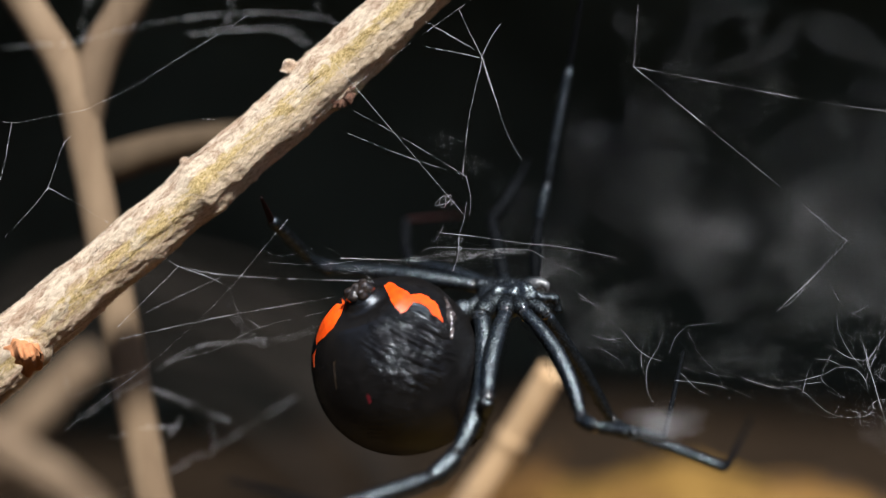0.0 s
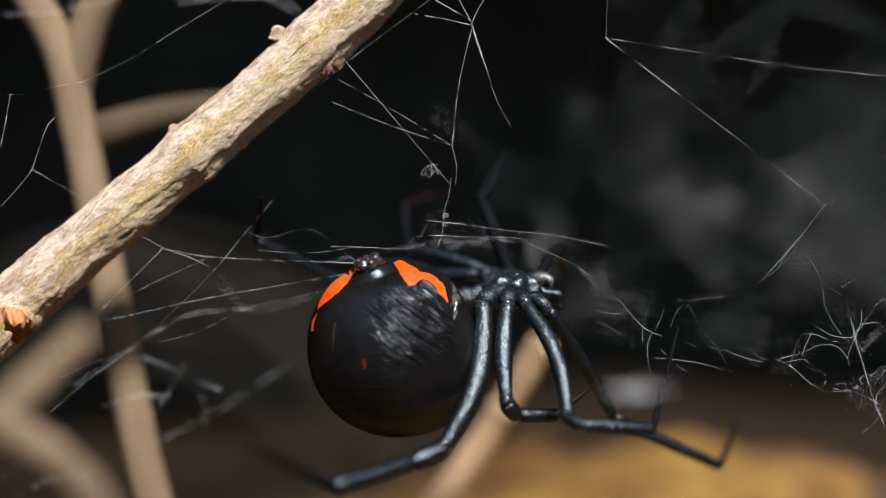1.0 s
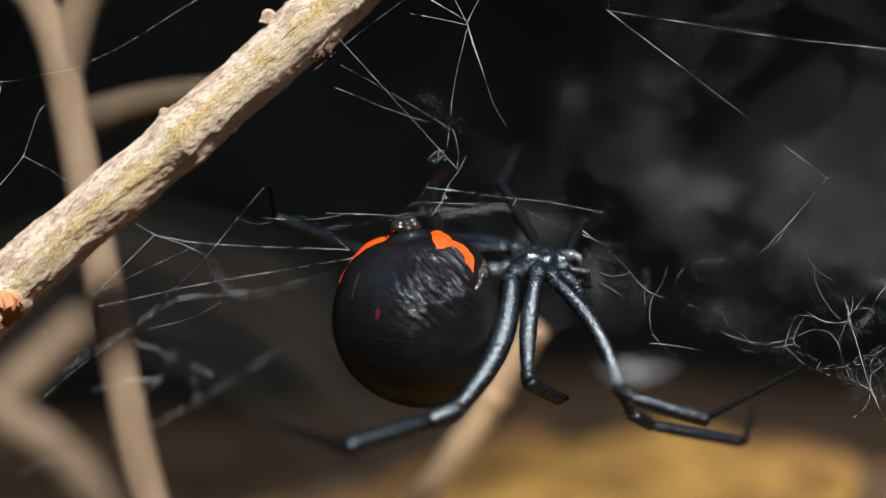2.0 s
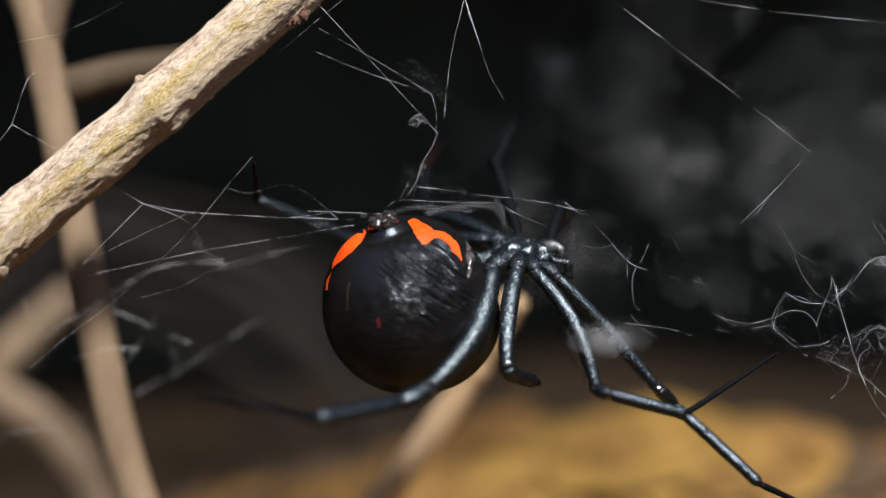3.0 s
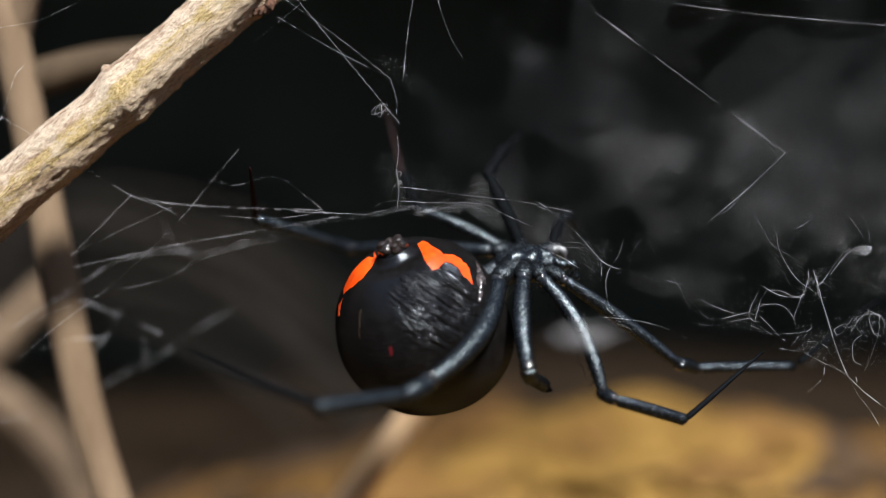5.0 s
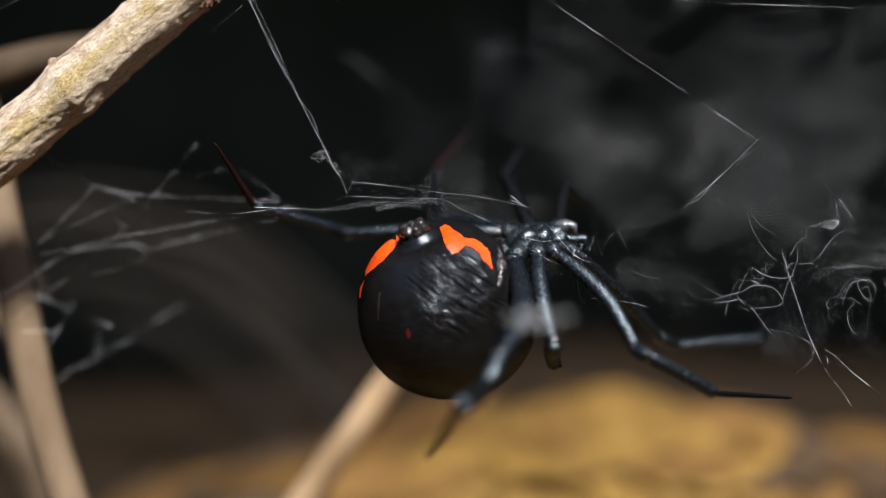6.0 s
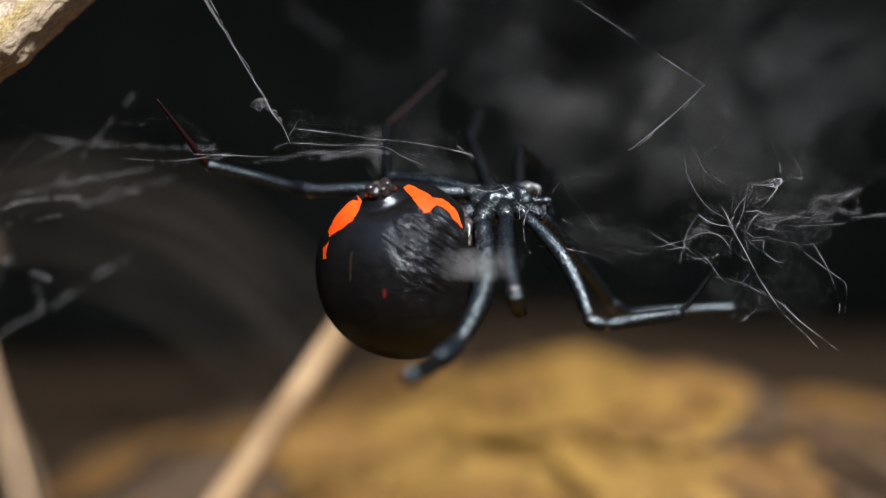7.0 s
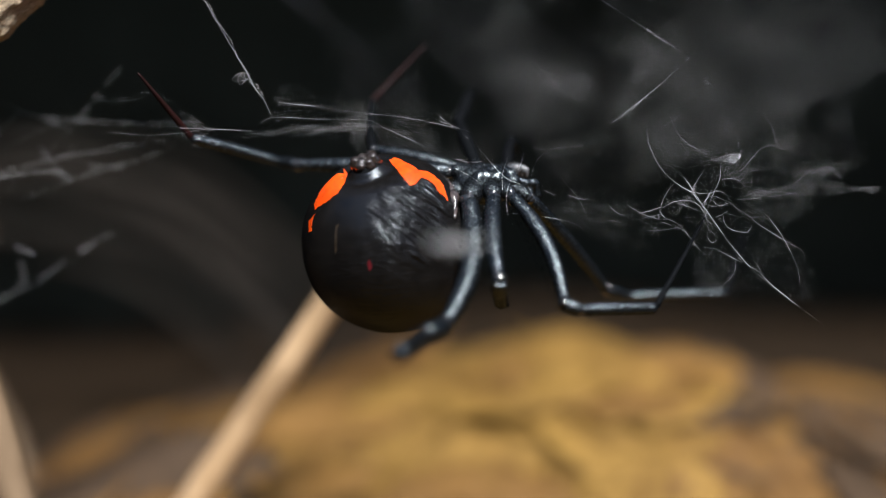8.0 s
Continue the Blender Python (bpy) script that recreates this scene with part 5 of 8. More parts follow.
def build_tied_line():
    """A line of silk from the twig to the body, with a curl and a knot; its foot is the origin."""
    web = new("cobweb")
    tagged(web, "silk line with small curls pulled by the hind leg", "cobweb", "cobwebs")
    line = [(0, 0, 0), (0.12, 0, 1.2), (-0.05, 0, 2.4), (0.08, 0, 3.6), (0, 0, 4.8)]
    bm = bmesh.new()
    tube(bm, curve_points(line, 60), [0.0055] * 61, 5)
    part("thread", bm, SILK, web)
    for cx, cz, s, turns in ((0.1, 2.2, 0.16, 2), (0.15, 1.6, 0.12, 2)):
        pts = []
        for k in range(18 * turns):
            a = k / 18 * 6.283
            w = 1 + 0.5 * math.sin(a * 0.37 + cx)
            pts.append(Vector((cx + s * w * math.cos(a), 0.4 * math.sin(a * 0.6), cz + s * (1.2 - 0.3 * w) * math.sin(a + 0.6 * math.sin(a * 0.5)))))
        bm = bmesh.new()
        tube(bm, pts, [0.006] * len(pts), 5)
        part("curl", bm, SILK, web)
    return web


tied_line = build_tied_line()


def build_cross_line():
    """A straight line of silk with a curl near its lower end, which is the origin."""
    web = new("cobweb")
    tagged(web, "straight silk line with a small loose curl", "cobweb", "cobwebs")
    bm = bmesh.new()
    tube(bm, [Vector((0, 0, 13.6 * k / 40)) for k in range(41)], [0.0052] * 41, 5)
    part("thread", bm, SILK, web)
    for cx, cz, s, turns in ((-0.5, 1.6, 0.42, 2), (-0.2, 1.5, 0.3, 2), (-0.05, 1.1, 0.15, 1)):
        pts = []
        for k in range(18 * turns):
            a = k / 18 * 6.283
            w = 1 + 0.4 * math.sin(a * 0.61 + cx * 9)
            pts.append(Vector((cx + s * w * math.cos(a), 0.3 * math.sin(a * 0.6), cz + s * (1.1 - 0.35 * w) * math.sin(a + 0.8 * math.sin(a * 0.43)))))
        bm = bmesh.new()
        tube(bm, pts, [0.0052] * len(pts), 5)
        part("curl", bm, SILK, web)
    return web


cross_line = build_cross_line()


def build_wisp():
    """A loose pale wisp of silk that floats close to the lens."""
    web = new("cobweb")
    tagged(web, "loose floating wisp of pale silk", "cobweb", "cobwebs")
    rnd = random.Random(3)
    for _ in range(9):
        pts = [Vector((rnd.gauss(0, 0.85), rnd.gauss(0, 0.3), rnd.gauss(0, 0.24))) for _ in range(6)]
        bm = bmesh.new()
        c = curve_points(pts, 40)
        tube(bm, c, [0.006] * 41, 5)
        part("thread", bm, SILK, web)
    return web


wisp = build_wisp()


def motions():
    walk(spider, [
        at(0, 6.875, 86.600, -2.573, 0.0, -5.0, 0.0),
        at(0.2, 7.143, 86.600, -2.889, 0.0, -5.3, 0.0),
        at(0.5, 7.920, 86.600, -3.636, 0.0, -2.2, 0.0),
        at(0.8, 7.727, 86.600, -4.209, 0.0, 0.5, 0.0),
        at(1, 7.914, 86.600, -4.516, 0.0, 0.3, 0.0),
        at(1.2, 8.484, 86.600, -4.802, 0.0, 1.3, 0.0),
        at(2.3, 10.851, 86.600, -3.938, 0.0, 4.4, 0.0),
        at(2.5, 10.395, 86.600, -4.270, 0.0, 5.3, 0.0),
        at(2.7, 10.624, 86.600, -4.920, 0.0, 4.7, 0.0),
        at(3, 10.987, 86.600, -5.677, 0.0, 3.1, 0.0),
        at(3.2, 11.303, 86.600, -5.772, 0.0, 2.4, 0.0),
        at(3.5, 11.700, 86.600, -5.930, 0.0, -0.0, 0.0),
        at(4, 12.052, 86.600, -6.100, 0.0, -0.8, 0.0),
        at(4.5, 12.237, 86.600, -6.130, 0.0, -1.6, 0.0),
        at(4.7, 12.488, 86.600, -6.623, 0.0, -2.2, 0.0),
        at(5.8, 17.442, 86.600, -5.901, 0.0, -10.4, 3.0),
        at(6, 17.900, 86.600, -5.362, 0.0, -9.6, 4.0),
        at(6.2, 18.151, 86.600, -5.238, 0.0, -9.6, 8.0),
        at(6.5, 18.861, 86.600, -5.173, 0.0, -9.5, 11.0),
        at(6.8, 19.504, 86.600, -5.499, 0.0, -9.4, 12.0),
        at(7, 19.901, 86.600, -6.158, 0.0, -8.2, 12.0),
        at(7.5, 20.113, 86.600, -6.715, 0.0, -6.3, 13.0),
        at(8, 20.281, 86.600, -6.702, 0.0, -5.4, 14.0),
    ])
    walk(abdomen, [
        at(0, -10.459, -1.000, -4.640, 3.2, -2.7, 0.5),
        at(0.2, -10.528, -1.000, -4.671, -3.0, 0.1, 0.3),
        at(0.5, -10.931, -1.000, -4.849, -6.2, 0.6, 0.4),
        at(0.8, -10.699, -1.000, -4.746, -4.9, -0.2, 2.1),
        at(1, -10.600, -1.000, -4.702, -4.9, 1.3, 2.9),
        at(1.2, -10.647, -1.000, -4.723, -7.6, 2.3, 1.4),
        at(2.3, -10.623, -1.000, -4.713, -13.3, 7.9, -7.6),
        at(2.5, -10.442, -1.000, -4.632, -11.0, 6.0, -4.4),
        at(2.7, -10.211, -1.000, -4.530, -8.1, 1.2, 0.6),
        at(3, -10.079, -1.000, -4.471, -3.3, -2.2, 2.0),
        at(3.2, -10.053, -1.000, -4.460, 1.4, -2.1, 0.9),
        at(3.5, -10.272, -1.000, -4.557, 0.0, -0.0, 0.0),
        at(4, -10.216, -1.000, -4.532, 0.7, -0.1, 1.6),
        at(4.5, -10.276, -1.000, -4.559, -1.0, 1.9, 2.5),
        at(4.7, -10.207, -1.000, -4.528, -0.2, 1.8, 2.3),
        at(5.8, -9.510, -0.551, -4.194, -1.3, 10.3, -7.1),
        at(6, -9.597, -0.390, -4.228, -1.2, 9.5, -7.1),
        at(6.2, -9.729, 0.238, -4.284, -1.0, 9.5, -6.1),
        at(6.5, -9.730, 0.709, -4.299, -0.7, 9.5, -4.1),
        at(6.8, -9.738, 0.870, -4.312, -0.5, 9.4, -3.0),
        at(7, -9.726, 0.893, -4.308, -0.3, 8.2, -2.0),
        at(7.5, -9.513, 1.050, -4.224, -0.3, 6.3, -3.0),
        at(8, -9.478, 1.223, -4.220, -0.4, 5.4, -4.0),
    ])
    walk(LEG["rear_near"]["femur"], [
        at(0, -4.418, -2.600, -1.604, 146.7, 14.1, -4.5),
        at(0.2, -4.418, -2.600, -1.604, 150.9, 13.1, -3.9),
        at(0.5, -4.418, -2.600, -1.604, 161.1, 14.7, -4.7),
        at(0.8, -4.418, -2.600, -1.604, 157.0, 13.3, -4.1),
        at(1, -4.418, -2.600, -1.604, 154.9, 14.5, -4.7),
        at(1.2, -4.418, -2.600, -1.604, 154.1, 15.1, -5.0),
        at(2.3, -4.418, -2.600, -1.604, 145.4, 18.2, -6.9),
        at(2.5, -4.418, -2.600, -1.604, 146.1, 17.1, -6.1),
        at(2.7, -4.418, -2.600, -1.604, 143.4, 18.5, -7.1),
        at(3, -4.418, -2.600, -1.604, 141.1, 21.1, -9.2),
        at(3.2, -4.418, -2.600, -1.604, 140.8, 22.2, -10.2),
        at(3.5, -4.418, -2.600, -1.604, 136.6, 24.8, -12.7),
        at(4, -4.418, -2.600, -1.604, 136.5, 27.2, -15.2),
        at(4.5, -4.418, -2.600, -1.604, 134.7, 27.2, -15.2),
        at(4.7, -4.418, -2.600, -1.604, 127.6, 28.0, -16.2),
        at(5.8, -4.420, -2.600, -1.600, 126.1, 25.3, -15.7),
        at(6, -4.420, -2.600, -1.600, 121.4, 19.1, -7.0),
        at(6.2, -4.420, -2.600, -1.600, 118.4, 20.9, -14.7),
        at(6.5, -4.420, -2.600, -1.600, 130.4, 20.7, -16.7),
        at(6.8, -4.420, -2.600, -1.600, 135.1, 19.8, -16.3),
        at(7, -4.420, -2.600, -1.600, 133.8, 18.4, -15.0),
        at(7.5, -4.420, -2.600, -1.600, 133.3, 17.2, -14.6),
        at(8, -4.420, -2.600, -1.600, 137.5, 16.7, -14.7),
    ])
    walk(LEG["rear_near"]["patella"], [
        at(0, -7.027, -8.245, -10.203, 131.5, 40.6, -29.6),
        at(0.2, -6.860, -7.606, -10.637, 110.5, 40.1, -28.5),
        at(0.5, -7.230, -5.817, -11.318, 128.9, 44.3, -38.5),
        at(0.8, -6.949, -6.576, -11.112, 111.9, 44.8, -39.6),
        at(1, -7.185, -6.896, -10.905, 112.8, 45.6, -42.6),
        at(1.2, -7.296, -7.007, -10.819, 113.2, 47.3, -48.2),
        at(2.3, -7.849, -8.251, -9.905, 121.2, 42.9, -36.3),
        at(2.5, -7.625, -8.215, -10.019, 117.2, 41.9, -33.8),
        at(2.7, -7.886, -8.543, -9.683, 126.0, 48.0, -47.7),
        at(3, -8.423, -8.693, -9.315, 117.3, 41.9, -33.9),
        at(3.2, -8.669, -8.650, -9.216, 116.2, 47.2, -48.3),
        at(3.5, -9.180, -9.004, -8.599, 104.7, 46.0, -43.7),
        at(4, -9.719, -8.732, -8.454, 97.2, 46.1, -44.7),
        at(4.5, -9.683, -8.990, -8.242, 96.4, 46.9, -53.9),
        at(4.7, -9.687, -9.817, -7.328, 105.0, 44.3, -34.9),
        at(5.8, -9.316, -10.133, -7.245, 113.6, 43.8, -37.6),
        at(6, -7.320, -11.370, -6.819, 133.6, 31.2, -15.3),
        at(6.2, -8.524, -11.177, -6.307, 109.2, 33.3, -24.1),
        at(6.5, -9.067, -9.646, -8.028, 100.7, 36.0, -40.7),
        at(6.8, -8.967, -9.070, -8.674, 104.6, 36.3, -43.9),
        at(7, -8.639, -9.395, -8.571, 105.7, 35.7, -40.2),
        at(7.5, -8.446, -9.529, -8.554, 107.5, 35.2, -38.3),
        at(8, -8.416, -8.968, -9.087, 92.2, 35.8, -42.8),
    ])
    walk(LEG["rear_near"]["tibia"], [
        at(0, -8.571, -9.155, -11.248, 99.4, 42.1, -54.7),
        at(0.2, -8.198, -9.090, -11.194, 101.3, 42.7, -59.1),
        at(0.5, -8.948, -6.514, -12.250, 95.5, 41.2, -45.6),
        at(0.8, -8.596, -7.712, -11.662, 99.5, 40.7, -40.0),
        at(1, -8.902, -7.917, -11.466, 99.7, 40.9, -42.0),
        at(1.2, -9.117, -7.830, -11.374, 102.0, 40.7, -40.7),
        at(2.3, -9.489, -9.249, -10.692, 104.2, 40.6, -40.2),
        at(2.5, -9.178, -9.396, -10.724, 106.3, 42.0, -46.7),
        at(2.7, -9.738, -9.000, -10.499, 101.6, 40.5, -38.6),
        at(3, -9.978, -9.869, -10.021, 96.9, 41.0, -43.1),
        at(3.2, -10.506, -9.387, -9.838, 96.4, 41.1, -43.8),
        at(3.5, -10.839, -10.194, -8.966, 94.4, 41.3, -47.2),
        at(4, -11.301, -10.062, -8.633, 92.8, 41.2, -45.5),
        at(4.5, -11.448, -10.069, -8.400, 93.3, 41.4, -50.1),
        at(4.7, -11.142, -11.246, -7.711, 91.5, 41.5, -52.6),
        at(5.8, -10.927, -11.286, -7.843, 75.9, 42.4, -40.6),
        at(6, -8.430, -12.621, -8.039, 89.8, 44.5, -18.4),
        at(6.2, -9.663, -12.809, -6.877, 86.7, 44.3, -21.9),
        at(6.5, -10.564, -11.043, -8.339, 85.1, 43.9, -28.6),
        at(6.8, -10.578, -10.300, -9.095, 85.2, 43.9, -27.1),
        at(7, -10.174, -10.707, -9.026, 86.8, 44.0, -28.2),
        at(7.5, -9.950, -10.857, -9.063, 89.2, 44.1, -26.5),
        at(8, -9.857, -10.453, -9.152, 90.1, 44.2, -26.7),
    ])
    walk(LEG["rear_near"]["metatarsus"], [
        at(0, -14.324, -12.332, -12.050, 65.8, 19.0, -59.7),
        at(0.2, -14.223, -11.662, -12.151, 53.4, 19.1, -59.4),
        at(0.5, -13.949, -10.825, -12.727, 56.6, 15.4, -64.9),
        at(0.8, -13.337, -12.258, -12.491, 62.5, 23.1, -51.1),
        at(1, -13.812, -12.277, -12.307, 61.5, 24.5, -48.4),
        at(1.2, -14.020, -12.154, -12.421, 67.2, 27.3, -41.8),
        at(2.3, -14.438, -13.470, -11.925, 73.3, 22.6, -56.0),
        at(2.5, -14.653, -12.851, -12.107, 74.9, 20.1, -65.7),
        at(2.7, -14.458, -13.531, -11.509, 76.2, 21.5, -59.5),
        at(3, -14.849, -14.314, -10.620, 73.8, 21.6, -59.2),
        at(3.2, -15.410, -13.800, -10.394, 72.4, 20.4, -63.6),
        at(3.5, -15.912, -14.431, -9.343, 68.2, 18.7, -68.7),
        at(4, -16.162, -14.551, -8.873, 69.4, 16.5, -74.6),
        at(4.5, -16.685, -14.109, -8.689, 69.1, 16.5, -74.6),
        at(4.7, -16.469, -15.174, -7.839, 68.6, 15.7, -76.6),
        at(5.8, -14.275, -16.871, -6.649, 61.0, -26.0, -126.8),
        at(6, -10.500, -18.909, -8.023, -134.5, 46.7, -17.4),
        at(6.2, -11.875, -19.043, -6.602, 97.6, -29.1, 167.5),
        at(6.5, -13.382, -17.019, -7.934, -99.9, 40.4, -17.1),
        at(6.8, -13.246, -16.345, -8.697, -100.4, 40.9, -18.2),
        at(7, -13.077, -16.651, -8.760, -98.9, 32.7, -15.9),
        at(7.5, -12.847, -16.809, -8.994, -97.5, 23.0, -15.0),
        at(8, -12.838, -16.364, -9.157, -96.8, 17.2, -14.9),
    ])
    walk(LEG["third_near"]["femur"], [
        at(0, -2.727, -3.000, -1.583, -142.4, -27.0, -171.0),
        at(0.2, -2.727, -3.000, -1.583, -146.0, -13.1, -160.9),
        at(0.5, -2.727, -3.000, -1.583, -131.4, -7.4, -155.8),
        at(0.8, -2.727, -3.000, -1.583, -153.3, -11.0, -158.6),
        at(1, -2.727, -3.000, -1.583, -153.4, -12.6, -159.5),
        at(1.2, -2.727, -3.000, -1.583, -152.2, -13.5, -159.9),
        at(2.3, -2.727, -3.000, -1.583, -157.6, -12.9, -159.7),
        at(2.5, -2.727, -3.000, -1.583, -158.8, -13.2, -159.9),
        at(2.7, -2.727, -3.000, -1.583, -147.3, -16.6, -161.8),
        at(3, -2.727, -3.000, -1.583, -152.1, -15.5, -161.1),
        at(3.2, -2.727, -3.000, -1.583, -154.5, -14.7, -160.7),
        at(3.5, -2.727, -3.000, -1.583, -156.5, -15.6, -161.1),
        at(4, -2.727, -3.000, -1.583, -152.8, -16.5, -161.6),
        at(4.5, -2.727, -3.000, -1.583, -167.2, -10.1, -159.1),
        at(4.7, -2.727, -3.000, -1.583, -153.1, -14.1, -160.4),
        at(5.8, -2.730, -3.000, -1.580, -137.5, -19.5, -166.9),
        at(6, -2.730, -3.000, -1.580, -140.5, -17.7, -166.5),
        at(6.2, -2.730, -3.000, -1.580, -144.4, -17.9, -170.4),
        at(6.5, -2.730, -3.000, -1.580, -136.4, -19.6, -175.9),
        at(6.8, -2.730, -3.000, -1.580, -137.5, -20.4, -177.5),
        at(7, -2.730, -3.000, -1.580, -130.6, -20.1, -178.6),
        at(7.5, -2.730, -3.000, -1.580, -124.7, -19.7, 179.6),
        at(8, -2.730, -3.000, -1.580, -138.6, -18.1, -177.2),
    ])
    walk(LEG["third_near"]["patella"], [
        at(0, -4.627, -7.818, -6.742, 134.8, 6.9, -156.2),
        at(0.2, -2.684, -7.317, -7.484, 175.2, 10.3, -163.8),
        at(0.5, -1.049, -8.255, -6.381, 140.5, 55.6, 175.1),
        at(0.8, -2.693, -6.517, -7.993, 145.0, 48.0, -175.6),
        at(1, -2.918, -6.566, -7.963, 154.3, 43.6, -171.9),
        at(1.2, -2.973, -6.716, -7.875, 148.2, 45.5, -173.3),
        at(2.3, -3.185, -6.133, -8.172, 137.4, 49.0, -177.2),
        at(2.5, -3.285, -6.014, -8.220, 140.7, 45.6, -172.9),
        at(2.7, -3.166, -7.303, -7.476, 135.6, 47.1, -174.8),
        at(3, -3.249, -6.793, -7.810, 137.0, 46.1, -173.4),
        at(3.2, -3.268, -6.518, -7.968, 124.9, 47.3, -175.6),
        at(3.5, -3.493, -6.339, -8.040, 133.0, 44.2, -170.0),
        at(4, -3.427, -6.754, -7.816, 137.4, 42.1, -167.2),
        at(4.5, -3.313, -4.964, -8.600, 127.5, 45.9, -172.9),
        at(4.7, -3.117, -6.649, -7.905, 137.3, 40.5, -164.9),
        at(5.8, -3.364, -8.222, -6.656, 139.9, 27.6, -154.3),
        at(6, -3.306, -7.921, -6.955, 136.6, 24.6, -152.5),
        at(6.2, -3.826, -7.499, -7.237, 136.3, 23.3, -155.0),
        at(6.5, -4.140, -8.157, -6.565, 149.4, 21.8, -156.5),
        at(6.8, -4.387, -8.020, -6.629, 150.3, 22.5, -157.9),
        at(7, -4.222, -8.593, -6.044, 139.5, 29.0, -163.0),
        at(7.5, -4.175, -8.999, -5.499, 139.4, 31.0, -166.1),
        at(8, -4.189, -7.914, -6.792, 138.1, 28.1, -164.3),
    ])
    walk(LEG["third_near"]["tibia"], [
        at(0, -4.897, -6.936, -7.644, 126.9, -0.9, -167.7),
        at(0.2, -2.493, -7.149, -8.746, 93.9, 15.2, 161.2),
        at(0.5, -0.162, -7.509, -6.943, 78.6, 10.5, 96.0),
        at(0.8, -1.967, -5.720, -8.698, 88.0, 12.1, 109.9),
        at(1, -2.204, -5.901, -8.804, 93.2, 12.1, 114.3),
        at(1.2, -2.277, -5.951, -8.643, 99.1, 11.4, 121.0),
        at(2.3, -2.512, -5.226, -8.795, 106.3, 5.3, 147.8),
        at(2.5, -2.678, -5.115, -8.918, 100.6, 5.5, 147.1),
        at(2.7, -2.576, -6.343, -8.103, 106.1, 5.2, 148.5),
        at(3, -2.675, -5.841, -8.465, 102.5, 4.5, 151.0),
        at(3.2, -2.809, -5.422, -8.468, 104.7, 5.6, 146.6),
        at(3.5, -3.052, -5.304, -8.671, 99.9, 4.6, 151.3),
        at(4, -3.001, -5.761, -8.521, 105.2, 2.3, 161.5),
        at(4.5, -2.879, -3.879, -9.146, 105.7, 2.3, 161.5),
        at(4.7, -2.749, -5.644, -8.625, 105.9, 2.7, 159.9),
        at(5.8, -3.313, -7.275, -7.531, 115.1, -2.6, 171.4),
        at(6, -3.368, -6.955, -7.808, 109.4, -3.1, 171.6),
        at(6.2, -3.867, -6.535, -8.094, 110.6, -1.6, 164.0),
        at(6.5, -4.023, -7.391, -7.597, 113.6, -2.5, 163.5),
        at(6.8, -4.230, -7.266, -7.664, 109.6, -2.8, 163.4),
        at(7, -4.012, -7.653, -6.902, 106.6, -2.8, 163.2),
        at(7.5, -3.888, -8.063, -6.339, 105.4, -2.8, 162.0),
        at(8, -3.988, -6.961, -7.638, 110.3, -3.4, 162.8),
    ])
    walk(LEG["third_near"]["metatarsus"], [
        at(0, -5.434, -4.605, -9.437, 118.8, -32.3, 173.2),
        at(0.2, -1.479, -4.340, -8.942, 50.4, -27.0, 172.2),
        at(0.5, 2.745, -7.095, -6.363, 63.8, -39.8, 148.9),
        at(0.8, 0.838, -4.681, -8.596, 60.3, -40.7, 146.7),
        at(1, 0.534, -4.705, -8.969, 37.9, -41.3, 145.8),
        at(1.2, 0.306, -4.511, -9.106, 55.3, -36.1, 152.9),
        at(2.3, -0.918, -2.838, -9.630, 100.8, -28.2, 160.8),
        at(2.5, -1.036, -2.676, -9.464, 100.8, -29.9, 161.0),
        at(2.7, -1.010, -3.934, -8.931, 100.9, -29.6, 161.1),
        at(3, -1.213, -3.313, -9.109, 101.6, -28.8, 161.2),
        at(3.2, -1.155, -3.047, -9.221, 101.9, -28.8, 160.9),
        at(3.5, -1.599, -2.741, -9.181, 102.5, -27.6, 161.1),
        at(4, -2.057, -3.034, -9.304, 103.1, -28.6, 161.2),
        at(4.5, -1.936, -1.160, -9.957, 103.5, -28.5, 161.1),
        at(4.7, -1.727, -2.956, -9.443, 103.7, -28.3, 161.3),
        at(5.8, -2.965, -4.589, -8.797, 105.0, -25.3, 159.2),
        at(6, -3.013, -4.157, -8.800, 104.4, -25.3, 158.4),
        at(6.2, -3.124, -3.836, -9.144, 105.1, -25.5, 154.5),
        at(6.5, -3.298, -4.748, -8.791, 104.8, -25.1, 151.9),
        at(6.8, -3.474, -4.552, -8.667, 104.5, -25.1, 151.7),
        at(7, -3.225, -4.897, -7.755, 103.3, -24.9, 152.3),
        at(7.5, -3.036, -5.309, -7.132, 101.8, -25.1, 151.9),
        at(8, -3.216, -4.265, -8.674, 102.4, -24.8, 151.1),
    ])
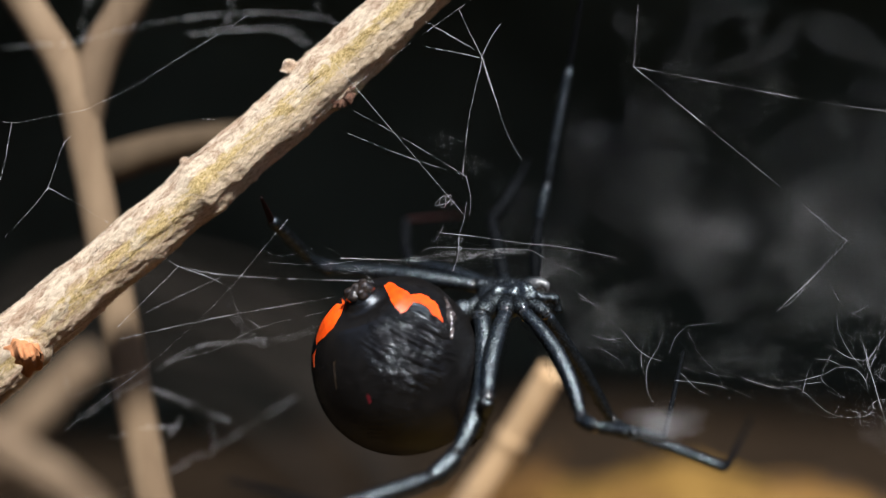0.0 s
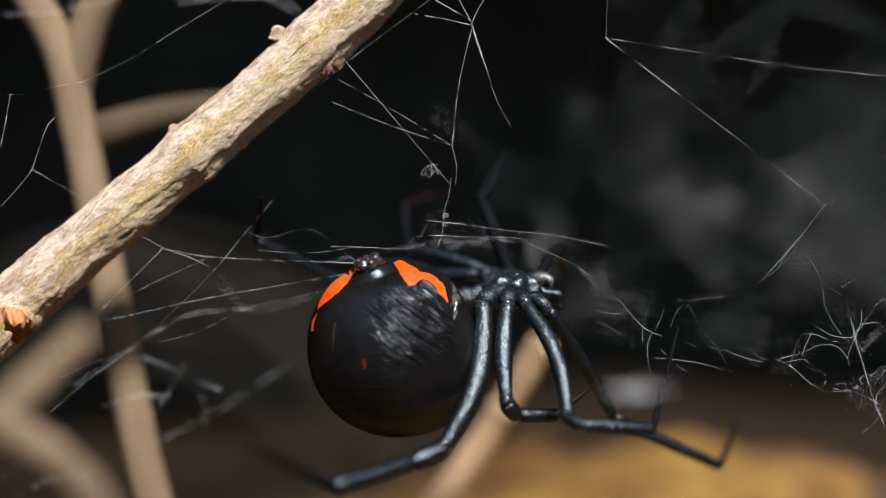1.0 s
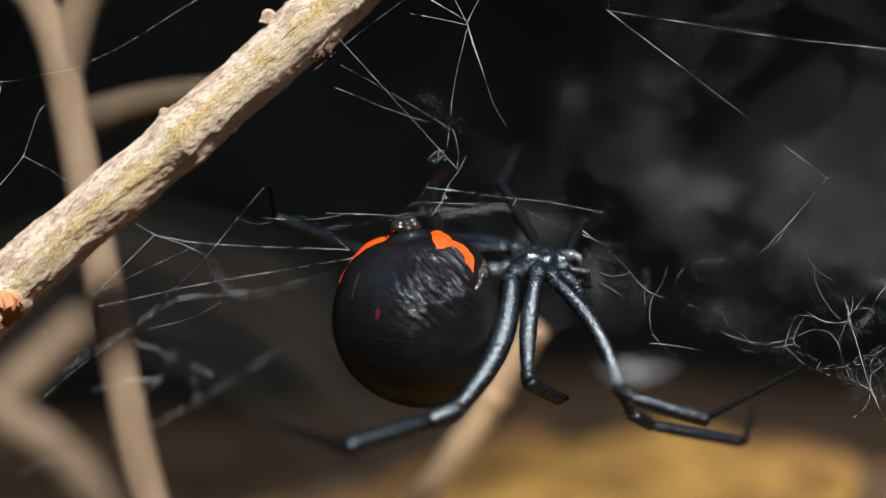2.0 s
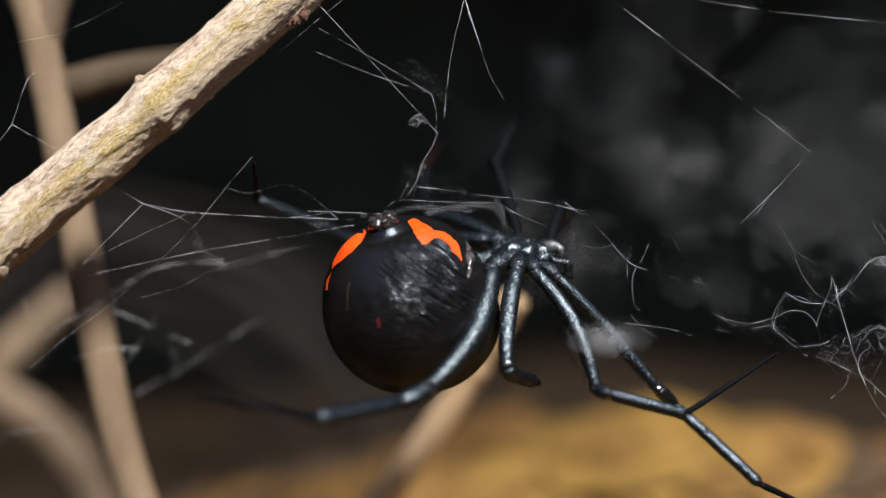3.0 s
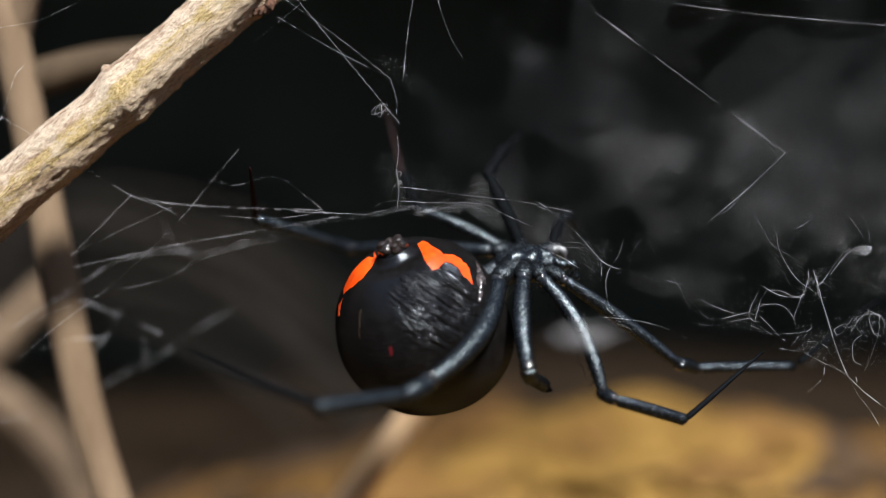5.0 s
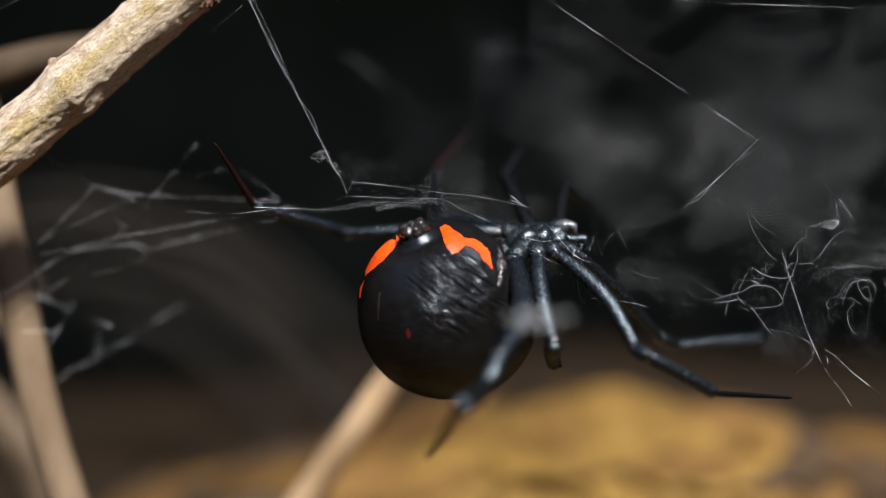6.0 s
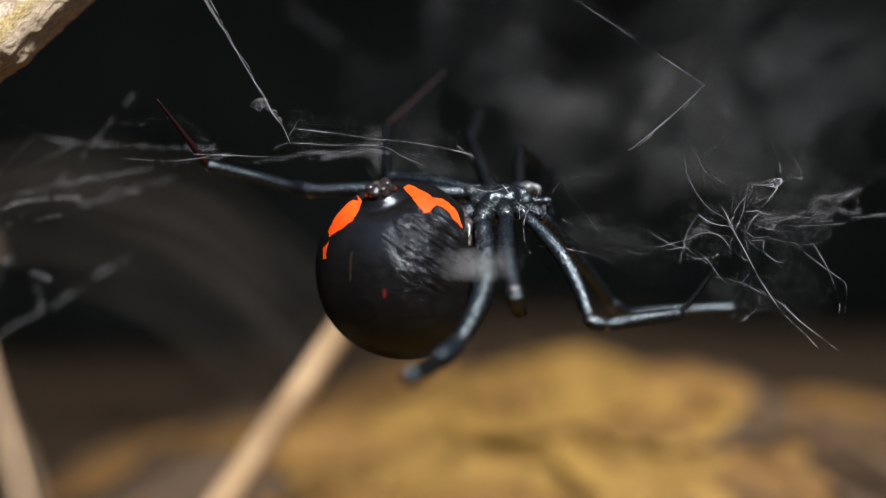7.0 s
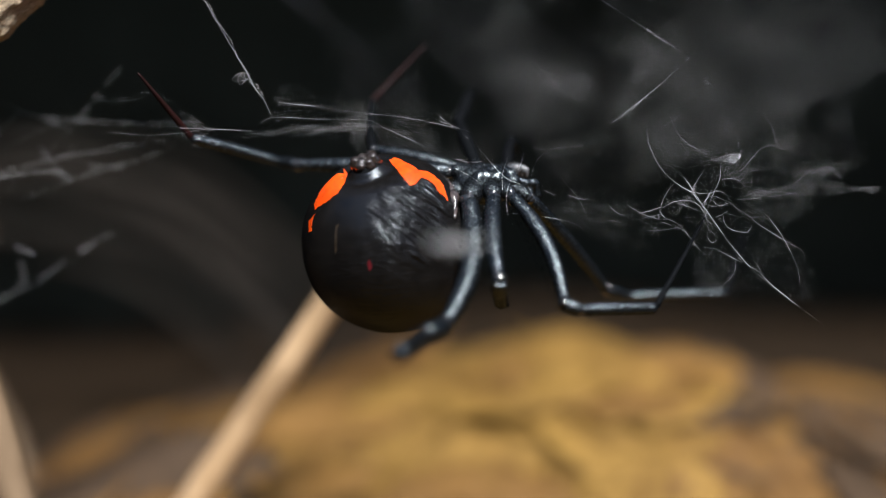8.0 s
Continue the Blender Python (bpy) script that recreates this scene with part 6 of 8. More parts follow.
    walk(LEG["second_near"]["femur"], [
        at(0, -1.484, -3.000, -1.583, 150.8, -27.4, -10.2),
        at(0.2, -1.484, -3.000, -1.583, 151.8, -24.1, -12.2),
        at(0.5, -1.484, -3.000, -1.583, 154.5, -17.4, -15.8),
        at(0.8, -1.484, -3.000, -1.583, 153.0, -24.3, -12.2),
        at(1, -1.484, -3.000, -1.583, 148.7, -25.8, -11.3),
        at(1.2, -1.484, -3.000, -1.583, 147.9, -21.7, -14.0),
        at(2.3, -1.484, -3.000, -1.583, 158.5, -37.8, -4.7),
        at(2.5, -1.484, -3.000, -1.583, 159.0, -36.3, -5.5),
        at(2.7, -1.484, -3.000, -1.583, 161.7, -34.9, -6.1),
        at(3, -1.484, -3.000, -1.583, 164.9, -31.7, -7.2),
        at(3.2, -1.484, -3.000, -1.583, 162.5, -30.7, -7.6),
        at(3.5, -1.484, -3.000, -1.583, 152.6, -27.6, -9.0),
        at(4, -1.484, -3.000, -1.583, 153.8, -27.1, -9.3),
        at(4.5, -1.484, -3.000, -1.583, 157.6, -25.9, -9.9),
        at(4.7, -1.484, -3.000, -1.583, 165.3, -25.8, -10.0),
        at(5.8, -1.480, -3.000, -1.580, 150.9, -26.2, -12.6),
        at(6, -1.480, -3.000, -1.580, 149.7, -32.1, -10.1),
        at(6.2, -1.480, -3.000, -1.580, 138.1, -48.4, -0.6),
        at(6.5, -1.480, -3.000, -1.580, 144.6, -40.7, -9.2),
        at(6.8, -1.480, -3.000, -1.580, 147.3, -28.9, -17.1),
        at(7, -1.480, -3.000, -1.580, 151.9, -26.4, -18.1),
        at(7.5, -1.480, -3.000, -1.580, 147.1, -25.6, -20.1),
        at(8, -1.480, -3.000, -1.580, 149.6, -24.4, -21.5),
    ])
    walk(LEG["second_near"]["patella"], [
        at(0, 1.347, -8.038, -8.665, 116.3, -43.1, 23.0),
        at(0.2, 0.814, -7.915, -8.939, 107.2, -44.7, 28.5),
        at(0.5, -0.177, -7.460, -9.454, 114.1, -44.2, 26.8),
        at(0.8, 0.915, -7.766, -9.005, 101.8, -45.8, 33.8),
        at(1, 0.925, -8.319, -8.615, 117.9, -43.6, 25.2),
        at(1.2, 0.119, -8.404, -8.778, 100.8, -45.9, 34.4),
        at(2.3, 3.432, -6.768, -8.305, 118.0, -41.5, 17.1),
        at(2.5, 3.234, -6.738, -8.461, 127.5, -45.1, 24.8),
        at(2.7, 3.145, -6.374, -8.706, 109.6, -47.1, 30.2),
        at(3, 2.810, -5.948, -9.094, 100.7, -48.0, 34.9),
        at(3.2, 2.558, -6.319, -9.079, 109.9, -45.2, 20.2),
        at(3.5, 1.567, -7.749, -8.772, 131.8, -44.3, 18.1),
        at(4, 1.554, -7.590, -8.880, 132.5, -44.0, 17.6),
        at(4.5, 1.558, -7.061, -9.186, 118.5, -42.5, 14.7),
        at(4.7, 1.903, -5.952, -9.543, 112.6, -43.7, 18.1),
        at(5.8, 0.997, -8.104, -8.746, 111.6, -44.5, 19.3),
        at(6, 1.840, -8.275, -8.265, 120.8, -42.4, 12.5),
        at(6.2, 3.538, -9.157, -6.102, 150.6, -53.5, 26.4),
        at(6.5, 2.472, -9.001, -7.229, 136.2, -64.7, 69.1),
        at(6.8, 0.622, -8.806, -8.319, 155.3, -64.8, 48.8),
        at(7, 0.601, -8.203, -8.800, 132.6, -59.4, 50.1),
        at(7.5, -0.069, -8.795, -8.506, 137.5, -58.8, 43.2),
        at(8, -0.144, -8.500, -8.757, 138.2, -57.7, 38.5),
    ])
    walk(LEG["second_near"]["tibia"], [
        at(0, 1.965, -8.733, -8.984, -109.2, -34.3, -54.1),
        at(0.2, 1.442, -8.643, -9.145, -108.2, -34.0, -53.0),
        at(0.5, 0.478, -8.135, -9.741, -105.1, -34.9, -56.4),
        at(0.8, 1.570, -8.485, -9.145, -103.0, -35.9, -61.4),
        at(1, 1.582, -8.970, -8.949, -97.8, -36.1, -62.8),
        at(1.2, 0.774, -9.126, -8.906, -106.8, -35.6, -59.7),
        at(2.3, 3.980, -7.507, -8.651, -104.0, -38.9, -75.0),
        at(2.5, 3.947, -7.268, -8.884, -102.0, -39.1, -76.1),
        at(2.7, 3.820, -7.053, -8.930, -105.1, -38.1, -70.4),
        at(3, 3.474, -6.663, -9.217, -105.9, -38.4, -72.0),
        at(3.2, 3.101, -7.104, -9.315, -108.7, -36.4, -63.9),
        at(3.5, 2.230, -8.304, -9.241, -114.6, -35.3, -60.4),
        at(4, 2.212, -8.142, -9.359, -115.9, -34.0, -57.0),
        at(4.5, 2.084, -7.816, -9.532, -116.8, -36.1, -62.2),
        at(4.7, 2.433, -6.733, -9.817, -115.3, -34.9, -59.2),
        at(5.8, 1.537, -8.880, -9.003, -118.2, -33.3, -57.2),
        at(6, 2.352, -9.024, -8.635, -133.6, -28.9, -51.2),
        at(6.2, 4.367, -9.283, -6.610, -116.2, -38.9, -70.4),
        at(6.5, 3.333, -8.645, -7.532, -90.2, -45.3, -103.4),
        at(6.8, 1.461, -8.470, -8.698, -102.1, -43.5, -80.9),
        at(7, 1.521, -8.227, -9.138, -92.9, -43.5, -83.6),
        at(7.5, 0.834, -8.854, -8.880, -98.0, -42.6, -75.3),
        at(8, 0.746, -8.627, -9.147, -98.4, -42.8, -79.9),
    ])
    walk(LEG["second_near"]["metatarsus"], [
        at(0, 6.776, -6.506, -10.477, -48.2, -3.3, -31.6),
        at(0.2, 6.202, -6.269, -10.573, -42.4, -3.6, -31.4),
        at(0.5, 5.363, -5.881, -10.919, -45.6, -6.9, -28.2),
        at(0.8, 6.629, -6.552, -10.149, -37.9, -4.1, -30.7),
        at(1, 6.638, -6.872, -9.552, -33.5, -0.3, -33.4),
        at(1.2, 5.795, -7.270, -10.202, -43.3, -2.4, -31.8),
        at(2.3, 9.358, -6.936, -9.690, -61.7, 30.7, -73.7),
        at(2.5, 9.350, -6.675, -9.772, -57.7, 26.4, -65.2),
        at(2.7, 9.127, -6.108, -10.061, -48.6, 29.3, -69.7),
        at(3, 8.802, -5.913, -10.396, -53.1, 23.0, -61.0),
        at(3.2, 8.248, -5.755, -10.737, -47.7, 25.6, -64.5),
        at(3.5, 7.238, -6.981, -11.113, -50.9, 22.1, -60.0),
        at(4, 7.100, -6.568, -11.351, -53.6, 18.6, -55.2),
        at(4.5, 7.115, -6.812, -11.537, -55.6, 18.0, -54.4),
        at(4.7, 7.399, -5.337, -11.748, -56.4, 18.7, -55.5),
        at(5.8, 6.393, -7.451, -11.181, -88.9, 18.1, -58.0),
        at(6, 6.612, -7.957, -11.963, -106.8, 17.6, -62.8),
        at(6.2, 9.537, -9.061, -8.500, -110.0, 19.0, -60.9),
        at(6.5, 8.690, -9.935, -7.547, -87.7, 19.9, -53.9),
        at(6.8, 6.906, -8.408, -9.537, -86.3, 19.4, -45.6),
        at(7, 7.011, -7.804, -9.338, -73.4, 18.5, -40.0),
        at(7.5, 6.243, -7.966, -9.442, -43.3, 23.2, -48.8),
        at(8, 6.208, -8.207, -9.734, -38.4, 20.5, -47.3),
    ])
    walk(LEG["front_near"]["femur"], [
        at(0, 0.071, -2.200, -1.896, 180.0, -35.1, 42.2),
        at(0.2, 0.071, -2.200, -1.896, 176.5, -30.1, 42.0),
        at(0.5, 0.071, -2.200, -1.896, 173.4, -29.7, 42.0),
        at(0.8, 0.071, -2.200, -1.896, 178.4, -39.5, 42.8),
        at(1, 0.071, -2.200, -1.896, 175.0, -37.5, 42.7),
        at(1.2, 0.071, -2.200, -1.896, 179.6, -37.5, 42.7),
        at(2.3, 0.071, -2.200, -1.896, 168.2, -26.8, 41.3),
        at(2.5, 0.071, -2.200, -1.896, 176.6, -34.7, 42.5),
        at(2.7, 0.071, -2.200, -1.896, 167.5, -24.7, 40.9),
        at(3, 0.071, -2.200, -1.896, 148.9, -34.7, 45.4),
        at(3.2, 0.071, -2.200, -1.896, 139.8, -37.5, 48.0),
        at(3.5, 0.071, -2.200, -1.896, 124.4, -46.8, 61.8),
        at(4, 0.071, -2.200, -1.896, 144.4, -46.0, 60.6),
        at(4.5, 0.071, -2.200, -1.896, 146.6, -38.5, 53.7),
        at(4.7, 0.071, -2.200, -1.896, 142.3, -37.0, 52.3),
        at(5.8, 0.070, -2.200, -1.900, 167.4, -50.4, 58.6),
        at(6, 0.070, -2.200, -1.900, 167.5, -43.4, 55.4),
        at(6.2, 0.070, -2.200, -1.900, 174.6, -43.4, 51.9),
        at(6.5, 0.070, -2.200, -1.900, 172.4, -40.7, 48.8),
        at(6.8, 0.070, -2.200, -1.900, 175.0, -40.6, 47.8),
        at(7, 0.070, -2.200, -1.900, 173.1, -43.4, 48.2),
        at(7.5, 0.070, -2.200, -1.900, 166.0, -44.6, 47.4),
        at(8, 0.070, -2.200, -1.900, 168.2, -42.8, 45.5),
    ])
    walk(LEG["front_near"]["patella"], [
        at(0, 4.588, 1.893, -10.562, 180.0, -65.9, 57.1),
        at(0.2, 4.443, 0.877, -11.043, -179.8, -65.6, 57.1),
        at(0.5, 4.760, 0.384, -11.038, 179.2, -67.2, 57.1),
        at(0.8, 5.217, 2.166, -10.063, 172.3, -64.1, 56.6),
        at(1, 5.414, 1.476, -10.273, 171.8, -68.8, 58.2),
        at(1.2, 4.867, 2.116, -10.299, 142.7, -46.1, 40.8),
        at(2.3, 5.018, -0.734, -11.149, 171.5, -73.9, 63.7),
        at(2.5, 4.928, 1.402, -10.595, 167.9, -62.4, 58.1),
        at(2.7, 4.848, -1.102, -11.289, 174.3, -66.2, 59.5),
        at(3, 7.593, -2.358, -9.349, 173.6, -61.5, 58.4),
        at(3.2, 8.448, -3.123, -8.316, 158.1, -57.0, 56.2),
        at(3.5, 9.839, -2.479, -5.989, 164.9, -73.6, 69.3),
        at(4, 8.490, 0.162, -7.878, 156.8, -71.8, 67.2),
        at(4.5, 8.032, -1.211, -8.816, 157.6, -75.7, 73.1),
        at(4.7, 8.287, -2.173, -8.585, 159.8, -74.4, 71.2),
        at(5.8, 6.183, 3.404, -8.486, 169.8, -68.6, 64.3),
        at(6, 5.996, 2.345, -9.409, 170.6, -66.9, 62.7),
        at(6.2, 5.330, 2.883, -9.558, 161.8, -61.6, 56.8),
        at(6.5, 5.627, 2.030, -9.861, 166.6, -62.5, 55.1),
        at(6.8, 5.365, 2.277, -9.904, 166.8, -62.6, 54.5),
        at(7, 5.834, 2.327, -9.544, 171.7, -64.3, 54.8),
        at(7.5, 6.834, 1.374, -9.222, 170.9, -65.8, 53.9),
        at(8, 6.541, 1.310, -9.512, 157.1, -70.1, 55.9),
    ])
    walk(LEG["front_near"]["tibia"], [
        at(0, 5.819, 3.796, -11.575, 180.0, -64.4, 4.1),
        at(0.2, 5.663, 2.781, -12.068, -173.7, -64.6, 4.1),
        at(0.5, 6.032, 2.287, -12.002, -169.7, -63.9, 4.3),
        at(0.8, 6.716, 3.828, -11.138, -174.0, -66.9, 3.3),
        at(1, 6.922, 3.237, -11.164, -166.8, -66.4, 3.5),
        at(1.2, 6.928, 1.908, -11.668, -152.9, -72.6, -3.1),
        at(2.3, 6.392, 1.218, -11.832, -133.6, -81.6, -32.6),
        at(2.5, 6.506, 2.954, -11.721, -118.7, -84.3, -61.7),
        at(2.7, 6.207, 0.720, -12.287, -162.0, -62.2, -3.9),
        at(3, 8.963, -0.658, -10.524, 163.7, -51.0, -3.5),
        at(3.2, 10.293, -2.032, -9.569, -178.7, -59.5, -2.0),
        at(3.5, 11.256, -0.556, -6.666, -135.4, -74.0, -17.4),
        at(4, 10.233, 1.780, -8.592, -79.0, -80.2, -93.2),
        at(4.5, 9.585, 0.642, -9.384, -76.0, -79.6, -107.7),
        at(4.7, 9.822, -0.324, -9.211, -91.7, -80.1, -84.7),
        at(5.8, 7.562, 5.263, -9.377, -135.4, -72.7, -19.3),
        at(6, 7.385, 4.160, -10.370, -125.4, -76.6, -36.4),
        at(6.2, 7.114, 4.192, -10.678, -124.0, -77.5, -41.8),
        at(6.5, 7.321, 3.457, -10.975, -132.1, -78.2, -44.8),
        at(6.8, 7.071, 3.693, -11.015, -132.5, -79.6, -52.9),
        at(7, 7.401, 3.927, -10.609, -120.9, -82.3, -78.0),
        at(7.5, 8.467, 2.948, -10.227, -125.2, -78.7, -49.9),
        at(8, 8.545, 2.547, -10.290, -119.7, -79.9, -62.3),
    ])
    walk(LEG["front_near"]["metatarsus"], [
        at(0, 13.008, 4.310, -15.036, 0.0, -73.7, -118.5),
        at(0.2, 12.760, 4.164, -15.481, 8.1, -78.7, -120.0),
        at(0.5, 12.971, 4.241, -15.459, 4.1, -72.1, -117.2),
        at(0.8, 13.968, 5.075, -14.263, 7.7, -76.5, -118.9),
        at(1, 13.930, 5.491, -14.284, 5.9, -74.9, -118.1),
        at(1.2, 13.908, 5.180, -13.791, 9.3, -77.9, -119.7),
        at(2.3, 14.108, 3.154, -12.633, 10.0, -76.8, -118.9),
        at(2.5, 14.492, 2.907, -12.102, 6.5, -74.9, -117.8),
        at(2.7, 13.084, 2.727, -15.837, -35.1, -48.9, -131.7),
        at(3, 14.780, -3.265, -15.358, -133.3, -56.4, -27.8),
        at(3.2, 17.182, -2.085, -13.627, -134.5, -55.7, -26.5),
        at(3.5, 18.160, 3.159, -8.233, -111.4, -65.3, -56.0),
        at(4, 18.153, 2.842, -8.331, -64.9, -65.0, -82.5),
        at(4.5, 17.554, 0.093, -9.036, -39.7, -52.9, -112.0),
        at(4.7, 17.802, 0.172, -9.252, -40.5, -53.3, -111.4),
        at(5.8, 14.553, 8.765, -11.071, -43.8, -50.7, -119.3),
        at(6, 14.883, 6.735, -11.444, -32.0, -34.4, -137.3),
        at(6.2, 14.791, 6.225, -11.646, -31.2, -57.6, -122.0),
        at(6.5, 15.229, 3.967, -12.073, -20.6, -58.8, -124.6),
        at(6.8, 14.983, 3.023, -11.989, -21.7, -62.8, -122.7),
        at(7, 14.960, 1.367, -11.161, -8.8, -63.2, -122.1),
        at(7.5, 16.380, 3.701, -11.130, -3.4, -60.6, -123.5),
        at(8, 16.512, 2.323, -10.986, -5.8, -58.7, -124.7),
    ])
    walk(LEG["rear_far"]["femur"], [
        at(0, -4.502, 1.000, 0.334, 0.0, -79.1, -15.5),
        at(0.2, -4.502, 1.000, 0.334, -174.0, -85.8, 150.9),
        at(0.5, -4.502, 1.000, 0.334, -173.2, -81.3, 155.4),
        at(0.8, -4.502, 1.000, 0.334, 179.2, -86.0, 153.1),
        at(1.2, -4.502, 1.000, 0.334, -179.9, -83.4, 153.0),
        at(2.3, -4.502, 1.000, 0.334, -174.6, -84.6, 152.4),
        at(2.7, -4.502, 1.000, 0.334, -175.8, -85.2, 151.9),
        at(3.2, -4.502, 1.000, 0.334, -179.4, -86.5, 151.1),
        at(3.5, -4.502, 1.000, 0.334, -177.2, -88.4, 149.9),
        at(4, -4.502, 1.000, 0.334, -175.0, -88.4, 149.9),
        at(4.7, -4.502, 1.000, 0.334, -4.3, -88.1, -20.9),
        at(5.8, -4.500, 1.000, 0.330, 4.9, -81.8, -16.8),
        at(6.2, -4.500, 1.000, 0.330, -3.0, -81.5, -16.2),
        at(6.5, -4.500, 1.000, 0.330, -6.0, -83.2, -15.6),
        at(6.8, -4.500, 1.000, 0.330, -3.9, -81.9, -15.6),
        at(7.5, -4.500, 1.000, 0.330, -5.5, -80.7, -20.0),
        at(8, -4.500, 1.000, 0.330, -1.4, -82.5, -22.0),
    ])
    walk(LEG["rear_far"]["patella"], [
        at(0, -15.297, 3.997, 2.486, 0.0, -73.8, -48.7),
        at(0.2, -14.970, 5.455, -0.504, 31.6, -68.3, -44.0),
        at(0.5, -15.244, 4.439, -1.374, 30.6, -63.7, -37.1),
        at(0.8, -14.583, 6.280, -0.459, 6.8, -70.3, -42.9),
        at(1.2, -14.610, 6.125, -0.967, 6.9, -71.2, -43.2),
        at(2.3, -15.021, 5.283, -0.732, 7.5, -72.9, -43.9),
        at(2.7, -14.896, 5.603, -0.621, 8.3, -73.2, -44.0),
        at(3.2, -14.528, 6.399, -0.354, 7.3, -71.5, -43.2),
        at(3.5, -14.626, 6.248, 0.022, 6.2, -74.2, -44.3),
        at(4, -14.829, 5.837, 0.018, 5.7, -72.3, -43.6),
        at(4.7, -14.815, 5.863, 0.702, 6.0, -75.5, -44.8),
        at(5.8, -15.557, 3.310, 1.942, -14.6, -72.7, -47.3),
        at(6.2, -15.155, 4.715, 2.023, -14.7, -75.2, -48.5),
        at(6.5, -15.032, 5.177, 1.675, -18.0, -82.4, -39.5),
        at(6.8, -15.144, 4.783, 1.938, -12.6, -76.2, -49.3),
        at(7.5, -14.651, 5.872, 2.175, -35.8, -85.8, -25.5),
        at(8, -14.883, 5.490, 1.823, -16.4, -81.5, -46.0),
    ])
    walk(LEG["rear_far"]["tibia"], [
        at(0, -16.448, 5.309, 2.994, 0.0, -61.8, 69.6),
        at(0.2, -16.667, 5.769, 0.067, -8.3, -58.6, 69.1),
        at(0.5, -16.921, 4.546, -0.680, -9.9, -65.1, 71.3),
        at(0.8, -15.976, 7.277, 0.148, -26.2, -65.3, 71.5),
        at(1.2, -16.006, 7.134, -0.386, -28.0, -61.0, 66.6),
        at(2.3, -16.428, 6.305, -0.202, -44.6, -70.1, 82.7),
        at(2.7, -16.316, 6.612, -0.101, -41.6, -66.4, 73.2),
        at(3.2, -15.933, 7.400, 0.220, -38.6, -64.2, 68.9),
        at(3.5, -16.008, 7.321, 0.516, -35.2, -62.6, 66.1),
        at(4, -16.201, 6.895, 0.568, -29.6, -65.8, 70.9),
        at(4.7, -16.190, 6.962, 1.156, -36.2, -67.0, 72.7),
        at(5.8, -16.358, 4.858, 2.467, -27.5, -61.6, 63.3),
        at(6.2, -15.936, 6.296, 2.472, -35.2, -65.6, 65.5),
        at(6.5, -15.996, 6.704, 1.905, -34.9, -62.8, 59.1),
        at(6.8, -15.969, 6.349, 2.362, -35.4, -63.2, 59.0),
        at(7.5, -15.521, 7.467, 2.284, -40.6, -61.2, 53.5),
        at(8, -15.712, 7.090, 2.081, -41.4, -63.7, 56.9),
    ])
    walk(LEG["rear_far"]["metatarsus"], [
        at(0, -18.568, -0.384, 6.257, 0.0, -77.5, 92.8),
        at(0.2, -19.673, 0.680, 3.620, 5.5, -37.8, 96.2),
        at(0.5, -20.022, -0.909, 2.181, 3.5, -43.1, 95.7),
        at(0.8, -20.649, 2.912, 2.729, 9.0, -58.6, 93.0),
        at(1.2, -21.096, 3.538, 2.566, 7.7, -60.4, 92.5),
        at(2.3, -21.817, 2.339, 1.468, 0.3, -70.7, 90.8),
        at(2.7, -22.061, 3.405, 1.966, 3.0, -68.2, 91.0),
        at(3.2, -21.690, 4.413, 2.563, 1.4, -61.4, 91.6),
        at(3.5, -21.670, 4.361, 3.111, 1.3, -57.7, 91.8),
        at(4, -21.206, 2.836, 3.023, -1.3, -54.9, 91.8),
        at(4.7, -21.603, 3.286, 3.333, 4.8, -54.5, 91.8),
        at(5.8, -21.624, 1.482, 5.379, -5.4, -45.9, 88.7),
        at(6.2, -21.681, 3.265, 4.800, -15.3, -38.2, 82.2),
        at(6.5, -21.966, 4.408, 4.494, -12.0, -40.4, 80.1),
        at(6.8, -21.979, 4.105, 4.901, -15.0, -38.5, 78.6),
        at(7.5, -21.860, 6.444, 4.808, -24.2, -25.4, 71.8),
        at(8, -22.068, 5.696, 4.377, -24.0, -33.9, 75.1),
    ])
    walk(LEG["third_far"]["femur"], [
        at(0, -3.749, 1.400, 0.488, 0.0, -73.8, -32.6),
        at(0.2, -3.749, 1.400, 0.488, 1.3, -76.4, -32.7),
        at(0.5, -3.749, 1.400, 0.488, 10.1, -78.5, -33.7),
        at(0.8, -3.749, 1.400, 0.488, 5.3, -77.2, -32.9),
        at(1.2, -3.749, 1.400, 0.488, 6.9, -75.5, -32.1),
        at(2.3, -3.749, 1.400, 0.488, 64.6, -88.8, -95.3),
        at(2.7, -3.749, 1.400, 0.488, 3.0, -80.7, -40.1),
        at(3.2, -3.749, 1.400, 0.488, 5.5, -72.2, -37.5),
        at(3.5, -3.749, 1.400, 0.488, 7.7, -64.5, -35.0),
        at(4, -3.749, 1.400, 0.488, 11.8, -58.9, -33.0),
        at(4.5, -3.749, 1.400, 0.488, 14.0, -55.1, -31.4),
        at(4.7, -3.749, 1.400, 0.488, 20.3, -55.9, -31.8),
        at(5.8, -3.750, 1.400, 0.490, -7.7, -74.9, -39.1),
        at(6.2, -3.750, 1.400, 0.490, -1.1, -80.9, -40.1),
        at(6.5, -3.750, 1.400, 0.490, 2.8, -85.2, -42.7),
        at(6.8, -3.750, 1.400, 0.490, 0.1, -78.5, -38.2),
        at(7.5, -3.750, 1.400, 0.490, 4.0, -73.6, -38.8),
        at(8, -3.750, 1.400, 0.490, 9.4, -73.2, -40.0),
    ])
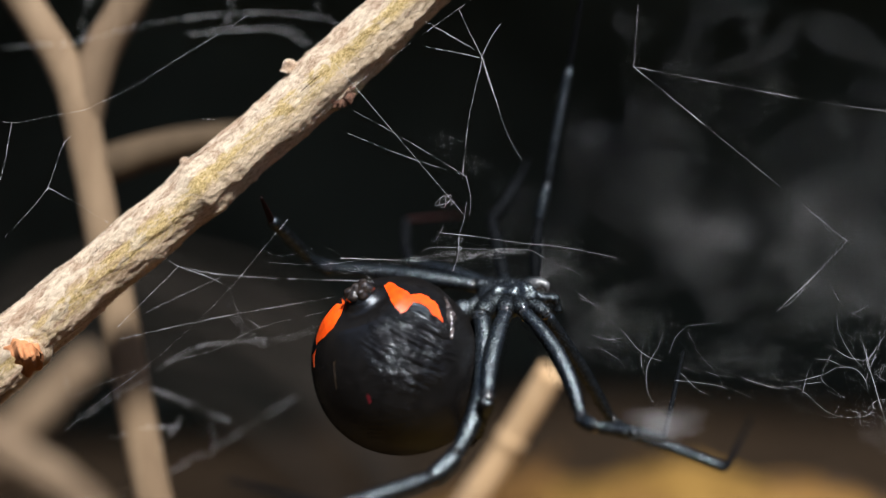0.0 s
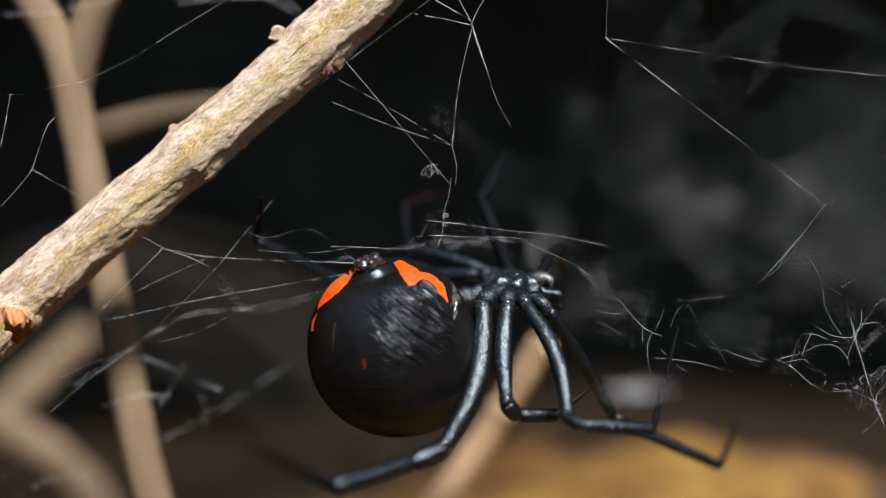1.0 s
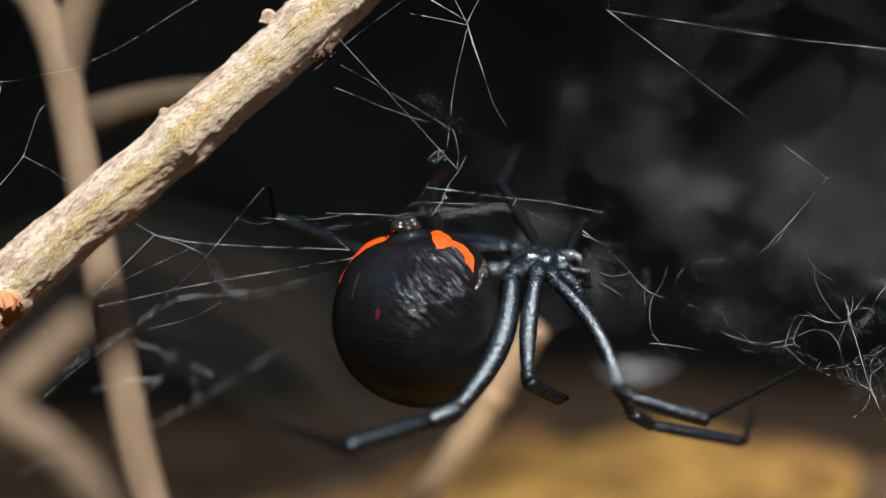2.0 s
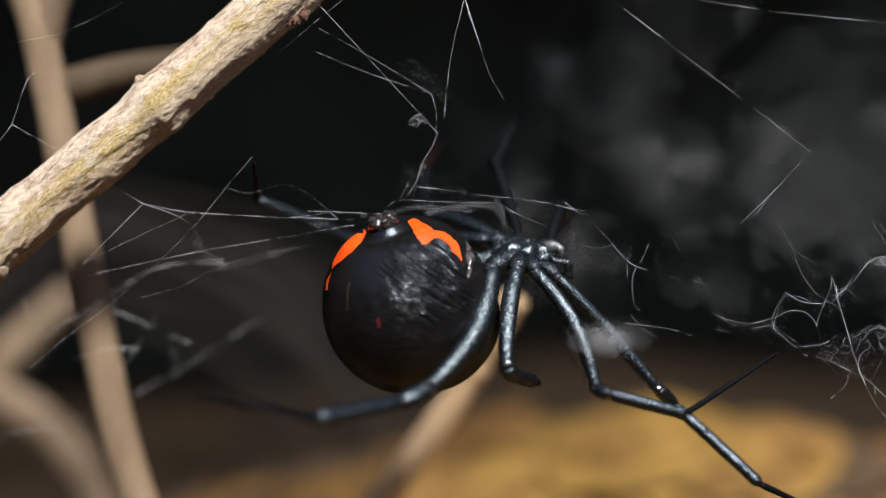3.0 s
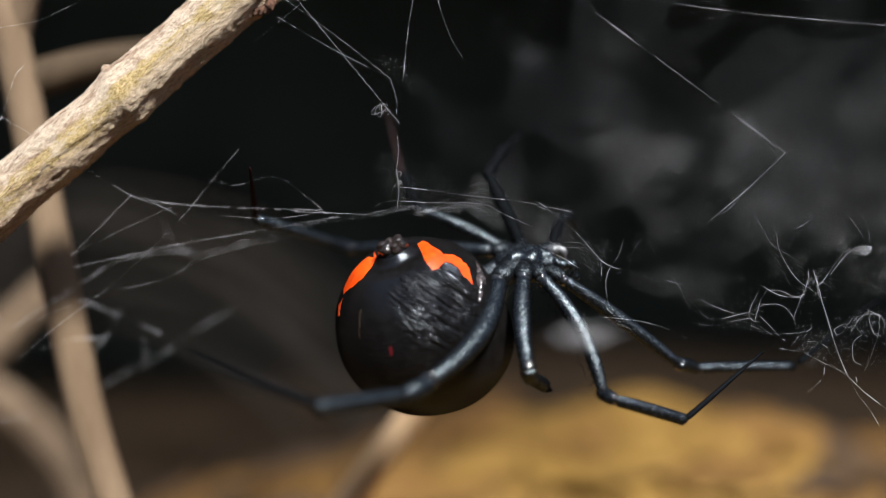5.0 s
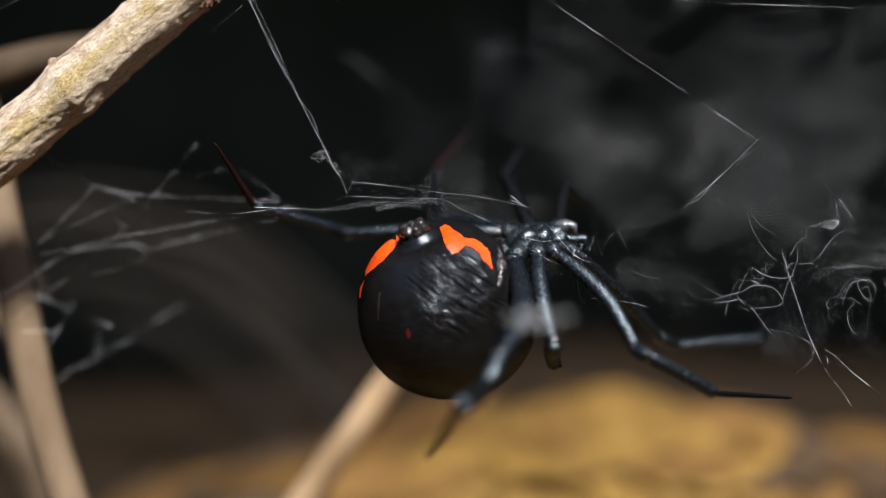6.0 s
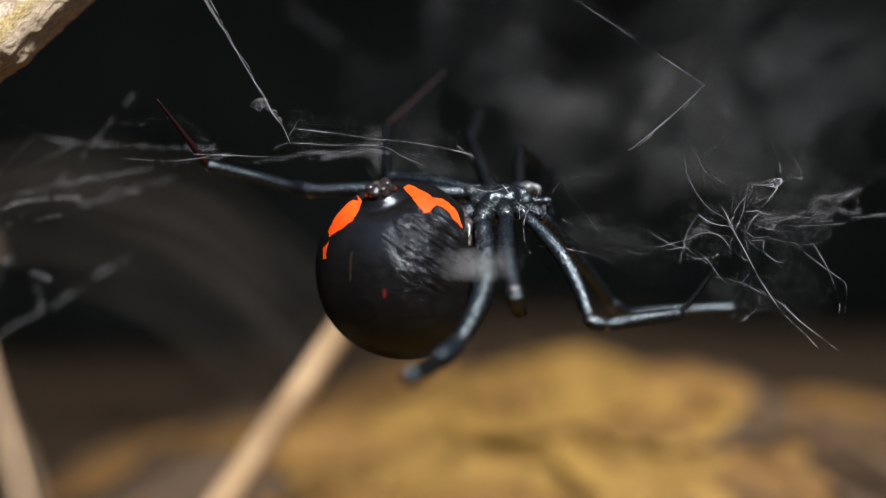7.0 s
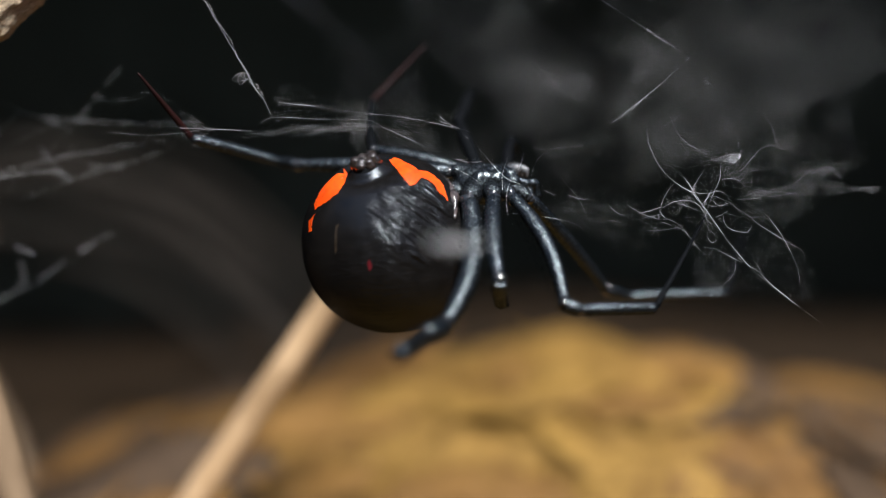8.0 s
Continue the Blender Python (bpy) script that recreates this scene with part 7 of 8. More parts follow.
    walk(LEG["third_far"]["patella"], [
        at(0, -9.210, 4.893, 2.366, 0.0, -65.2, -83.3),
        at(0.2, -9.349, 4.813, 2.079, 2.0, -50.4, -82.8),
        at(0.5, -9.822, 4.031, 1.811, 1.0, -55.0, -83.0),
        at(0.8, -9.590, 4.439, 1.971, 2.6, -66.0, -83.7),
        at(1.2, -9.675, 4.156, 2.171, 2.7, -66.2, -83.8),
        at(2.3, -9.554, 4.842, 0.546, 12.5, -1.7, -73.9),
        at(2.7, -9.060, 5.420, 1.575, 9.7, -60.1, -86.7),
        at(3.2, -9.223, 4.773, 2.537, 8.6, -67.2, -89.3),
        at(3.5, -9.214, 4.119, 3.368, 14.4, -67.4, -89.4),
        at(4, -9.243, 3.324, 3.903, 12.6, -74.5, -94.6),
        at(4.5, -9.186, 2.801, 4.232, 7.0, -74.6, -94.7),
        at(4.7, -9.438, 2.177, 4.034, 30.4, -81.2, -105.3),
        at(5.8, -8.194, 6.172, 2.234, 2.8, -59.0, -88.7),
        at(6.2, -8.761, 5.795, 1.555, 1.2, -54.7, -93.4),
        at(6.5, -8.911, 5.714, 1.055, 1.8, -55.3, -96.4),
        at(6.8, -8.954, 5.485, 1.831, 3.4, -60.4, -97.9),
        at(7.5, -9.082, 5.076, 2.391, 1.8, -54.8, -98.5),
        at(8, -9.343, 4.650, 2.418, 1.5, -60.4, -99.8),
    ])
    walk(LEG["third_far"]["tibia"], [
        at(0, -9.485, 7.237, 3.457, 0.0, -40.3, -94.2),
        at(0.2, -9.687, 6.789, 3.735, -1.2, -52.5, -94.0),
        at(0.5, -10.125, 6.138, 3.303, 0.8, -44.6, -94.0),
        at(0.8, -9.966, 6.784, 3.029, 3.3, -33.3, -93.5),
        at(1.2, -10.054, 6.504, 3.220, 6.4, -33.3, -93.5),
        at(2.3, -10.117, 4.758, 3.083, 4.8, -52.3, -96.0),
        at(2.7, -9.626, 7.613, 2.852, 2.8, -38.8, -94.8),
        at(3.2, -9.644, 7.137, 3.534, 2.3, -32.4, -94.4),
        at(3.5, -9.886, 6.436, 4.336, 3.8, -39.7, -94.9),
        at(4, -9.611, 5.808, 4.580, 13.2, -22.0, -91.8),
        at(4.5, -9.297, 5.307, 4.916, 23.0, -25.0, -92.9),
        at(4.7, -10.122, 4.662, 4.377, 23.6, -12.4, -87.2),
        at(5.8, -8.372, 8.393, 3.574, -6.2, -38.1, -94.4),
        at(6.2, -8.692, 7.917, 3.057, -10.5, -31.1, -100.7),
        at(6.5, -8.755, 7.846, 2.535, -10.4, -10.5, -107.9),
        at(6.8, -8.799, 7.741, 3.114, -6.9, -28.7, -106.0),
        at(7.5, -8.851, 7.188, 3.891, -5.6, -28.3, -107.0),
        at(8, -9.025, 6.888, 3.703, -2.8, -35.9, -107.4),
    ])
    walk(LEG["third_far"]["metatarsus"], [
        at(0, -9.348, 9.114, 5.676, 0.0, -88.8, -140.9),
        at(0.2, -9.465, 9.088, 5.505, 1.4, -84.6, -140.0),
        at(0.5, -10.021, 8.178, 5.375, 7.5, -80.4, -137.5),
        at(0.8, -10.035, 8.387, 5.456, 8.7, -77.7, -135.4),
        at(1.2, -10.278, 8.110, 5.636, 11.6, -79.3, -136.9),
        at(2.3, -10.120, 7.066, 4.854, 26.4, -72.1, -126.8),
        at(2.7, -9.615, 9.438, 5.118, 21.3, -70.0, -124.1),
        at(3.2, -9.639, 8.698, 5.989, 15.5, -62.0, -117.5),
        at(3.5, -9.919, 8.301, 6.569, 14.1, -61.3, -117.1),
        at(4, -10.243, 6.888, 7.206, 12.4, -58.5, -115.8),
        at(4.5, -10.374, 6.495, 7.343, 19.3, -51.8, -112.4),
        at(4.7, -11.315, 5.178, 6.980, 24.9, -27.8, -99.9),
        at(5.8, -7.921, 10.150, 5.849, -19.6, -57.2, -104.7),
        at(6.2, -7.897, 9.269, 5.508, -27.4, -55.4, -112.0),
        at(6.5, -8.094, 8.182, 5.349, -38.8, -47.5, -123.9),
        at(6.8, -8.082, 8.979, 5.648, -40.3, -41.7, -131.8),
        at(7.5, -8.178, 8.420, 6.440, -30.4, -45.0, -129.1),
        at(8, -8.380, 8.472, 6.057, -30.7, -41.1, -133.1),
    ])
    walk(LEG["second_far"]["femur"], [
        at(0, -2.390, 2.200, 0.635, 0.0, -42.6, -85.0),
        at(0.5, -2.390, 2.200, 0.635, 13.9, -34.3, -83.7),
        at(0.8, -2.390, 2.200, 0.635, 13.6, -22.0, -80.3),
        at(1.2, -2.390, 2.200, 0.635, 19.4, -22.2, -80.4),
        at(2.3, -2.390, 2.200, 0.635, 26.0, -33.0, -85.5),
        at(2.7, -2.390, 2.200, 0.635, 17.7, -30.0, -84.1),
        at(3.5, -2.390, 2.200, 0.635, 17.4, -14.5, -78.8),
        at(4.7, -2.390, 2.200, 0.635, 17.6, -11.4, -77.8),
        at(5.8, -2.390, 2.200, 0.630, 11.1, -49.8, -92.1),
        at(6.5, -2.390, 2.200, 0.630, 6.5, -52.1, -100.4),
        at(8, -2.390, 2.200, 0.630, 10.2, -55.2, -104.9),
    ])
    walk(LEG["second_far"]["patella"], [
        at(0, -2.741, 6.227, 5.029, 0.0, -43.9, -173.2),
        at(0.5, -4.170, 5.294, 5.421, 49.8, -61.8, 173.2),
        at(0.8, -4.139, 4.103, 6.017, 51.1, -57.5, -176.6),
        at(1.2, -4.703, 3.963, 5.849, 52.3, -56.2, -173.7),
        at(2.3, -5.226, 4.913, 5.134, 51.3, -53.4, -167.4),
        at(2.7, -4.489, 4.839, 5.562, 41.0, -46.6, -156.4),
        at(3.5, -4.415, 3.257, 6.151, 40.7, -50.1, -161.0),
        at(4.7, -4.390, 2.917, 6.215, 42.0, -51.0, -162.2),
        at(5.8, -3.376, 6.711, 4.414, 44.9, -54.8, -171.7),
        at(6.5, -2.211, 6.928, 4.271, 45.7, -53.8, -179.5),
        at(8, -2.173, 7.135, 3.982, 43.4, -51.3, -178.2),
    ])
    walk(LEG["second_far"]["tibia"], [
        at(0, -1.782, 6.342, 6.031, 0.0, -46.1, -138.1),
        at(0.5, -3.260, 6.256, 5.846, -14.4, -25.5, -141.3),
        at(0.8, -3.467, 5.227, 6.487, 6.2, -34.5, -140.6),
        at(1.2, -4.121, 5.135, 6.322, 16.1, -39.6, -141.9),
        at(2.3, -4.782, 6.125, 5.653, 17.8, -36.2, -140.5),
        at(2.7, -4.155, 5.980, 6.284, 31.9, -45.2, -146.0),
        at(3.5, -3.947, 4.379, 6.827, -0.8, -27.4, -139.9),
        at(4.7, -3.910, 4.049, 6.866, 17.7, -48.7, -143.9),
        at(5.8, -2.721, 7.798, 4.981, 34.5, -60.3, -157.0),
        at(6.5, -1.436, 7.929, 4.844, 30.5, -53.1, -157.9),
        at(8, -1.415, 8.114, 4.614, 30.4, -50.4, -158.1),
    ])
    walk(LEG["second_far"]["metatarsus"], [
        at(0, -0.481, 7.508, 7.712, -0.0, -42.1, -133.9),
        at(0.5, -2.094, 6.417, 7.966, -22.8, -30.3, -136.8),
        at(0.8, -2.580, 6.297, 8.474, 6.7, -51.2, -132.9),
        at(1.2, -3.369, 6.583, 8.116, 12.2, -50.1, -132.6),
        at(2.3, -4.201, 7.563, 7.518, 29.6, -61.3, -140.2),
        at(2.7, -3.661, 7.860, 7.734, 23.8, -51.2, -131.1),
        at(3.5, -3.069, 5.071, 8.979, 12.9, -56.2, -133.9),
        at(4.7, -2.942, 5.666, 8.391, 4.8, -59.1, -134.8),
        at(5.8, -1.661, 9.736, 5.969, 28.1, -69.6, -145.4),
        at(6.5, -0.355, 9.696, 6.096, 29.8, -68.8, -154.0),
        at(8, -0.380, 9.852, 5.943, 28.1, -66.4, -153.1),
    ])
    walk(LEG["front_far"]["femur"], [
        at(0, -0.158, 1.800, 0.152, 0.0, -11.4, -145.7),
        at(0.2, -0.158, 1.800, 0.152, 48.8, -24.0, -151.7),
        at(0.5, -0.158, 1.800, 0.152, 61.6, -41.1, 179.8),
        at(1.2, -0.158, 1.800, 0.152, 54.7, -40.1, -178.1),
        at(2.3, -0.158, 1.800, 0.152, 43.9, -34.8, -170.3),
        at(3.5, -0.158, 1.800, 0.152, 41.2, -30.4, -165.5),
        at(4.7, -0.158, 1.800, 0.152, 54.7, -37.5, -175.0),
        at(5.8, -0.160, 1.800, 0.150, 47.5, -35.9, -175.6),
        at(6.5, -0.160, 1.800, 0.150, 40.6, -27.5, -174.0),
        at(8, -0.160, 1.800, 0.150, 59.5, -32.0, 174.2),
    ])
    walk(LEG["front_far"]["patella"], [
        at(0, 0.591, 2.310, 4.644, -0.0, -18.0, -166.4),
        at(0.2, -0.710, 5.421, 2.906, 66.4, -35.1, -178.8),
        at(0.5, 1.292, 5.825, 1.795, 101.8, -37.9, 147.4),
        at(1.2, 1.422, 5.597, 2.175, 103.5, -39.9, 158.4),
        at(2.3, 1.163, 5.248, 2.866, 94.3, -40.7, 165.7),
        at(3.5, 0.779, 5.158, 3.126, 98.6, -40.6, 163.8),
        at(4.7, 1.120, 5.668, 2.252, 97.9, -39.6, 155.0),
        at(5.8, 1.384, 5.309, 2.656, 106.3, -39.6, 152.6),
        at(6.5, 1.123, 4.935, 3.232, 118.0, -37.5, 139.8),
        at(8, 1.465, 5.603, 2.118, 97.0, -41.8, 154.0),
    ])
    walk(LEG["front_far"]["tibia"], [
        at(0, 1.358, 2.495, 7.073, 0.0, -15.7, 175.1),
        at(0.2, -0.171, 7.773, 3.742, 51.5, -11.6, 177.2),
        at(0.5, 2.369, 8.104, 1.384, 104.6, -13.3, 169.0),
        at(1.2, 1.979, 8.046, 1.717, 103.8, -13.4, 169.7),
        at(2.3, 1.672, 7.746, 2.722, 98.5, -13.9, 172.4),
        at(3.5, 1.244, 7.652, 2.836, 104.3, -13.3, 169.2),
        at(4.7, 1.989, 8.054, 1.983, 99.0, -13.1, 167.9),
        at(5.8, 2.103, 7.692, 2.103, 102.5, -12.1, 160.8),
        at(6.5, 2.020, 7.125, 2.283, 99.4, -11.4, 151.4),
        at(8, 2.389, 7.969, 1.886, 94.9, -13.0, 160.8),
    ])
    walk(LEG["front_far"]["metatarsus"], [
        at(0, 3.739, 2.292, 15.553, 0.0, -25.5, 119.7),
        at(0.2, 1.265, 14.605, 9.117, -43.6, -64.0, 140.7),
        at(0.5, 3.490, 16.573, -0.773, -113.8, -68.8, -164.0),
        at(1.2, 3.024, 16.555, -0.321, -114.0, -68.6, -163.2),
        at(2.3, 2.519, 16.424, 1.456, -119.0, -67.5, -157.3),
        at(3.5, 2.344, 16.133, 0.715, -115.9, -68.2, -160.9),
        at(4.7, 3.506, 16.630, 0.648, -110.7, -68.9, -165.1),
        at(5.8, 4.555, 15.947, 0.243, -121.9, -67.4, -160.4),
        at(6.5, 5.937, 14.890, 0.877, -122.1, -66.5, -165.8),
        at(8, 5.115, 16.313, 1.146, -116.7, -67.2, -172.0),
    ])
    walk(corner_web, [
        at(0, 27.38, 82.50, 0.54, 0, 2.0, 0),
        at(0.5, 25.94, 82.50, 0.22, 0, 3.0, 0),
        at(1, 26.64, 82.50, 0.67, 0, 0.0, 0),
        at(2.5, 27.58, 82.50, 1.48, 0, 0.0, 0),
        at(3, 27.90, 82.50, 1.02, 0, 0.0, 0),
        at(3.5, 28.14, 82.50, 0.78, 0, 0.0, 0),
        at(4, 28.23, 82.50, 0.51, 0, 0.0, 0),
        at(4.5, 28.20, 82.50, 0.19, 0, 0.0, 0),
        at(6, 30.37, 82.50, 0.59, 0, -3.6, 0),
        at(6.5, 31.16, 82.50, 1.01, 0, -3.6, 0),
        at(7, 31.36, 82.50, 0.88, 0, -3.8, 0),
        at(7.5, 31.46, 82.50, 0.90, 0, -3.8, 0),
        at(8, 31.57, 82.50, 0.85, 0, -3.8, 0),
    ])
    walk(corner_tail, [
        at(0, 27.38, 82.50, 0.54, 0, 5.9, 0),
        at(0.5, 25.94, 82.50, 0.22, 0, 1.9, 0),
        at(1, 26.64, 82.50, 0.67, 0, 0.9, 0),
        at(2.5, 27.58, 82.50, 1.48, 0, 3.4, 0),
        at(3, 27.90, 82.50, 1.02, 0, 4.5, 0),
        at(3.5, 28.14, 82.50, 0.78, 0, 7.1, 0),
        at(4, 28.23, 82.50, 0.51, 0, 7.9, 0),
        at(4.5, 28.20, 82.50, 0.19, 0, 8.7, 0),
        at(6, 30.37, 82.50, 0.59, 0, 8.2, 0),
        at(6.5, 31.16, 82.50, 1.01, 0, 9.5, 0),
        at(7, 31.36, 82.50, 0.88, 0, 9.9, 0),
        at(7.5, 31.46, 82.50, 0.90, 0, 9.9, 0),
        at(8, 31.57, 82.50, 0.85, 0, 10.9, 0),
    ])
    walk(breast_web, [
        at(0, -0.84, 0.00, 0.58),
        at(0.5, -1.58, 0.00, -0.86),
        at(1, 0.00, 0.00, 0.00),
        at(2.5, 0.97, 0.00, 1.65),
        at(3, 1.31, 0.00, 1.17),
        at(3.5, 1.50, 0.00, 1.00),
        at(4, 1.47, 0.00, 0.76),
        at(4.5, 1.41, 0.00, 0.52),
        at(6, 3.70, 0.00, 0.43),
        at(6.5, 4.10, 0.00, 0.96),
        at(7, 4.66, 0.00, 0.42),
        at(7.5, 4.59, 0.00, 0.50),
        at(8, 4.77, 0.00, 0.54),
    ])
    walk(low_web, [
        at(0, 0.49, 0.00, 0.79),
        at(0.5, -0.23, 0.00, -0.11),
        at(1, 0.00, 0.00, 0.00),
        at(2.5, 0.12, 0.00, -0.30),
        at(3, 0.28, 0.00, -0.98),
        at(3.5, 0.27, 0.00, -1.11),
        at(4, 0.33, 0.00, -1.08),
        at(4.5, 0.30, 0.00, -1.43),
        at(6, 4.00, 0.00, -0.44),
        at(6.5, 4.60, 0.00, -0.19),
        at(7, 4.97, 0.00, -0.30),
        at(7.5, 4.51, 0.00, -0.10),
        at(8, 4.62, 0.00, 0.06),
    ])
    walk(fluff_web, [
        at(0, 32.25, 84.50, -5.17, 0, 0.0, 0),
        at(0.5, 31.95, 84.50, -5.97, 0, 0.0, 0),
        at(1, 32.15, 84.50, -5.77, 0, 0.0, 0),
        at(2.5, 32.85, 84.50, -5.57, 0, 0.0, 0),
        at(3, 33.35, 84.50, -6.47, 0, 0.0, 0),
        at(3.5, 33.35, 84.50, -6.37, 0, 0.0, 0),
        at(4, 33.55, 84.50, -6.37, 0, 0.0, 0),
        at(4.5, 33.55, 84.50, -6.57, 0, 0.0, 0),
        at(5.8, 35.21, 82.77, -5.45, 0, 0.0, 0),
        at(6, 35.15, 82.77, -5.09, 0, 0.0, 0),
        at(6.2, 35.37, 82.77, -4.97, 0, 0.0, 0),
        at(6.5, 35.57, 82.81, -5.24, 0, 0.0, 0),
        at(7, 35.91, 82.88, -5.69, 0, 0.0, 0),
        at(7.5, 34.85, 82.95, -5.88, 0, 0.0, 0),
        at(8, 34.35, 82.97, -5.86, 0, 0.0, 0),
    ])
    walk(clump_web, [
        at(0, 31.26, 83.84, -10.73, 0, 80.0, 0),
        at(0.5, 30.96, 83.84, -11.53, 0, 80.0, 0),
        at(1, 31.16, 83.84, -11.33, 0, 80.0, 0),
        at(2.5, 31.86, 83.84, -11.13, 0, 80.0, 0),
        at(3, 32.36, 83.84, -12.03, 0, 80.0, 0),
        at(3.5, 32.36, 83.84, -11.93, 0, 80.0, 0),
        at(4, 32.56, 83.84, -11.93, 0, 80.0, 0),
        at(4.5, 32.56, 83.84, -12.13, 0, 80.0, 0),
        at(5.8, 36.82, 82.59, -10.47, 0, 62.0, 0),
        at(6, 36.76, 82.59, -10.11, 0, 62.0, 0),
        at(6.2, 36.98, 82.59, -9.98, 0, 62.0, 0),
        at(6.5, 36.26, 82.63, -9.81, 0, 47.0, 0),
        at(7, 35.07, 82.68, -9.52, 0, 22.0, 0),
        at(7.5, 33.89, 82.71, -9.86, 0, 11.0, 0),
        at(8, 33.60, 82.72, -10.00, 0, 0.0, 0),
    ])
    walk(line_web, [
        at(0, 28.48, 82.56, -6.37, 0, 19.0, 0),
        at(0.5, 28.18, 82.56, -7.17, 0, 19.0, 0),
        at(1, 28.38, 82.56, -6.97, 0, 19.0, 0),
        at(2.5, 29.08, 82.56, -6.77, 0, 19.0, 0),
        at(3, 29.58, 82.56, -7.67, 0, 19.0, 0),
        at(3.5, 29.58, 82.56, -7.57, 0, 19.0, 0),
        at(4, 29.78, 82.56, -7.57, 0, 19.0, 0),
        at(4.5, 29.78, 82.56, -7.77, 0, 19.0, 0),
        at(5.8, 32.25, 82.68, -7.37, 0, 17.0, 0),
        at(6, 32.19, 82.68, -7.01, 0, 17.0, 0),
        at(6.2, 32.42, 82.68, -6.88, 0, 17.0, 0),
        at(6.5, 32.55, 82.71, -7.08, 0, 13.3, 0),
        at(7, 32.76, 82.77, -7.41, 0, 7.0, 0),
        at(7.5, 32.47, 82.85, -7.33, 0, 4.0, 0),
        at(8, 31.41, 82.87, -7.16, 0, 0.0, 0),
    ])
    walk(trail_web, [
        at(0, 33.89, 82.36, -13.99, 0, 30.0, 0),
        at(0.5, 33.59, 82.36, -14.79, 0, 30.0, 0),
        at(1, 33.79, 82.36, -14.59, 0, 30.0, 0),
        at(2.5, 34.49, 82.36, -14.39, 0, 30.0, 0),
        at(3, 34.99, 82.36, -15.29, 0, 30.0, 0),
        at(3.5, 34.99, 82.36, -15.19, 0, 30.0, 0),
        at(4, 35.19, 82.36, -15.19, 0, 30.0, 0),
        at(4.5, 35.19, 82.36, -15.39, 0, 30.0, 0),
        at(5.8, 40.04, 82.58, -11.31, 0, 30.0, 0),
        at(6, 39.98, 82.58, -10.95, 0, 30.0, 0),
        at(6.2, 40.20, 82.58, -10.83, 0, 30.0, 0),
        at(6.5, 39.49, 82.61, -10.66, 0, 20.6, 0),
        at(7, 38.29, 82.66, -10.38, 0, 5.0, 0),
        at(7.5, 36.76, 82.71, -10.28, 0, 2.0, 0),
        at(8, 36.50, 82.73, -10.34, 0, 0.0, 0),
    ])
    walk(slack_web, [
        at(0, 24.24, 82.47, -9.50, 0, -10.0, 0),
        at(0.5, 23.94, 82.47, -10.30, 0, -10.0, 0),
        at(1, 24.14, 82.47, -10.10, 0, -10.0, 0),
        at(2.5, 24.84, 82.47, -9.90, 0, -10.0, 0),
        at(3, 25.34, 82.47, -10.80, 0, -10.0, 0),
        at(3.5, 25.34, 82.47, -10.70, 0, -10.0, 0),
        at(4, 25.54, 82.47, -10.70, 0, -10.0, 0),
        at(4.5, 25.54, 82.47, -10.90, 0, -10.0, 0),
        at(5.8, 30.09, 82.54, -11.01, 0, 3.0, 0),
        at(6, 30.03, 82.54, -10.65, 0, 3.0, 0),
        at(6.2, 30.25, 82.54, -10.52, 0, 3.0, 0),
        at(6.5, 30.72, 82.56, -10.56, 0, 2.6, 0),
        at(7, 31.48, 82.60, -10.63, 0, 2.0, 0),
        at(7.5, 31.15, 82.66, -10.43, 0, 1.0, 0),
        at(8, 31.15, 82.68, -10.43, 0, 0.0, 0),
    ])
    walk(branch_web, [
        at(0, 25.45, 82.82, -7.50, 0, 0.0, 0),
        at(0.5, 25.15, 82.82, -8.30, 0, 0.0, 0),
        at(1, 25.35, 82.82, -8.10, 0, 0.0, 0),
        at(2.5, 26.05, 82.82, -7.90, 0, 0.0, 0),
        at(3, 26.55, 82.82, -8.80, 0, 0.0, 0),
        at(3.5, 26.55, 82.82, -8.70, 0, 0.0, 0),
        at(4, 26.75, 82.82, -8.70, 0, 0.0, 0),
        at(4.5, 26.75, 82.82, -8.90, 0, 0.0, 0),
        at(5.8, 29.80, 84.40, -9.36, 0, 0.0, 0),
        at(6, 29.74, 84.40, -9.00, 0, 0.0, 0),
        at(6.2, 29.97, 84.40, -8.88, 0, 0.0, 0),
        at(6.5, 30.50, 84.84, -8.91, 0, 0.0, 0),
        at(7, 31.39, 85.58, -8.97, 0, 0.0, 0),
        at(7.5, 30.97, 85.83, -9.18, 0, 0.0, 0),
        at(8, 30.89, 86.17, -8.90, 0, 0.0, 0),
    ])
    walk(drape_web, [
        at(0, -2.09, 0.00, -0.61),
        at(0.5, -2.50, 0.00, -1.39),
        at(1, -2.27, 0.00, -1.21),
        at(2.5, -2.16, 0.00, -0.66),
        at(3, -1.90, 0.00, -1.41),
        at(3.5, -2.02, 0.00, -1.16),
        at(4, -1.77, 0.00, -1.12),
        at(4.5, -1.72, 0.00, -1.44),
        at(5.8, 1.07, 0.00, -0.38),
        at(6, 1.00, 0.00, -0.03),
        at(6.5, 1.56, 0.00, 0.30),
        at(7, 1.31, 0.00, -0.12),
        at(7.5, 0.43, 0.00, -0.00),
        at(8, 0.00, 0.00, 0.00),
    ])
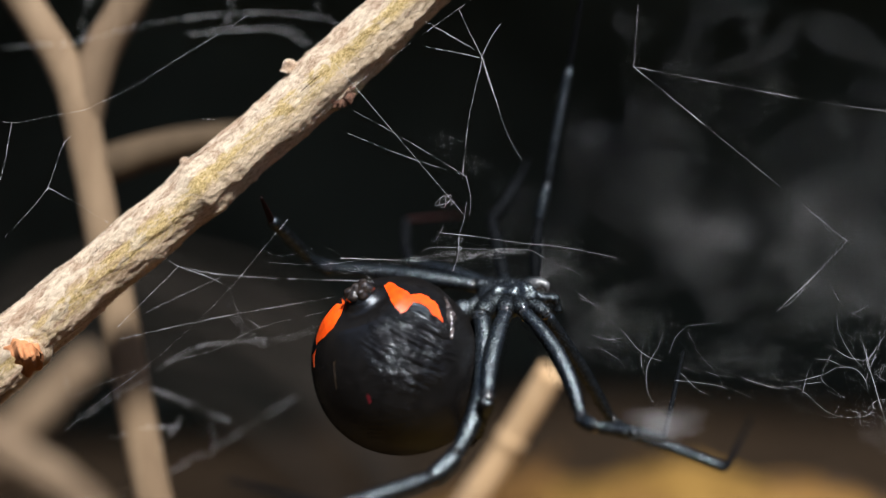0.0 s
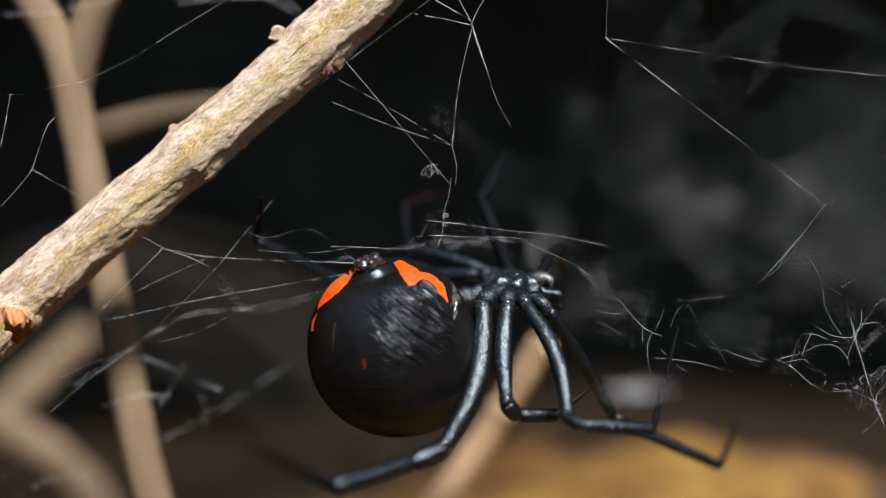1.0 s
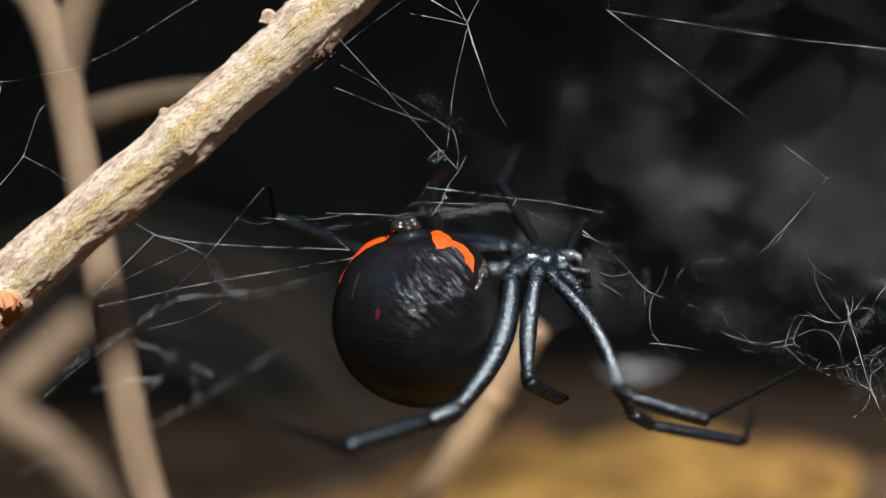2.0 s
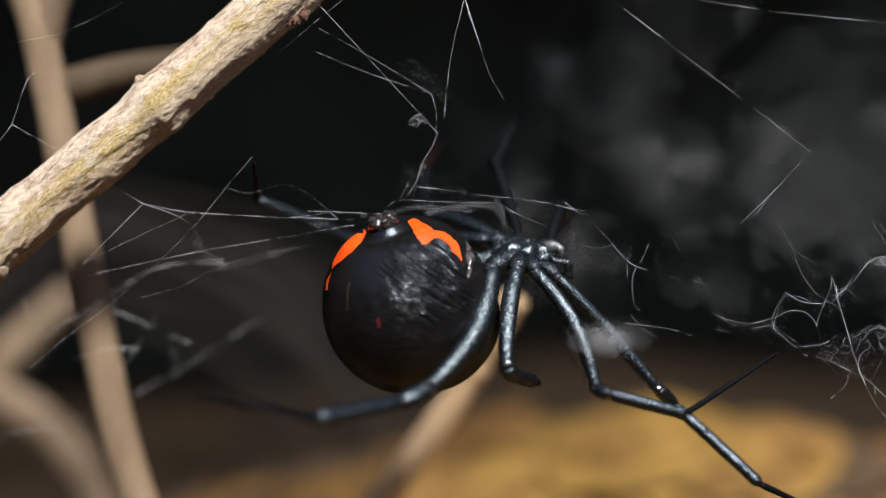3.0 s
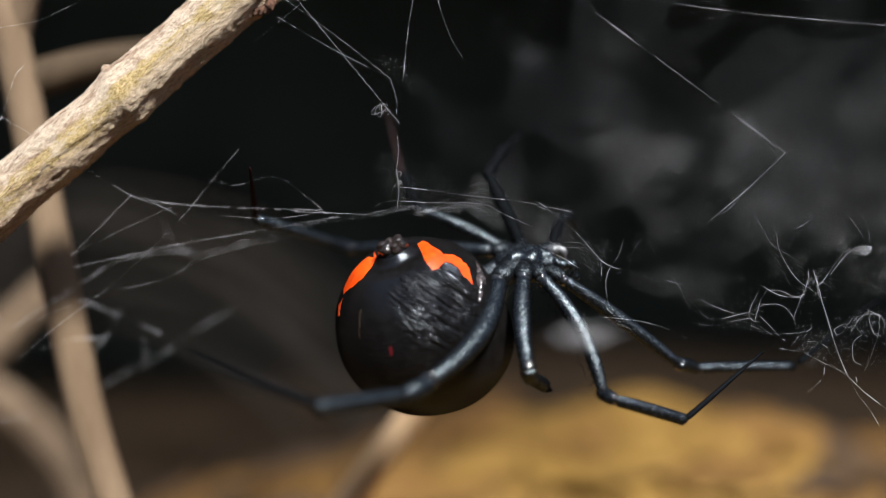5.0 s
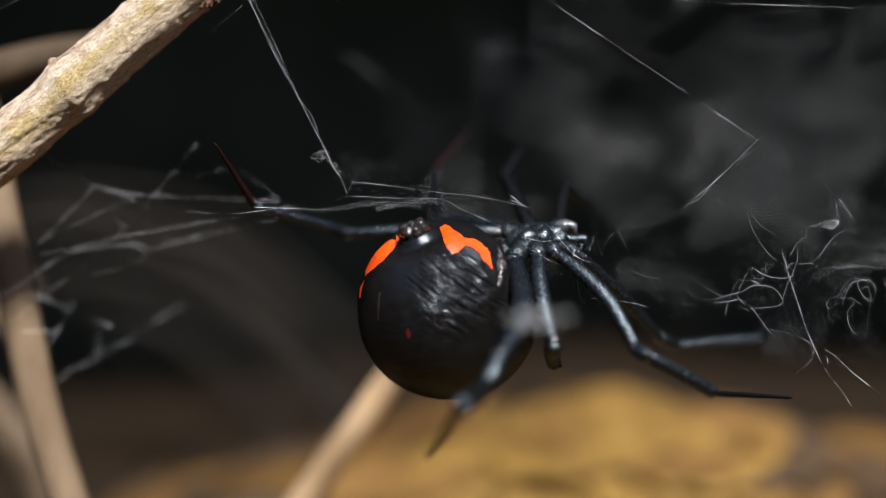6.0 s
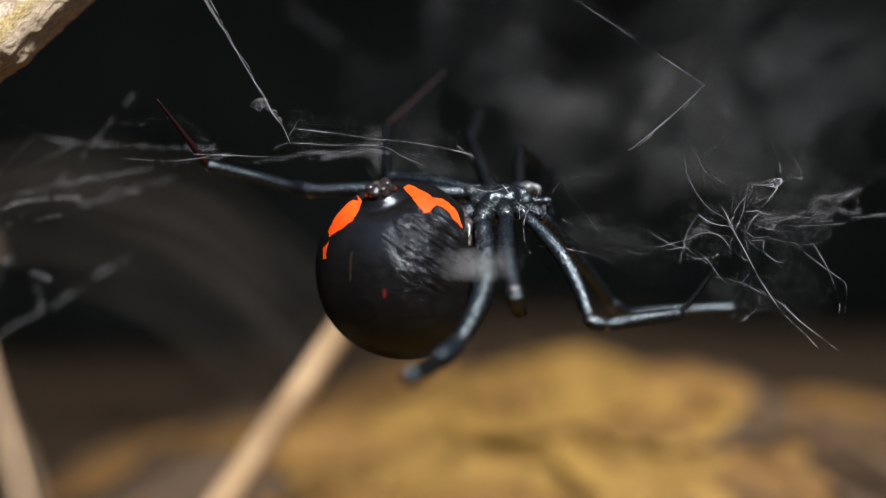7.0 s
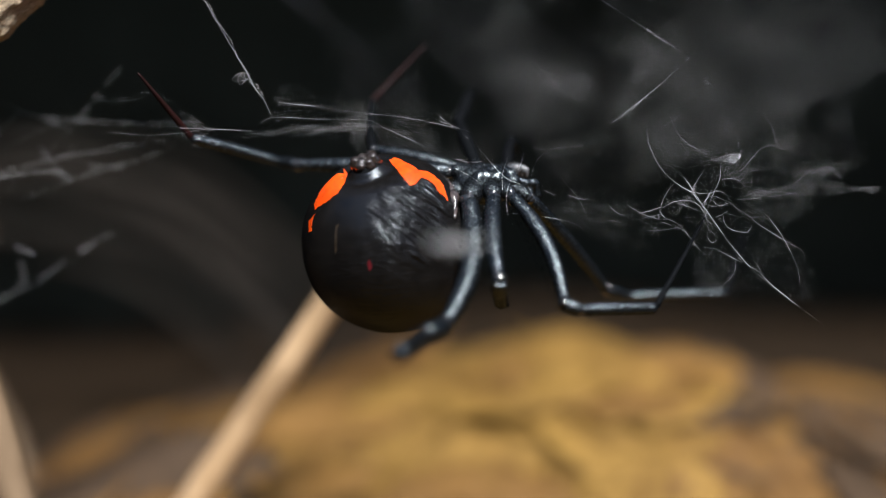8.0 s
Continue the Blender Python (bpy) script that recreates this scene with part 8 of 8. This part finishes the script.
    walk(left_web, [
        at(0, -1.42, 0.00, 1.41),
        at(0.5, -1.49, 0.00, 0.72),
        at(1, -1.76, 0.00, 0.38),
        at(2.5, -1.46, 0.00, 0.15),
        at(3, -0.78, 0.00, 0.08),
        at(3.5, 0.00, 0.00, 0.00),
        at(4, 0.12, 0.00, -0.18),
        at(4.5, 0.24, 0.00, -0.24),
        at(5.8, 0.60, 4.50, 0.29),
        at(6, 0.50, 5.00, 0.18),
        at(6.5, 0.50, 6.00, 0.44),
        at(7, 0.10, 7.00, 0.55),
        at(7.5, 0.05, 7.50, 0.60),
        at(8, 0.05, 7.50, 0.40),
    ])
    walk(twig_web, [
        at(0, -0.69, 0.00, 0.35),
        at(0.5, -0.31, 0.00, 0.30),
        at(1, 0.00, 0.00, 0.00),
        at(2.5, 0.14, 0.00, -0.27),
        at(3, 0.68, 0.00, -0.19),
        at(3.5, 0.99, 0.00, 0.03),
        at(4.5, 1.33, 0.00, -0.05),
        at(6, 2.34, 0.00, 0.24),
        at(8, 3.40, 0.00, -0.09),
    ])
    walk(top_web, [
        at(0, -0.06, 0.00, 0.06),
        at(0.5, -0.03, 0.00, 0.00),
        at(1, 0.00, 0.00, 0.00),
        at(2.5, 1.02, 0.00, -1.51),
        at(3, 1.77, 0.00, -1.42),
        at(3.5, 1.65, 0.00, -0.70),
        at(4, 1.57, 0.00, -0.56),
        at(4.5, 1.42, 0.00, -0.60),
        at(4.7, 1.41, 0.00, -0.49),
        at(5.8, 0.64, 0.00, 4.91),
        at(8, -0.43, 0.00, 6.19),
    ])
    walk(body_web, [
        at(0, -1.65, 0.00, 3.02),
        at(0.5, -1.63, 0.00, 2.02),
        at(1, -1.62, 0.00, 1.54),
        at(2.3, -1.14, 0.00, 2.87),
        at(2.5, -1.56, 0.00, 2.35),
        at(3, -0.80, 0.00, 0.59),
        at(3.5, 0.00, 0.00, 0.00),
        at(4, 0.21, 0.00, -0.17),
        at(4.5, 0.37, 0.00, -0.12),
        at(6, 1.59, 0.00, -0.34),
        at(6.5, 2.05, 0.00, -0.18),
        at(7, 2.16, 0.00, -0.14),
        at(7.5, 2.34, 0.00, -0.14),
        at(8, 2.53, 0.00, -0.22),
    ])
    walk(cross_line, [
        at(0, 1.42, 82.80, 2.34, 0, -40.4, 0),
        at(0.5, 1.32, 82.80, 2.16, 0, -40.4, 0),
        at(1, 1.23, 82.80, 2.12, 0, -40.3, 0),
        at(2.5, 2.81, 82.80, 1.98, 0, -42.8, 0),
        at(3, 2.72, 82.80, 2.25, 0, -42.8, 0),
        at(3.5, 2.65, 82.80, 2.54, 0, -42.8, 0),
        at(4, 2.47, 82.80, 2.83, 0, -42.8, 0),
        at(4.5, 2.06, 82.80, 3.48, 0, -42.8, 0),
        at(4.7, 2.63, 82.80, 3.39, 0, -42.8, 0),
        at(5.8, 1.92, 83.00, -2.15, 0, -25.1, 0),
        at(6, 1.93, 83.00, -1.70, 0, -26.8, 0),
        at(6.5, 2.38, 83.00, -1.45, 0, -28.2, 0),
        at(7, 2.52, 83.00, -1.51, 0, -30.3, 0),
        at(7.5, 2.55, 83.00, -1.60, 0, -28.4, 0),
        at(8, 2.59, 83.00, -1.61, 0, -29.7, 0),
    ])
    walk(mid_web, [
        at(0, 1.58, 83.00, 4.97, 0, 0.0, 0),
        at(0.5, 1.48, 83.00, 4.79, 0, 0.0, 0),
        at(1, 1.38, 83.00, 4.75, 0, 0.0, 0),
        at(2.5, 2.42, 83.00, 4.64, 0, 0.0, 0),
        at(3, 2.34, 83.00, 4.90, 0, 0.0, 0),
        at(3.5, 2.26, 83.00, 5.20, 0, 0.0, 0),
        at(4, 2.08, 83.00, 5.49, 0, 0.0, 0),
        at(4.5, 1.67, 83.00, 6.14, 0, 0.0, 0),
        at(4.7, 2.24, 83.00, 6.05, 0, 0.0, 0),
        at(5.8, -0.46, 83.00, 2.92, 0, 36.5, 0),
        at(6, -0.60, 83.00, 3.30, 0, 34.7, 0),
        at(6.5, -0.27, 83.00, 3.49, 0, 33.3, 0),
        at(7, -0.30, 83.00, 3.33, 0, 31.3, 0),
        at(7.5, -0.12, 83.00, 3.33, 0, 33.2, 0),
        at(8, -0.18, 83.00, 3.25, 0, 31.9, 0),
    ])
    walk(mid_tail, [
        at(0, 1.58, 83.00, 4.97, 0, 0.0, 0),
        at(0.5, 1.48, 83.00, 4.79, 0, 0.0, 0),
        at(1, 1.38, 83.00, 4.75, 0, 0.0, 0),
        at(2.5, 2.42, 83.00, 4.64, 0, 0.0, 0),
        at(3, 2.34, 83.00, 4.90, 0, 0.0, 0),
        at(3.5, 2.26, 83.00, 5.20, 0, 0.0, 0),
        at(4, 2.08, 83.00, 5.49, 0, 0.0, 0),
        at(4.5, 1.67, 83.00, 6.14, 0, 0.0, 0),
        at(4.7, 2.24, 83.00, 6.05, 0, 0.0, 0),
        at(5.8, -0.46, 83.00, 2.92, 0, -24.0, 0),
        at(6, -0.60, 83.00, 3.30, 0, -24.0, 0),
        at(6.5, -0.27, 83.00, 3.49, 0, -24.0, 0),
        at(7, -0.30, 83.00, 3.33, 0, -24.0, 0),
        at(7.5, -0.12, 83.00, 3.33, 0, -24.0, 0),
        at(8, -0.18, 83.00, 3.25, 0, -24.0, 0),
    ])
    walk(mid_branch, [
        at(0, 1.58, 83.00, 4.97, 0, 0.0, 0),
        at(0.5, 1.48, 83.00, 4.79, 0, 0.0, 0),
        at(1, 1.38, 83.00, 4.75, 0, 0.0, 0),
        at(2.5, 2.42, 83.00, 4.64, 0, 0.0, 0),
        at(3, 2.34, 83.00, 4.90, 0, 0.0, 0),
        at(3.5, 2.26, 83.00, 5.20, 0, 0.0, 0),
        at(4, 2.08, 83.00, 5.49, 0, 0.0, 0),
        at(4.5, 1.67, 83.00, 6.14, 0, 0.0, 0),
        at(4.7, 2.24, 83.00, 6.05, 0, 0.0, 0),
        at(5.8, -0.46, 83.00, 2.92, 0, 46.3, 0),
        at(6, -0.60, 83.00, 3.30, 0, 44.5, 0),
        at(6.5, -0.27, 83.00, 3.49, 0, 43.1, 0),
        at(7, -0.30, 83.00, 3.33, 0, 41.1, 0),
        at(7.5, -0.12, 83.00, 3.33, 0, 43.0, 0),
        at(8, -0.18, 83.00, 3.25, 0, 41.7, 0),
    ])
    walk(tied_line, [
        at(0, 0.69, 83.00, -1.50, 0, 10.8, 0),
        at(0.5, 0.48, 83.00, -2.11, 0, 11.2, 0),
        at(1, 0.41, 83.00, -2.14, 0, 10.8, 0),
        at(2.5, 0.69, 83.00, -0.86, 0, 36.6, 0),
        at(3, 0.72, 83.00, -1.93, 0, 25.5, 0),
        at(3.5, 1.10, 83.00, -2.55, 0, 16.8, 0),
        at(4, 1.08, 83.00, -2.22, 0, 15.3, 0),
        at(4.5, 1.24, 83.00, -2.64, 0, 7.5, 0),
        at(4.7, 1.89, 83.00, -3.12, 0, 6.4, 0),
        at(5.8, 2.60, 83.00, -3.60, 0, -25.1, 0),
        at(6, 2.65, 83.00, -3.12, 0, -26.8, 0),
        at(6.5, 3.14, 83.00, -2.85, 0, -28.2, 0),
        at(7, 3.33, 83.00, -2.89, 0, -30.3, 0),
        at(7.5, 3.31, 83.00, -3.00, 0, -28.4, 0),
        at(8, 3.38, 83.00, -3.00, 0, -29.7, 0),
    ])
    walk(wisp, [
        at(0, 11.58, 63.00, -9.04),
        at(0.5, 11.25, 63.00, -9.37),
        at(1, 10.95, 63.00, -9.43),
        at(2.3, 11.69, 63.00, -9.41),
        at(2.5, 11.33, 63.00, -9.20),
        at(3, 11.83, 63.00, -9.73),
        at(3.5, 12.16, 63.00, -9.92),
        at(4, 12.28, 63.00, -9.97),
        at(4.5, 12.34, 63.00, -10.20),
        at(5.8, 14.30, 63.00, -9.91),
        at(6, 14.28, 63.00, -9.78),
        at(6.5, 14.71, 63.00, -9.79),
        at(7, 15.86, 63.00, -10.08),
        at(7.5, 15.99, 63.00, -10.72),
        at(8, 16.13, 63.00, -10.63),
    ])


motions()
